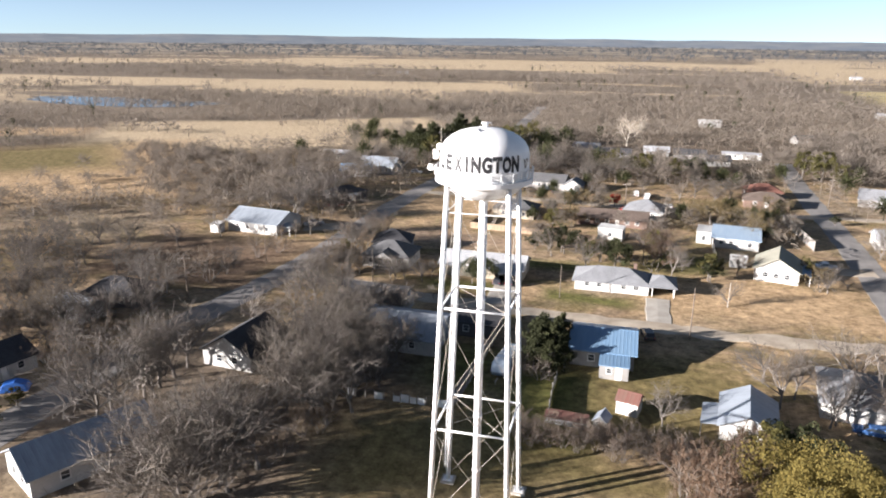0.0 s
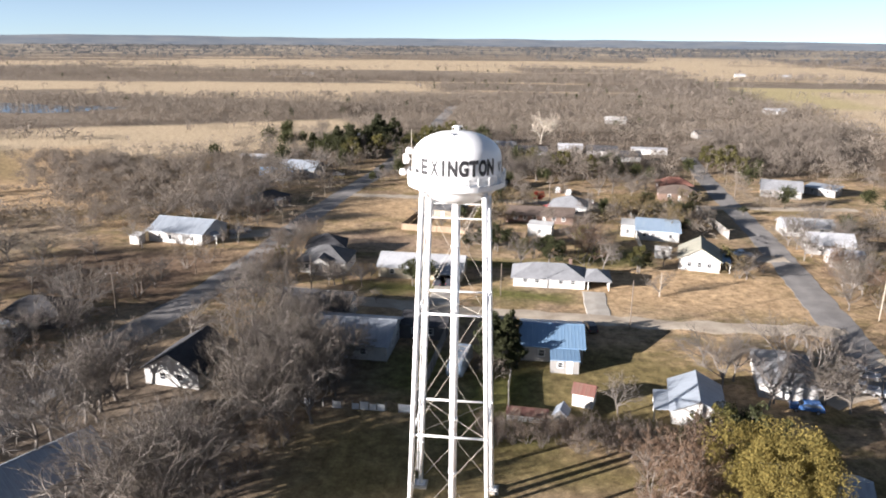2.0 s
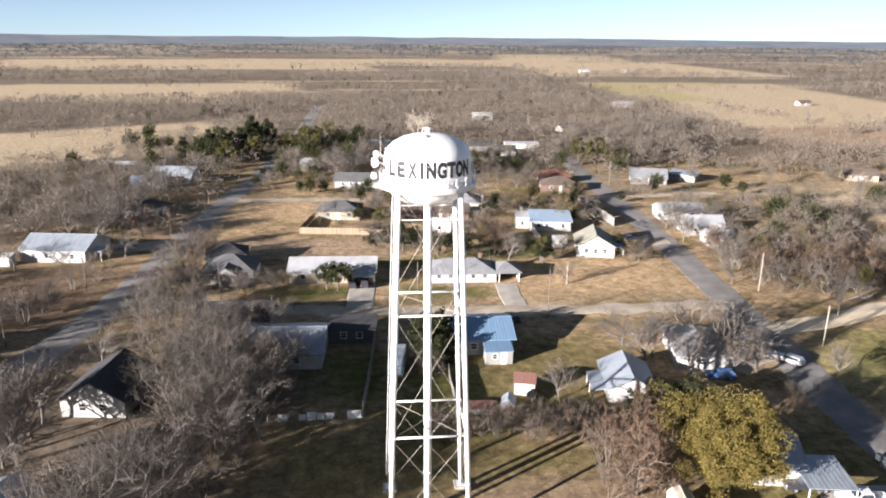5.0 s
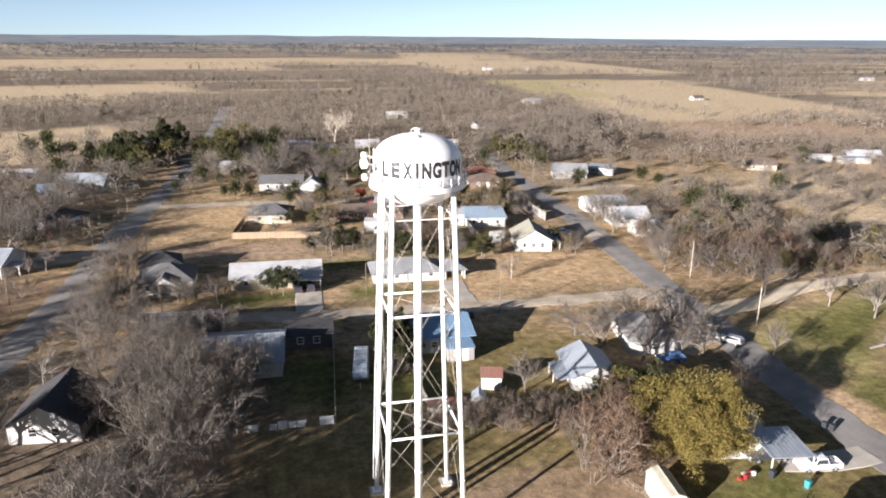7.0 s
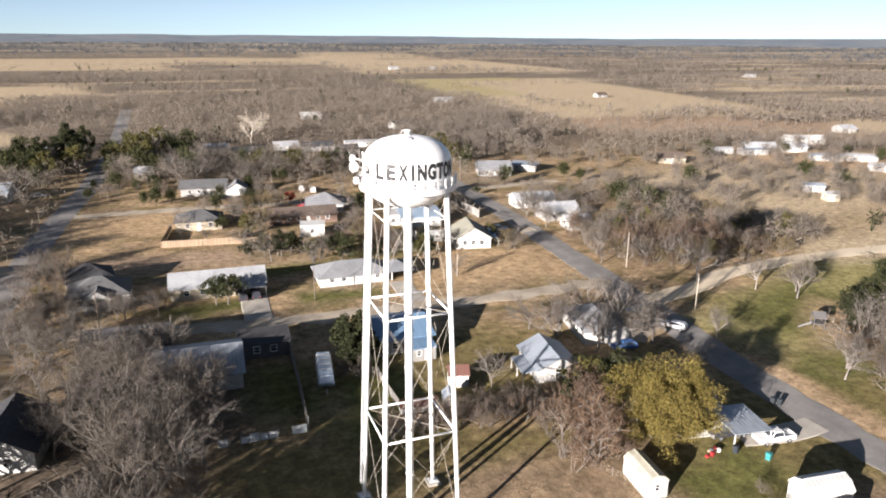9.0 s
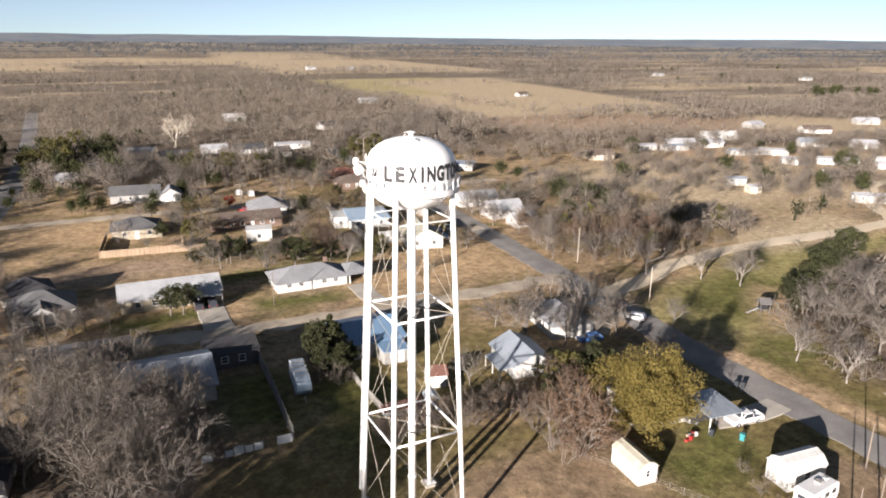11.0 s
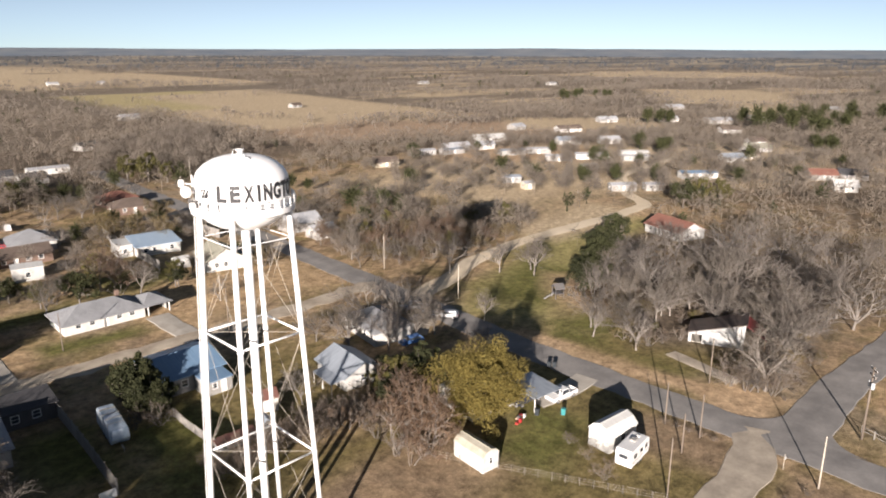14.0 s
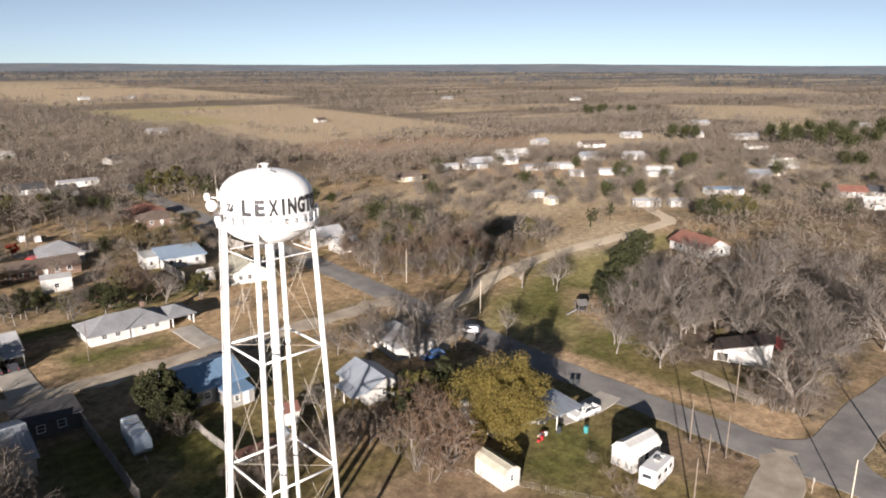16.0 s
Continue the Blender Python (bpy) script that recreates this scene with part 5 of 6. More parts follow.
fence("dark board fence beside the covered camper", [(-6.3, 46), (-6.9, 34), (-7.8, 20.8)], 2.4, FENCE_GREY, 0.3, 0.015)
fence("short grey fence beside the coop", [(5.6, 22), (5.4, 30), (5.6, 34)], 1.4, FENCE_GREY, 0.3, 0.02)
# pale sheets along the south side of the fenced yard, uneven
e = thing("sheet_fence", "low yard fence of pale mismatched metal sheets", "fence")
x = -23.6
while x < -8.2:
    w = rnd.uniform(0.9, 2.0)
    h = rnd.uniform(0.9, 1.35)
    if rnd.random() < 0.8:
        part("sheet", Mesh().box(-w / 2, -0.02, 0.05, w / 2, 0.02, h).move(pose(x + w / 2, 20.6, 0, rnd.uniform(-6, 3), 0, rnd.uniform(-5, 5))), FENCE_SHEET, e)
    part("post", Mesh().box(x - 0.05, 20.66, 0, x + 0.05, 20.76, 1.3), FENCE_GREY, e)
    x += w + 0.15
# wire fence along the trailer shed's yard
e = thing("wire_fence", "rusty wire fence on thin posts", "fence")
for i in range(18):
    part("post", Mesh().tube((24.6 + i * 0.75, -0.5 - i * 1.55, 0), (24.6 + i * 0.75, -0.5 - i * 1.55, 1.2), 0.03, n=6), DARK_WALL, e)
for z in (0.4, 0.75, 1.1):
    part("wire", Mesh().tube((24.6, -0.5, z), (24.6 + 17 * 0.75, -0.5 - 17 * 1.55, z), 0.012, n=4), RAW_STEEL, e)

# low fence by the transformer pole
e = thing("rail_fence", "low weathered rail fence beside the crossing", "fence")
for i in range(7):
    part("post", Mesh().box(71.3 - i * 0.7 - 0.06, -38.6 - i * 1.75 - 0.06, 0, 71.3 - i * 0.7 + 0.06, -38.6 - i * 1.75 + 0.06, 1.2), FENCE_GREY, e)
for z in (0.45, 1.0):
    part("rail", Mesh().tube((71.3, -38.6, z), (71.3 - 4.2, -38.6 - 10.5, z), 0.04, n=6), FENCE_GREY, e)

# ---- poles ----


def utility_pole(label, x, y, h, mat=POLE_WOOD, arms=1, drum=False, az=0.0, group="utility poles"):
    e = thing("utility_pole", label, "utility pole", pose(x, y, 0, 0, 0, az), group)
    part("pole", Mesh().tube((0, 0, -0.2), (0, 0, h), 0.16 if arms else 0.11, 0.11 if arms else 0.07, 10), mat, e, smooth=True)
    for k in range(arms):
        z = h - 0.4 - 0.9 * k
        part("crossarm", Mesh().box(-1.1, -0.06, z - 0.06, 1.1, 0.06, z + 0.06), mat, e)
        for q in (-1.0, -0.4, 0.4, 1.0):
            part("insulator", Mesh().tube((q, 0, z + 0.05), (q, 0, z + 0.24), 0.045, 0.03, 8), TRIM, e)
    if drum:
        for s in (-1, 1):
            part("transformer", Mesh().lathe([(0.0, -0.45), (0.2, -0.45), (0.24, -0.38), (0.24, 0.38), (0.2, 0.45), (0.0, 0.45)], 16).move(pose(s * 0.5, 0, h - 2.6)), FENCE_SHEET, e, smooth=True)
            part("bracket", Mesh().box(min(0, s * 0.3), -0.04, h - 2.65, max(0, s * 0.3), 0.04, h - 2.55), RAW_STEEL, e)
    return e


for label, x, y, h, mat, arms, drum in (
    ("grey wooden utility pole beside the west street", -65.2, 74, 9, POLE_WOOD, 0, False), ("grey wooden utility pole beside the street bend", -69, 48.8, 8.8, POLE_WOOD, 1, False), ("leaning grey wooden pole by the lane", 26.5, 55.4, 9.7, POLE_WOOD, 0, False),
    ("grey wooden pole in front of a house", 2.4, 70.1, 7, POLE_WOOD, 0, False), ("pale broken pole stump in the yard", 34.9, 73.9, 5.3, POLE_PALE, 0, False), ("dark wooden pole by the lane", -37.2, 68.6, 7.6, POLE_WOOD, 0, False),
    ("pale wooden pole by the green", 71.6, 39.4, 7.5, POLE_PALE, 0, False), ("pale wooden pole at the edge of the scrub", 74.2, 66.5, 8.6, POLE_PALE, 0, False), ("short wooden pole beside parked trucks", 60.2, 33.8, 4.2, POLE_WOOD, 0, False),
    ("wooden pole standing in the yard", 48.7, -23, 5.8, POLE_WOOD, 0, False), ("wooden pole at the yard edge", 54, -23, 6.6, POLE_WOOD, 0, False), ("wooden pole beside the driveway", 54.2, -17.7, 6.5, POLE_WOOD, 0, False), ("wooden pole near the gravel drive", 38.4, -26.3, 8, POLE_WOOD, 0, False),
    ("wooden utility pole with two grey transformers", 69.4, -39.1, 10.9, POLE_WOOD, 2, True), ("pale wooden pole on the street corner", 53, -38.7, 7.2, POLE_PALE, 0, False), ("grey wooden pole at the wood's edge", 71, -16.6, 7.8, POLE_WOOD, 0, False),
    ("grey pole beside the side street", 14, 154.5, 8, POLE_WOOD, 1, False), ("grey pole at the corner of the side street", 76, 175, 9, POLE_WOOD, 1, False), ("grey pole at the far end of the street", 82, 232, 9, POLE_WOOD, 1, False),
):
    utility_pole(label, x, y, h, mat, arms, drum, rnd.uniform(0, 60))
# stop sign seen edge-on from behind at the junction
e = thing("road_sign", "small eight-sided road sign on a thin post", "road sign", pose(54.1, -34.1, 0, 0, 0, 35))
part("post", Mesh().box(-0.03, -0.03, -0.2, 0.03, 0.03, 2.2), RAW_STEEL, e)
part("plate", Mesh().lathe([(0.0, -0.012), (0.36, -0.012), (0.36, 0.012), (0.0, 0.012)][::-1], 8).move(pose(0, -0.05, 1.9, 90, 0, 0)), FENCE_SHEET, e)

# ---- the far side of town: mobile homes and houses between bare trees ----
# each: place, length, depth, turn, wall and roof
STORE_ROW = [
    (212, 196, 15, 5, -18, 2, 1), (226, 189, 14, 6, -12, 0, 2), (236, 196, 16, 7, -20, 0, 1), (251, 190, 12, 7, -15, 0, 3), (245, 166, 15, 6, -25, 0, 2), (259, 160, 14, 6, -40, 0, 3), (262, 130, 18, 6, -48, 0, 3), (246, 138, 14, 6, -45, 0, 1), (176, 184, 13, 9, -20, 1, 4), (249, 70, 17, 6, -42, 0, 5), (203, 78, 11, 5, -40, 0, 3),
]
EAST_HOMES = [
    (212, 70, 8, 5, -40, 0, 3), (301, 78, 11, 8, -40, 0, 2), (318, 77, 9, 7, -30, 1, 4), (292, 24, 12, 9, -60, 2, 6), (283, 33, 12, 9, -50, 2, 7), (262, 18, 9, 7, -60, 0, 3), (345, 84, 16, 9, -35, 0, 8), (372, 95, 10, 8, -30, 2, 4), (272, 112, 14, 5, -45, 0, 3), (284, 120, 16, 5, -45, 0, 3), (232, 112, 7, 5, -20, 0, 1),
]
FAR_EAST_HOMES = [
    (186, 118, 8, 5, -35, 0, 2), (180, 105, 5, 4, -20, 1, 1), (276, 208, 22, 7, -18, 0, 3), (300, 170, 15, 7, -30, 0, 2), (318, 155, 13, 7, -30, 0, 3), (350, 205, 18, 9, -25, 0, 4), (335, 235, 12, 8, 0, 2, 1), (420, 220, 16, 8, -30, 0, 3), (455, 190, 14, 8, -30, 0, 1), (470, 160, 22, 10, -35, 0, 3), (512, 150, 18, 9, -30, 0, 3),
]
NORTH_HOMES = [
    (420, 130, 14, 9, -40, 0, 4), (560, 240, 20, 10, -20, 0, 1), (640, 130, 30, 12, -45, 2, 1), (-5, 268, 13, 8, -5, 0, 2), (26, 266, 12, 7, 0, 0, 1), (40, 262, 15, 8, -3, 2, 0), (62, 268, 18, 6, -3, 0, 3), (8, 255, 16, 7, -5, 2, 6), (-74, 285, 14, 9, 0, 2, 1), (50, 248, 11, 8, 5, 0, 0), (100, 330, 12, 8, 20, 0, 6),
]
FARMS = [
    (-105, 212, 12, 8, 10, 2, 1), (330, 480, 12, 7, 10, 2, 4), (-290, 880, 16, 8, 5, 0, 1), (-330, 870, 14, 8, 0, 2, 0), (300, 1010, 16, 8, 0, 0, 1), (360, 1000, 12, 8, 0, 0, 1), (700, 700, 18, 9, 0, 0, 1), (820, 560, 18, 9, 0, 0, 1), (60, 390, 14, 8, 0, 0, 3), (180, 470, 16, 9, 0, 2, 1),
]
for i, (x, y, L, D, rz, w, rf) in enumerate(STORE_ROW + EAST_HOMES + FAR_EAST_HOMES + NORTH_HOMES + FARMS):
    w, rf = (2 if w == 0 and i % 3 != 0 else w), (1 if rf == 3 and i % 4 else rf)
    L, D = L * 0.88, D * 0.92
    wall, roof = (SIDING, CREAM, GREY_WALL)[w], (ROOF_DARK, ROOF_PALE, METAL_X, METAL_WHITE, ROOF_BROWN, METAL_SHADE_BLUE, ROOF_DARK, ROOF_RED, ROOF_OLIVE)[rf]
    home = D <= 6
    house("mobile_home" if home else "house", ("long pale mobile home with a low-pitched roof" if home else ("pale house with a %s roof" % ("grey", "light grey", "metal", "white", "brown", "blue", "dark", "red-brown", "grey-green")[rf])), "mobile home" if home else "house",
          x, y, rz, L, D, 2.3 if home else 2.4, 0.6 if home else 1.7, wall, roof, "gable", 0.2 if home else 0.5, south=4 if L > 13 else 2, north=1, east=1, west=1, group="far houses")

# ---- trees ----


def raw(name, v, f, material):
    me = bpy.data.meshes.new(name)
    me.from_pydata(v, [], f)
    me.materials.append(material)
    me.update()
    return me


def slivers(starts, ends, widths, seed):
    """One thin triangle from each start to each end."""
    r = np.random.default_rng(seed)
    starts, ends, widths = np.asarray(starts, float), np.asarray(ends, float), np.asarray(widths, float)
    d = ends - starts
    side = np.cross(d, r.normal(size=d.shape))
    side *= (widths / np.maximum(np.linalg.norm(side, axis=1), 1e-6))[:, None]
    v = np.stack([starts - side, starts + side, ends], 1).reshape(-1, 3)
    return v.tolist(), np.arange(len(v)).reshape(-1, 3).tolist()


def bare_meshes(seed, height, spread, limbs, low, twig_mat, width=0.02, stems=0, sprigs=5, boughs=2, bark=None):
    """Trunk, crooked limbs and branches as one tapered mesh, fine twigs as another."""
    r = random.Random(seed)
    wood, s, e, w = Mesh(), [], [], []
    segs, sides, lengths, girths = (3, 4, 3, 1), (8, 6, 4, 3), (low, 0.37, 0.25, 0.14), (0.021, 0.0115, 0.0058, 0.003)

    def sprig(p, d):
        o = (d + Vector((r.gauss(0, 1), r.gauss(0, 1), r.gauss(0.15, 0.8))) * 0.6).normalized()
        tip = p + o * height * r.uniform(0.05, 0.105)
        s.append(p)
        e.append(tip)
        w.append(width * r.uniform(0.8, 1.3))
        a = (o + Vector((r.gauss(0, 1), r.gauss(0, 1), r.gauss(0, 1))) * 0.5).normalized()
        s.append(p.lerp(tip, r.uniform(0.3, 0.8)))
        e.append(s[-1] + a * height * r.uniform(0.04, 0.07))
        w.append(width * 0.7)

    def fork(p, d, level, tilt):
        a = r.uniform(0, 2 * math.pi)
        u = d.orthogonal().normalized()
        o = d * math.cos(tilt) + (u * math.cos(a) + d.cross(u) * math.sin(a)) * math.sin(tilt)
        o.z = max(o.z, -0.15)
        limb(p, o.normalized(), height * lengths[level] * r.uniform(0.7, 1.2), height * girths[level] * r.uniform(0.75, 1.2), level)

    def limb(p, d, length, radius, level):
        n = segs[level]
        for i in range(n):
            d = (d + Vector((r.gauss(0, 1), r.gauss(0, 1), r.gauss(0.25, 0.6))) * (0.08 if level == 0 else 0.2)).normalized()
            q = p + d * length / n * r.uniform(0.85, 1.15)
            wood.tube(p, q, radius * (1 - 0.6 * i / n), radius * (1 - 0.6 * (i + 1) / n), sides[level], caps=False)
            last = i == n - 1
            if level == 0 and (last or i == 1):
                for _ in range(limbs if last else 1):
                    fork(q, d, 1, spread * r.uniform(0.5, 1.3))
            elif level == 1 and i > 0:
                for _ in range(boughs if last else r.randint(1, 2)):
                    fork(q, d, 2, r.uniform(0.4, 1.0))
            elif level == 2:
                for _ in range(2 if last else 1):
                    fork(p.lerp(q, r.uniform(0.5, 1)), d, 3, r.uniform(0.4, 1.0))
                for _ in range(sprigs // 3):
                    sprig(p.lerp(q, r.random()), d)
            elif level == 3:
                for _ in range(sprigs):
                    sprig(p.lerp(q, r.uniform(0.25, 1)), d)
            p = q

    if stems:
        for k in range(stems):
            a = 2 * math.pi * (k + r.random()) / stems
            t = r.uniform(0.15, spread)
            limb(Vector((0.06 * height * math.cos(a), 0.06 * height * math.sin(a), -0.1)), Vector((math.cos(a) * math.sin(t), math.sin(a) * math.sin(t), math.cos(t))), height * r.uniform(0.4, 0.6), height * 0.011, 1)
    else:
        limb(Vector((0, 0, -0.1)), Vector((0, 0, 1)), height * low, height * girths[0], 0)
    k = height / max(v[2] for v in e)
    wood.v = [(x * k, y * k, z * k) for x, y, z in wood.v]
    v, f = slivers(np.array(s) * k, np.array(e) * k, w, seed)
    return wood.data("trunk", True), raw("crown", v, f, twig_mat), bark or BARK


def make_tree(name, label, meshes, group):
    t = thing(name, label, "tree", group=group)
    part("trunk", meshes[0], meshes[2], t)
    part("crown", meshes[1], meshes[2], t)
    return t


def leaf_meshes(seed, height, radius, n, size, mat, bark, low=0.2, clumps=40, squash=1.0, cone=0.0):
    """A leafy crown: many small leaves set in uneven clumps round limbs."""
    r = np.random.default_rng(seed)
    rr = random.Random(seed)
    wood = Mesh().tube((0, 0, -0.1), (0, 0, height * 0.5), height * 0.028, height * 0.016, 8)
    h0, h1 = height * low, height
    cz, hz = (h0 + h1) / 2, (h1 - h0) / 2
    cen = []
    while len(cen) < clumps:
        p = r.normal(size=3)
        p /= np.linalg.norm(p)
        lobe = 0.82 + 0.45 * noise.noise(Vector(p * 1.9) + Vector((seed, 0, 0)))
        p *= lobe * r.uniform(0.45, 1.0)
        taper = 1 - cone * (p[2] + 1) / 2
        cen.append((p[0] * radius * taper, p[1] * radius * taper, cz + p[2] * hz * squash))
    cen = np.array(cen)
    for c in cen[:18]:
        wood.tube((0, 0, min(height * rr.uniform(0.15, 0.45), c[2])), tuple(c), height * 0.01, height * 0.003, 4, caps=False)
    which = np.minimum((r.random(n) ** 1.15 * clumps).astype(int), clumps - 1)
    pick = cen[which]
    d = r.normal(size=(n, 3))
    d /= np.linalg.norm(d, axis=1)[:, None]
    cr = radius * r.uniform(0.1, 0.25, clumps)[which]
    pos = pick + d * (cr * r.uniform(0.3, 1, n) ** 0.6)[:, None]
    pos[:, 2] = np.maximum(pos[:, 2], 0.05)
    a = r.normal(size=(n, 3))
    b = np.cross(a, d + r.normal(size=(n, 3)) * 0.5)
    a = a / np.linalg.norm(a, axis=1)[:, None] * (size * r.uniform(0.5, 1.3, n))[:, None]
    b = b / np.linalg.norm(b, axis=1)[:, None] * (size * 0.45 * r.uniform(0.5, 1.3, n))[:, None]
    v = np.stack([pos - a, pos - b, pos + a, pos + b], 1).reshape(-1, 3)
    return wood.data("trunk", True), raw("crown", v.tolist(), np.arange(len(v)).reshape(-1, 4).tolist(), mat), bark


def clear(x, y, margin=0.0):
    for ob in HOUSE_BOXES:
        if ob[0] - margin < x < ob[2] + margin and ob[1] - margin < y < ob[3] + margin:
            return False
    if abs(x - (-60 + max(0, (y - 40)) * 0.03)) < 5 + margin or (abs(x - 61 - max(0, y - 20) * 0.08) < 5 + margin and y < 215) or (abs(y - 60) < 4.5 and -55 < x < 64) or (abs(y - 159.5) < 4 and -50 < x < 72):
        return False
    return x * x + y * y > 190


HOUSE_BOXES = []
for ob in [o for o in scene.objects if o.type == "EMPTY" and o.name != "water_tower" and o.children]:
    far_r = max((Vector(v) .xy.length for c in ob.children if c.type == "MESH" and c.name.startswith("wall") for v in c.bound_box), default=3)
    p = ob.matrix_world.translation
    HOUSE_BOXES.append((p.x - far_r * 0.8, p.y - far_r * 0.8, p.x + far_r * 0.8, p.y + far_r * 0.8))

BARE = [bare_meshes(100 + i, 10.0, sp, lb, lo, TWIG_GREY, 0.021, 0, 6) for i, (sp, lb, lo) in enumerate([(0.75, 5, 0.2), (0.95, 5, 0.16), (0.7, 5, 0.2), (1.0, 6, 0.14), (0.8, 5, 0.22), (0.65, 5, 0.25)])]
BIG = [bare_meshes(150 + i, 14.0, sp, lb, lo, TWIG_GREY, 0.018, 0, 8, 3) for i, (sp, lb, lo) in enumerate([(0.8, 5, 0.2), (0.65, 5, 0.25), (0.95, 6, 0.15)])]
SCRUB = [bare_meshes(200 + i, 6.0, 0.65, 4, 0.1, TWIG_BROWN, 0.022, 6, 6) for i in range(3)]
TAN = [bare_meshes(220 + i, 8.0, 0.55, 5, 0.14, TWIG_TAN, 0.026, 4, 12, 3) for i in range(2)]
protos = {}


def plant(kind, x, y, height, seed=0, wide=1.0):
    """A copy of a tree of that kind, set on the ground and turned by chance."""
    meshes, base, name, label, group = KINDS[kind]
    r = random.Random(seed * 7919 + int(x * 31) + int(y * 17))
    i = r.randrange(len(meshes))
    s = height / base
    m = pose(x, y, 0, 0, 0, r.uniform(0, 360)) @ Matrix.Diagonal((s * wide, s * wide, s, 1))
    if (kind, i) not in protos:
        protos[kind, i] = make_tree(name, label, meshes[i], group)
        protos[kind, i].matrix_world = m
        return protos[kind, i]
    o = copy_thing(protos[kind, i], Matrix())
    o.matrix_basis = m
    return o


KINDS = {
    "tall": ([BARE[2], BARE[4], BARE[0]], 10.0, "tall_bare_tree", "tall leafless grey tree with upright limbs", "tall bare trees"),
    "bare": (BARE, 10.0, "bare_tree", "leafless grey-brown tree with fine twigs", "bare winter trees"),
    "big": (BIG, 14.0, "old_bare_tree", "old leafless tree with crooked pale grey limbs", "old bare trees"),
    "scrub": (SCRUB, 6.0, "bare_shrub", "leafless brown scrub with dense twigs", "bare brown scrub"),
    "brush": ([bare_meshes(260 + i, 6.0, 0.7, 4, 0.1, TWIG_OLIVE, 0.034, 6, 9) for i in range(2)], 6.0, "thicket_bush", "dense olive-brown winter thicket bush", "olive-brown thicket"),
    "tan": (TAN, 8.0, "dry_leaf_tree", "tree holding dry tan-brown leaves", "trees with dry leaves"),
    "cedar": ([leaf_meshes(300 + i, 8.0, 3.1, 2600, 0.23, LEAF_DARK, BARK, 0.04, 46, 1.0, 0.45) for i in range(2)], 8.0, "cedar", "dark green cedar reaching near the ground", "evergreen trees"),
    "oak": ([leaf_meshes(320 + i, 7.0, 4.2, 2500, 0.25, LEAF_DARK, BARK, 0.22, 44) for i in range(2)], 7.0, "live_oak", "dark green broad-crowned live oak", "evergreen trees"),
    "moss": ([leaf_meshes(340 + i, 9.0, 3.8, 2100, 0.28, LEAF_MID, BARK, 0.12, 40) for i in range(2)], 9.0, "green_tree", "mossy yellow-green leafy tree", "yellow-green trees"),
    "pale": ([bare_meshes(400, 18.0, 0.7, 5, 0.2, TWIG_PALE, 0.05, 0, 6, 2, PALE_BARK)], 18.0, "pale_tree", "tall leafless tree with pale bark", ""),
}
# the big yellow-green tree over the small house, and the red tree
olive = make_tree("yellow_green_tree", "large round tree with dense yellow-green leaves", leaf_meshes(500, 13.6, 7.5, 62000, 0.145, LEAF_OLIVE, BARK, 0.03, 170), "")
olive.matrix_world = pose(35.2, 0.6, 0)
red = make_tree("red_tree", "small round tree with bright red autumn leaves", leaf_meshes(510, 4.9, 2.3, 1800, 0.2, LEAF_RED, BARK, 0.15, 30), "")
red.matrix_world = pose(10.8, 156.3, 0)

# single trees: kind, x, y, height
BLOCK_TREES = [
    ("cedar", 4.2, 35.5, 7), ("cedar", 1.6, 36.5, 7.5), ("cedar", 4.6, 39.5, 9), ("cedar", 1.8, 40.5, 9.5), ("cedar", 4.8, 44, 8.5), ("cedar", 6.4, 37, 6),
    ("cedar", 2.2, 44.5, 7.5), ("scrub", 0, 34.5, 4), ("scrub", 3, 33, 4), ("moss", 30.5, 18.5, 4.5), ("oak", 34.8, 20, 5), ("scrub", 28.5, 18.5, 4),
    ("moss", 37.5, 19, 5), ("moss", 32.5, 15.5, 7.8), ("oak", 35.5, 13.5, 8), ("moss", 33, 11, 7.5), ("oak", 29.5, 13, 6), ("bare", 20.9, 23.9, 6.8),
    ("bare", 51.5, 36.5, 11), ("bare", 54, 29, 9), ("bare", 40, 37, 9.5), ("bare", 36.5, 42, 8), ("bare", 43, 29.5, 8), ("scrub", 55, 19, 5), ("tan", 24.5, 1.5, 11.5),
    ("tan", 22.8, 4.5, 10.5), ("tan", 26, 6.5, 10.5), ("tan", 27, 10, 9.5), ("scrub", 38.5, -15, 2.6), ("scrub", 36, -19, 3.4), ("scrub", 40, -11, 2.2),
]
MIDDLE_TREES = [
    ("oak", -14.2, 73.2, 6.6), ("oak", -16.5, 73.6, 5.6), ("oak", -3.6, 102.5, 6), ("oak", 0.3, 101.5, 7), ("oak", 3, 104, 5.5), ("oak", -7, 103, 4.5),
    ("tan", 19.9, 97.6, 11.5), ("tan", 24, 100, 8), ("bare", 9, 97, 7), ("bare", 34.9, 74.5, 6), ("bare", 61, 93, 3.2), ("bare", -8, 139, 6.5), ("bare", -5, 136, 7),
    ("oak", -11.5, 130.5, 4.5), ("bare", -16, 121, 4.5), ("oak", 50, 126, 4.5), ("bare", 24, 138, 7), ("bare", 30, 143, 6),
]
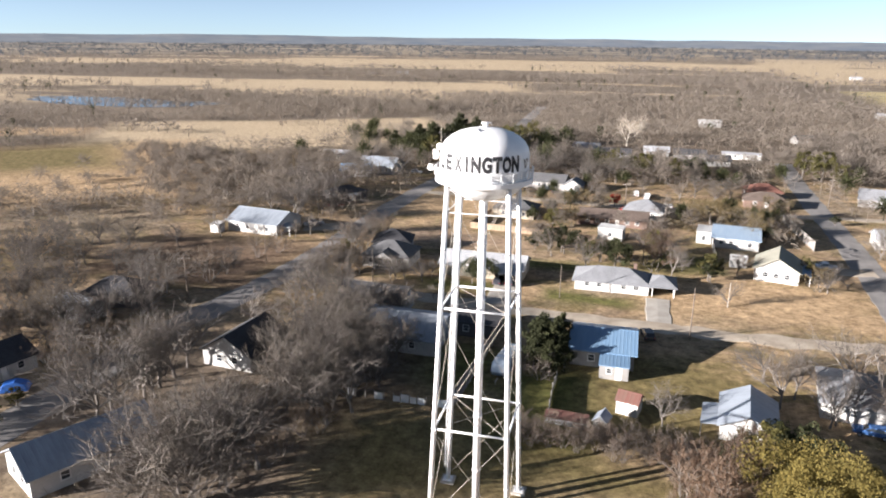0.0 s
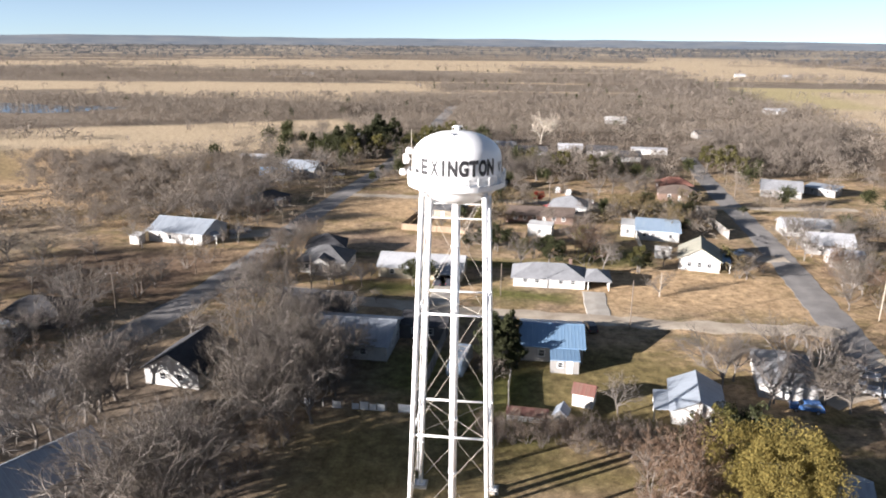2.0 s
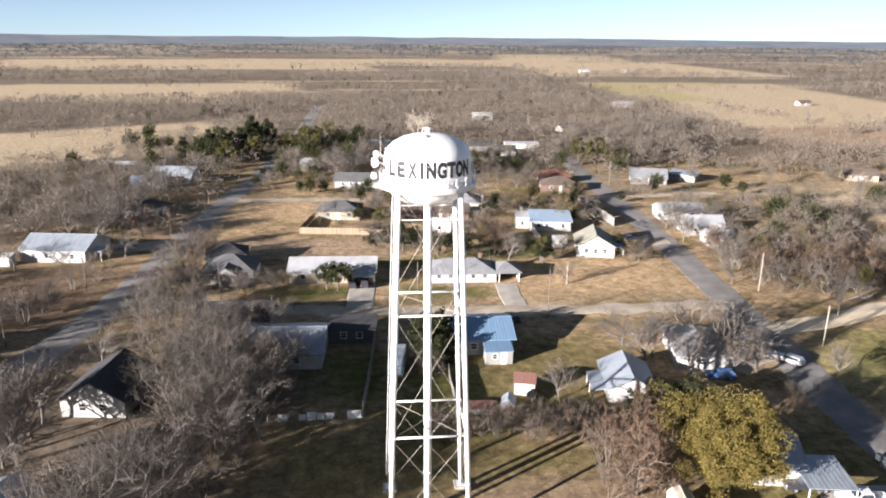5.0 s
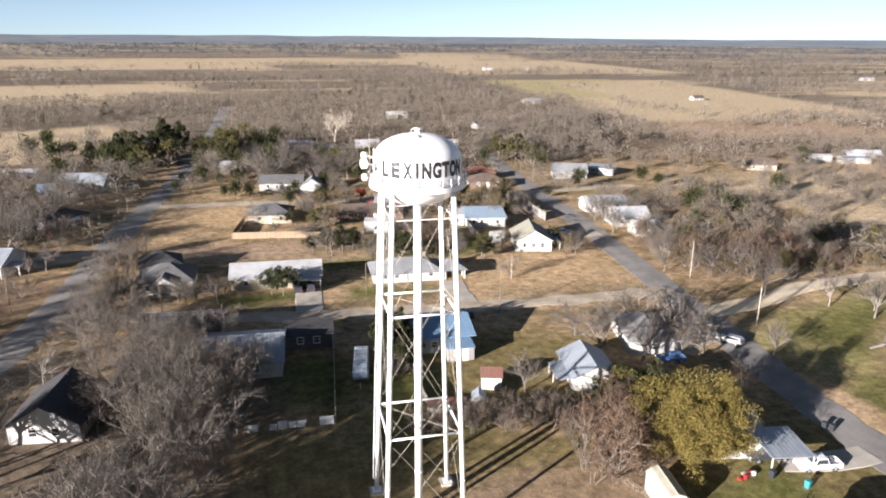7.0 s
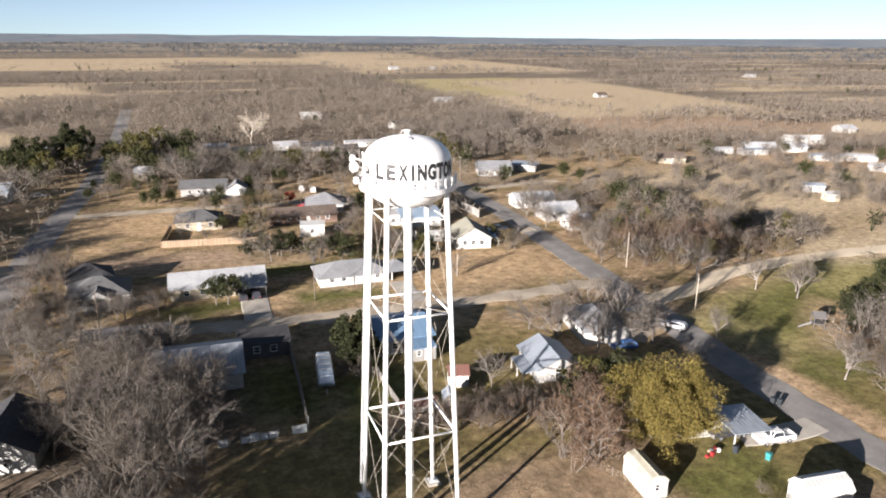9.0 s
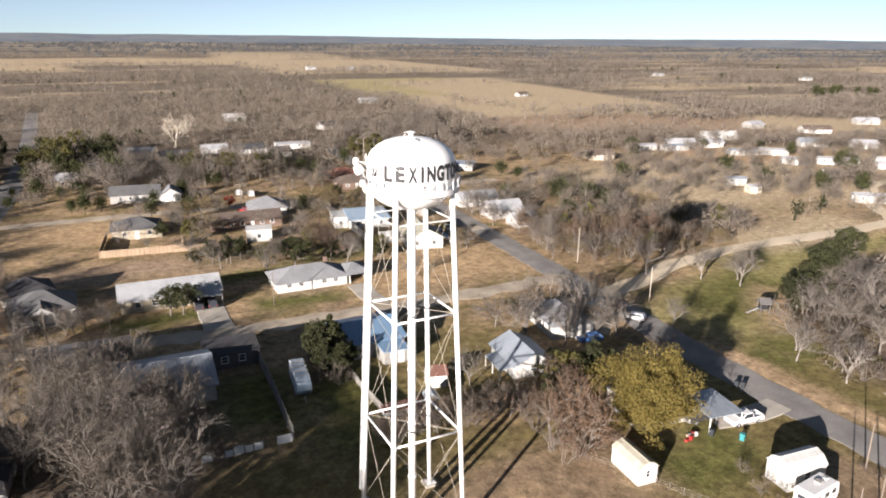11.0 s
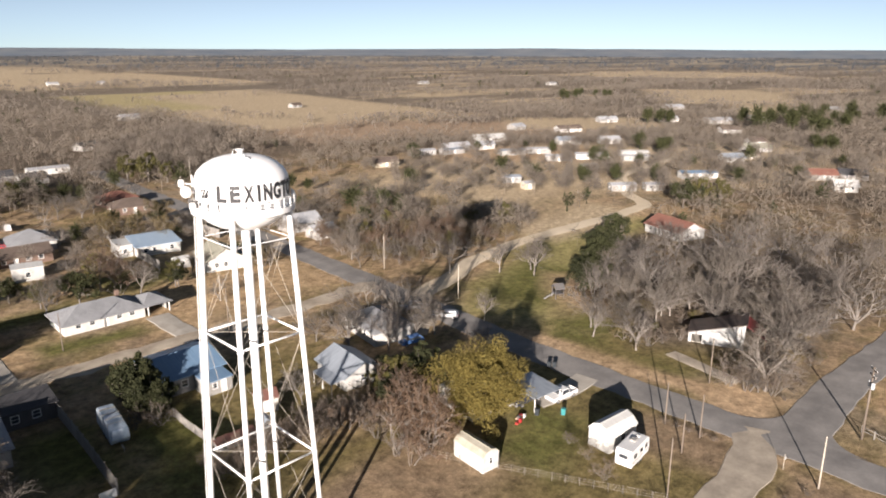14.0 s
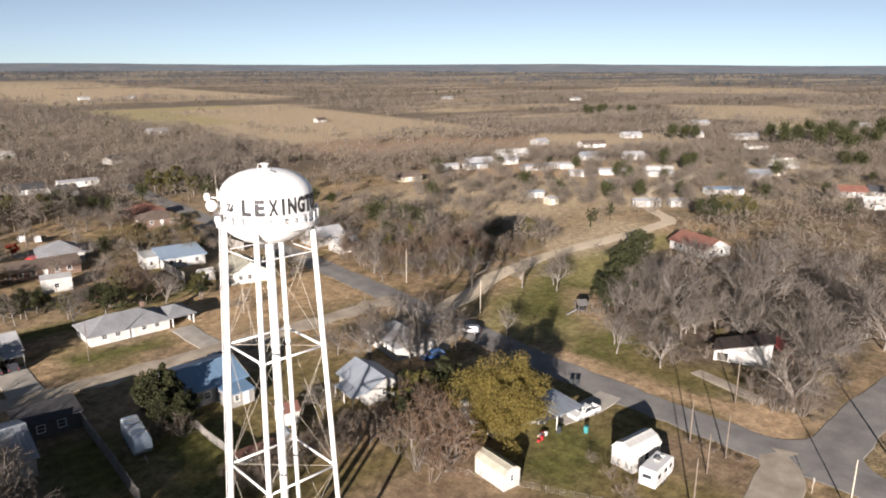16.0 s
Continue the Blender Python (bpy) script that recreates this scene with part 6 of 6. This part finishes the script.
NORTH_TREES = [
    ("cedar", -70, 236, 17), ("cedar", -78, 244, 15), ("moss", -66, 220, 13), ("cedar", -60, 240, 19), ("oak", -74, 226, 12), ("moss", -37, 240, 15), ("cedar", -86, 232, 13),
    ("moss", -35, 235, 15.5), ("moss", -30, 254, 16), ("cedar", -62, 257, 20), ("cedar", -57, 268, 17), ("cedar", -66, 245, 15), ("moss", -58, 232, 12),
    ("moss", -46, 238, 11), ("pale", 12.7, 290, 19), ("bare", 36, 176, 9), ("bare", 42, 173, 9.5), ("bare", 47, 177, 8.5), ("bare", 31, 172, 8), ("bare", -2, 190, 8),
    ("bare", 3, 186, 7), ("moss", 20, 205, 12), ("moss", 31, 201, 11), ("oak", 38, 208, 9), ("moss", 9, 213, 11), ("moss", 84, 220, 14), ("moss", 79, 228, 12),
    ("moss", 88, 212, 9), ("bare", 2, 172, 5), ("bare", -37, 203, 7.5),
]
EAST_TREES = [
    ("bare", 83.1, 53, 11.8), ("bare", 96.1, 37.8, 10.5), ("bare", 99, 41, 9), ("bare", 92, 45, 8), ("tall", 74.6, -24.1, 11.5), ("tall", 74.3, 7.3, 8),
    ("tall", 74.3, -1.6, 7.5), ("tall", 89, 2.5, 9), ("tall", 93, 3.5, 9), ("tall", 98, 0, 10.5), ("tall", 86, -21, 9.5), ("tall", 90, -21.5, 10), ("tall", 95, -19, 10),
    ("tall", 100, -15, 10.5), ("bare", 99, -22, 9.5), ("bare", 98, -7, 10), ("bare", 101, -3, 11), ("bare", 96, -14, 9), ("tall", 77, 108.5, 8), ("tall", 79, 122.5, 8.5),
    ("bare", 75.5, 114.5, 7), ("tall", 86, 107.5, 7.5), ("bare", 89, 125, 8), ("bare", 110.7, 0.4, 12.5), ("bare", 92.3, -18.5, 10), ("bare", 119.6, -0.6, 15),
    ("bare", 104, 10, 11), ("moss", 196, 44, 11), ("oak", 190, 47, 10), ("moss", 203, 40, 10),
]
EAST_TREES_MORE = [
    ("oak", 72, 150, 3), ("bare", 66, 27, 7), ("bare", 74.5, 118, 7), ("bare", 76, 124, 8), ("bare", 90, 119, 8), ("bare", 74, 105, 6.5), ("bare", 88, 136, 9),
]
WEST_TREES = [
    ("bare", -43.2, 44.1, 9.5), ("bare", -75, 50.5, 11), ("bare", -110.5, 51.2, 10.5), ("bare", -101, 56, 9), ("bare", -118, 60, 10), ("bare", -36, 46, 9),
    ("bare", -30, 45, 8.5), ("bare", -50, 40, 9), ("bare", -26, 75.5, 4.5), ("moss", -47.5, 79.5, 6), ("moss", -50, 70, 4), ("bare", -68, 118, 6.5),
    ("bare", -72, 121, 7), ("bare", -50, 60, 8), ("bare", -46, 58, 9), ("bare", -42, 61, 8.5), ("bare", -39, 58.5, 9), ("bare", -48, 54, 8), ("bare", -43, 52, 9),
    ("bare", -36, 49, 9), ("bare", -30, 49.3, 8.5), ("bare", -25, 50.3, 8), ("bare", -46, 74.5, 6), ("bare", -33, 71.5, 5.5), ("bare", -27, 71.5, 6.5),
    ("bare", -28, 33, 9), ("bare", -24, 30, 8.5), ("bare", -20, 24, 7.5), ("bare", -30, 38, 9), ("bare", -22, 62.3, 3.5), ("bare", -44, 60, 5),
]
for i, (kind, x, y, h) in enumerate(BLOCK_TREES + MIDDLE_TREES + NORTH_TREES + EAST_TREES + EAST_TREES_MORE + WEST_TREES):
    plant(kind, x, y, h, i)


OUTER, OUTER_GREEN = [], []


def grove(kinds, n, x0, x1, y0, y1, hmin, hmax, seed, gap=2.0, keep=None):
    r, made, tries = random.Random(seed), [], 0
    while len(made) < n and tries < n * 40:
        tries += 1
        x, y = r.uniform(x0, x1), r.uniform(y0, y1)
        if not clear(x, y) or (keep and not keep(x, y)) or any((x - a) ** 2 + (y - b) ** 2 < gap * gap for a, b in made):
            continue
        made.append((x, y))
        kind = r.choice(kinds)
        if kind in ("moss", "oak", "cedar") and math.hypot(x + 5, y + 60) > 190:
            OUTER_GREEN.append((x, y, r.uniform(hmin, hmax)))
            continue
        if kind in ("bare", "scrub", "tan", "tall") and math.hypot(x + 5, y + 60) > 178:
            OUTER.append((x, y, r.uniform(hmin, hmax)))
            continue
        plant(kind, x, y, r.uniform(hmin, hmax), seed * 1000 + len(made), r.uniform(0.85, 1.2))


mixed = ["bare", "bare", "tall"]
# heaps of cut branches along the yard edge and by the crossing
for i, (x, y) in enumerate([(54.2, -17.6), (54.4, -19.4), (54.3, -21.2), (54.6, -23.0), (54.6, -24.8), (73.5, -27.4), (77, -27.6), (81, -27.5), (50.5, -38.2), (47.5, -37.0)]):
    plant("scrub", x, y, 0.9, 900 + i, 1.7)
grove(["big"], 22, -56, -24, -10, 16, 10.5, 14.5, 1, 3.2, lambda x, y: (x < -50 and y > 4) or (-37 < x < -27 + 0.2 * y and y < 1))
grove(["scrub"], 16, -40, -21, -3, 14, 3, 5, 29, 2.2, lambda x, y: x < -24 + 0.25 * y)
grove(["big", "bare"], 12, -52, -23, 12, 22, 9, 12, 30, 3.0, lambda x, y: x > -30 or x < -50)
grove(["big"], 5, -37, -27, -15, 0, 10, 13, 15, 3.5, lambda x, y: x < -27 + 0.25 * y)
grove(["big", "bare"], 30, -98, -66, 110, 205, 9, 13, 47, 4.0)
grove(["bare", "big"], 34, -28, 42, 190, 228, 9, 13, 48, 4.0)
grove(["bare"], 4, 36, 56, 26, 44, 8, 11, 49, 4.0)
grove(["bare", "bare", "tan", "moss", "brush"], 30, -8, 57, 88, 158, 5.5, 9, 50, 3.0, lambda x, y: not (2 < x < 17 and 98 < y < 121) and not (28 < x < 52 and 98 < y < 121) and not (12 < x < 29 and 130 < y < 150))
grove(["brush", "scrub", "brush"], 30, 76, 108, -4, 26, 2.5, 4.2, 51, 1.8, lambda x, y: -4 + 0.75 * (x - 76) < y < 3 + 0.75 * (x - 76))
grove(["brush", "scrub"], 18, 74, 92, -26, -12, 2, 3.5, 52, 2.0)
grove(["bare", "scrub", "big"], 16, -58, -46, 62, 110, 5, 9, 53, 3.0, lambda x, y: x > -51)
grove(["big", "bare"], 11, -33, -20, 13, 35, 8.5, 11.5, 54, 2.8)
grove(["bare", "bare", "tall"], 9, -29, -22, 18, 33, 7, 10, 16, 2.4)
grove(mixed, 30, -40, -20, 22, 51, 6, 10, 2, 2.6, lambda x, y: not (-20 < x and y > 20) and x < -17 + 0.1 * (y - 30))
grove(["bare", "bare", "scrub"], 24, -100, -66, -8, 60, 6, 10, 3, 4.5)
grove(["moss", "scrub"], 7, -72, -60, -6, 6, 3.5, 5.5, 31, 3)
grove(["bare"], 60, -185, -70, 88, 190, 6, 10.5, 4, 5.0, lambda x, y: x < -95 or y > 112)
grove(["bare", "bare", "tan", "bare", "scrub", "moss"], 62, 68, 138, 63, 126, 6, 10.5, 5, 4.0, lambda x, y: y > 66 and not (120 < x and 85 < y < 122) and not (x < 96 and y > 92) )
grove(["tall", "bare", "big"], 34, 92, 165, -27, 27, 8, 13, 6, 6.0, lambda x, y: y < -2 + 0.42 * (x - 70) and not (x > 136 and y > 14) and y > -27)
grove(["oak", "cedar", "oak"], 20, 92, 150, 8, 42, 5, 7.5, 31, 2.6, lambda x, y: 9 + 0.5 * (x - 74) < y < 14 + 0.5 * (x - 74))
grove(["moss", "scrub"], 12, 80, 100, -4, 10, 2, 3.2, 32, 2.2)
grove(["tall", "bare"], 20, 74, 128, -1, 32, 7, 10, 17, 3.6, lambda x, y: -1.5 + 0.5 * (x - 74) < y < 9 + 0.5 * (x - 74))
grove(["scrub", "bare"], 15, 72.5, 82, -26, -19, 3.5, 6.5, 18, 1.6)
grove(["scrub", "brush"], 14, 76, 100, -27, 6, 2, 3.5, 19, 2.4, lambda x, y: x > 82 or y < -19)
grove(["scrub"], 40, 2, 27, 13.5, 18.5, 2.8, 4.2, 7, 1.0, lambda x, y: y > 14.5 - 0.06 * x)
grove(["tan", "scrub"], 12, 19, 29, -1, 14, 3.5, 6.5, 8, 2.0, lambda x, y: x > 21)
grove(["brush", "scrub"], 18, 84, 118, -24, 22, 2, 3.5, 9, 3, lambda x, y: y < 0.5 * (x - 70) - 3)
grove(["bare", "bare", "moss"], 40, -50, 110, 205, 255, 7, 11, 10, 5)
grove(["bare"], 26, 90, 230, 100, 190, 5, 9, 11, 6, lambda x, y: not (120 < x < 172 and 85 < y < 125))
grove(["bare"], 16, 190, 330, 0, 130, 6, 10, 12, 9)
grove(["oak", "cedar"], 19, 420, 580, 70, 145, 11, 19, 13, 13)
grove(["oak"], 5, 425, 450, 176, 196, 11, 15, 44, 6)
grove(["oak"], 10, 580, 650, 350, 385, 10, 14, 45, 6)
grove(["oak", "moss"], 4, 362, 376, 52, 66, 9, 12, 46, 5)
grove(["oak"], 4, 285, 312, 108, 128, 9, 13, 14, 5)

grove(["bare", "bare", "tan", "moss", "bare", "oak"], 84, -50, 58, 88, 205, 4.5, 8.5, 21, 3.6, lambda x, y: abs(y - 110) > 4 and not (2 < x < 17 and 98 < y < 121) and not (28 < x < 52 and 98 < y < 121) and not (12 < x < 29 and 130 < y < 150) and (x > -22 or y > 165))
grove(["bare", "bare", "bare", "moss"], 44, 74, 150, 95, 215, 6, 10, 22, 4.5)
grove(["bare", "scrub"], 12, -72, -66, 60, 140, 5, 8, 23, 3.0)
grove(["bare"], 22, -112, -67, 12, 60, 8, 11, 28, 3.5)
grove(["bare", "bare", "big"], 26, -150, -84, 20, 92, 7, 11, 41, 4.5)
grove(["brush", "brush", "tan", "scrub"], 34, 72, 128, 63.5, 74, 3, 5.5, 42, 2.2, lambda x, y: x > 78 or y > 68)
grove(["brush", "tan", "scrub", "bare"], 50, 74, 135, 70, 106, 4, 8, 43, 3.0)
grove(["bare"], 10, -48, -28, 66, 78, 4, 7, 24, 3.0, lambda x, y: y > 70)
grove(["oak", "moss", "cedar"], 30, 190, 330, 20, 200, 5, 10, 25, 8)

grove(["bare", "bare", "moss", "cedar", "oak"], 34, -46, -12, 205, 300, 8, 13, 26, 4.5)
grove(["bare", "bare", "bare", "cedar", "moss"], 44, -125, -54, 196, 300, 8, 13, 27, 4.5)

# ---- woods too far off to tell single trees: one mass of twigs ----
OPEN = [(c[1]) for c in FIELDS if c[1][2] >= 22]
OPEN += [(10, 75, 72, 118, 0, 0), (-60, 70, 60, 40, 0, 0), (90, 50, 30, 60, 0, 0), (-375, 405, 95, 42, -8, 0), (-350, 355, 105, 40, -8, 0), (-50, 300, 9, 180, 0, 0), (232, 168, 30, 34, 20, 0), (140, 55, 60, 8, 0, 0), (150, 105, 24, 16, 30, 0), (74, 220, 8, 60, 0, 0), (172, 132, 44, 62, 0, 0), (110, 150, 34, 60, 0, 0)]


def open_land(x, y):
    out = np.zeros(len(x), bool)
    for cx, cy, hx, hy, rot, _ in OPEN:
        c, s = math.cos(radians(rot)), math.sin(radians(rot))
        u, v = (x - cx) * c + (y - cy) * s, -(x - cx) * s + (y - cy) * c
        out |= (np.abs(u) < hx - 4) & (np.abs(v) < hy - 4)
    for x0, y0, x1, y1 in HOUSE_BOXES:
        out |= (x > x0 - 2) & (x < x1 + 2) & (y > y0 - 2) & (y < y1 + 2)
    return out


def wood_mass(name, label, n, r0, r1, hmin, hmax, k, width, material, seed, lump, share=0.5, thin=0.02, belt=1.6, broad=1.0):
    """n small trees of k slivers each in the ring r0..r1, gathered into belts and lumps."""
    r = np.random.default_rng(seed)
    ang = r.uniform(radians(-25), radians(190), n * 5)
    dist = np.sqrt(r.uniform(r0 * r0, r1 * r1, n * 5))
    x, y = dist * np.cos(ang) - 10, dist * np.sin(ang)
    lumps = np.array([noise.noise(Vector((a / lump, b / lump * belt, seed))) for a, b in zip(x, y)])
    ok = (~open_land(x, y) & (lumps > share - 0.5)) | ((r.random(len(x)) < thin) & (np.abs(x - 240) > 60))
    x, y = x[ok][:n], y[ok][:n]
    return sliver_trees(name, label, x, y, r.uniform(hmin, hmax, len(x)), k, width, material, seed, broad)


def sliver_trees(name, label, x, y, h, k, width, material, seed, broad=1.0):
    r = np.random.default_rng(seed + 1)
    m = len(x)
    base = np.stack([x, y, np.zeros(m)], 1)
    rad = h * r.uniform(0.28, 0.42, m) * broad
    d = r.normal(size=(m, k, 3))
    d /= np.linalg.norm(d, axis=2)[:, :, None]
    size = np.stack([rad, rad, h * 0.42], 1)[:, None]
    mid = np.stack([np.zeros(m), np.zeros(m), h * 0.5], 1)[:, None]
    start = mid + d * size * r.uniform(0.1, 0.7, (m, k))[:, :, None]
    end = start + (d * 0.45 + r.normal(size=(m, k, 3)) * 0.32 + (0, 0, 0.12)) * size * 0.6
    start[:, 0], end[:, 0] = (0, 0, -0.1), mid[:, 0] * 1.2
    end[:, :, 2] = np.maximum(end[:, :, 2], 0.1)
    s, e = (base[:, None] + start).reshape(-1, 3), (base[:, None] + end).reshape(-1, 3)
    v, f = slivers(s, e, np.repeat(h * width, k) * r.uniform(0.6, 1.4, m * k), seed)
    ob = new(name, raw(name, v, f, material))
    return tagged(ob, label, "trees", kind="stuff")


def fill(corners, n, hmin, hmax, seed):
    """Trees by chance inside a polygon."""
    r, made = random.Random(seed), 0
    xs, ys = [c[0] for c in corners], [c[1] for c in corners]
    while made < n:
        x, y = r.uniform(min(xs), max(xs)), r.uniform(min(ys), max(ys))
        inside = False
        for (x0, y0), (x1, y1) in zip(corners, corners[1:] + corners[:1]):
            if (y0 > y) != (y1 > y) and x < (x1 - x0) * (y - y0) / (y1 - y0) + x0:
                inside = not inside
        if inside and clear(x, y):
            OUTER.append((x, y, r.uniform(hmin, hmax)))
            made += 1


fill([(-99, 103), (-112, 108), (-151, 146), (-205, 200), (-195, 212), (-136, 204), (-88, 226), (-82, 205), (-92, 180), (-79, 141), (-88, 130), (-95, 110)], 330, 4.5, 8, 1)
fill([(150, 120), (200, 60), (280, 0), (400, 60), (380, 170), (250, 215), (160, 200)], 380, 5.5, 10, 5)
fill([(70, 252), (92, 216), (130, 228), (183, 371), (102, 319)], 250, 6, 10, 2)
fill([(-176, 138), (-172, 144), (-160, 153), (-158, 148)], 16, 2, 4, 3)
# belts of wood between the far fields: two ends, half width, trees, tallest
belts = []
rb = random.Random(19)
for x0, y0, x1, y1, half, count, tall in ((-620, 830, 190, 860, 85, 2300, 10), (-420, 440, -110, 440, 50, 700, 9), (-160, 1190, 170, 1190, 25, 120, 9), (290, 900, 420, 1000, 45, 130, 11), (540, 620, 640, 420, 40, 260, 9), (900, 2000, 1700, 1500, 160, 900, 13),
                                          (430, 330, 620, 330, 26, 170, 8), (700, 430, 1050, 450, 50, 420, 9), (880, 700, 1250, 300, 45, 420, 10), (-160, 228, -137, 352, 3, 36, 3), (-300, 300, -180, 372, 9, 90, 6), (540, 120, 800, 150, 45, 420, 9)):
    for _ in range(count):
        t, o = rb.random(), rb.gauss(0, 0.5) * half
        d = math.hypot(x1 - x0, y1 - y0)
        belts.append((x0 + (x1 - x0) * t - (y1 - y0) / d * o, y0 + (y1 - y0) * t + (x1 - x0) / d * o, rb.uniform(0.55, 1) * tall))
belts = np.array(belts)
sliver_trees("wood_belts", "grey-brown belts of leafless wood between fields", belts[:, 0], belts[:, 1], belts[:, 2], 30, 0.025, TWIG_WOOD, 71, 1.3)
# hedgerows and tree belts between the far fields
r = random.Random(8)
belt = []
for i in range(95):
    a, d = radians(r.uniform(-15, 150)), 420 + 1700 * r.random() ** 1.3
    cx, cy, length, turn = d * math.cos(a), d * math.sin(a), r.uniform(120, 420), radians(r.choice((8, 98, 150, 8, 170)) + r.uniform(-10, 10))
    for k in range(int(length / 5)):
        u, v = r.uniform(-0.5, 0.5) * length, r.gauss(0, 5 + d * 0.006)
        belt.append((cx + u * math.cos(turn) - v * math.sin(turn), cy + u * math.sin(turn) + v * math.cos(turn), r.uniform(4.5, 9)))
belt = np.array(belt)
sliver_trees("hedgerows", "leafless hedgerows and tree belts between fields", belt[:, 0], belt[:, 1], belt[:, 2], 17, 0.05, TWIG_WOOD, 58, 1.4)
outer = np.array(OUTER)
green = np.array(OUTER_GREEN)
sliver_trees("outer_evergreens", "dark evergreen trees round the far houses", green[:, 0], green[:, 1], green[:, 2], 420, 0.018, LEAF_DARK, 59, 1.1)
sliver_trees("outer_trees", "leafless grey trees round the far houses", outer[:, 0], outer[:, 1], outer[:, 2], 250, 0.0075, TWIG_WOOD, 60, 1.25)
wood_mass("woodland", "leafless grey-brown woodland between the fields", 11000, 125, 580, 5.5, 10, 38, 0.013, TWIG_WOOD, 61, 60, 0.12, 0.006, 1.6, 1.4)
wood_mass("brown_thicket", "brown leafless thickets between the fields", 7000, 125, 580, 1.5, 4, 16, 0.034, TWIG_BROWN, 62, 40, 0.42, 0.01)
wood_mass("far_woodland", "far belts of leafless grey woodland", 10000, 560, 1700, 8, 12, 26, 0.026, TWIG_WOOD, 63, 240, 0.45, 0.008, 2.4, 1.5)
# distance haze is put into the blue-grey twig colour of these woods
wood_mass("distant_woods", "distant wooded country near the horizon", 9000, 1650, 3900, 8, 13, 12, 0.1, twig("haze_tinted_blue_grey_twigs", (0.085, 0.095, 0.11), (0.12, 0.13, 0.145), 0.2, 0.45), 64, 500, 0.36, 0.01, 3.0, 3.0)
wood_mass("evergreen_thicket", "scattered dark evergreens among the woods", 520, 150, 1500, 4, 9, 60, 0.04, LEAF_DARK, 65, 90, 0.5, 0.01)
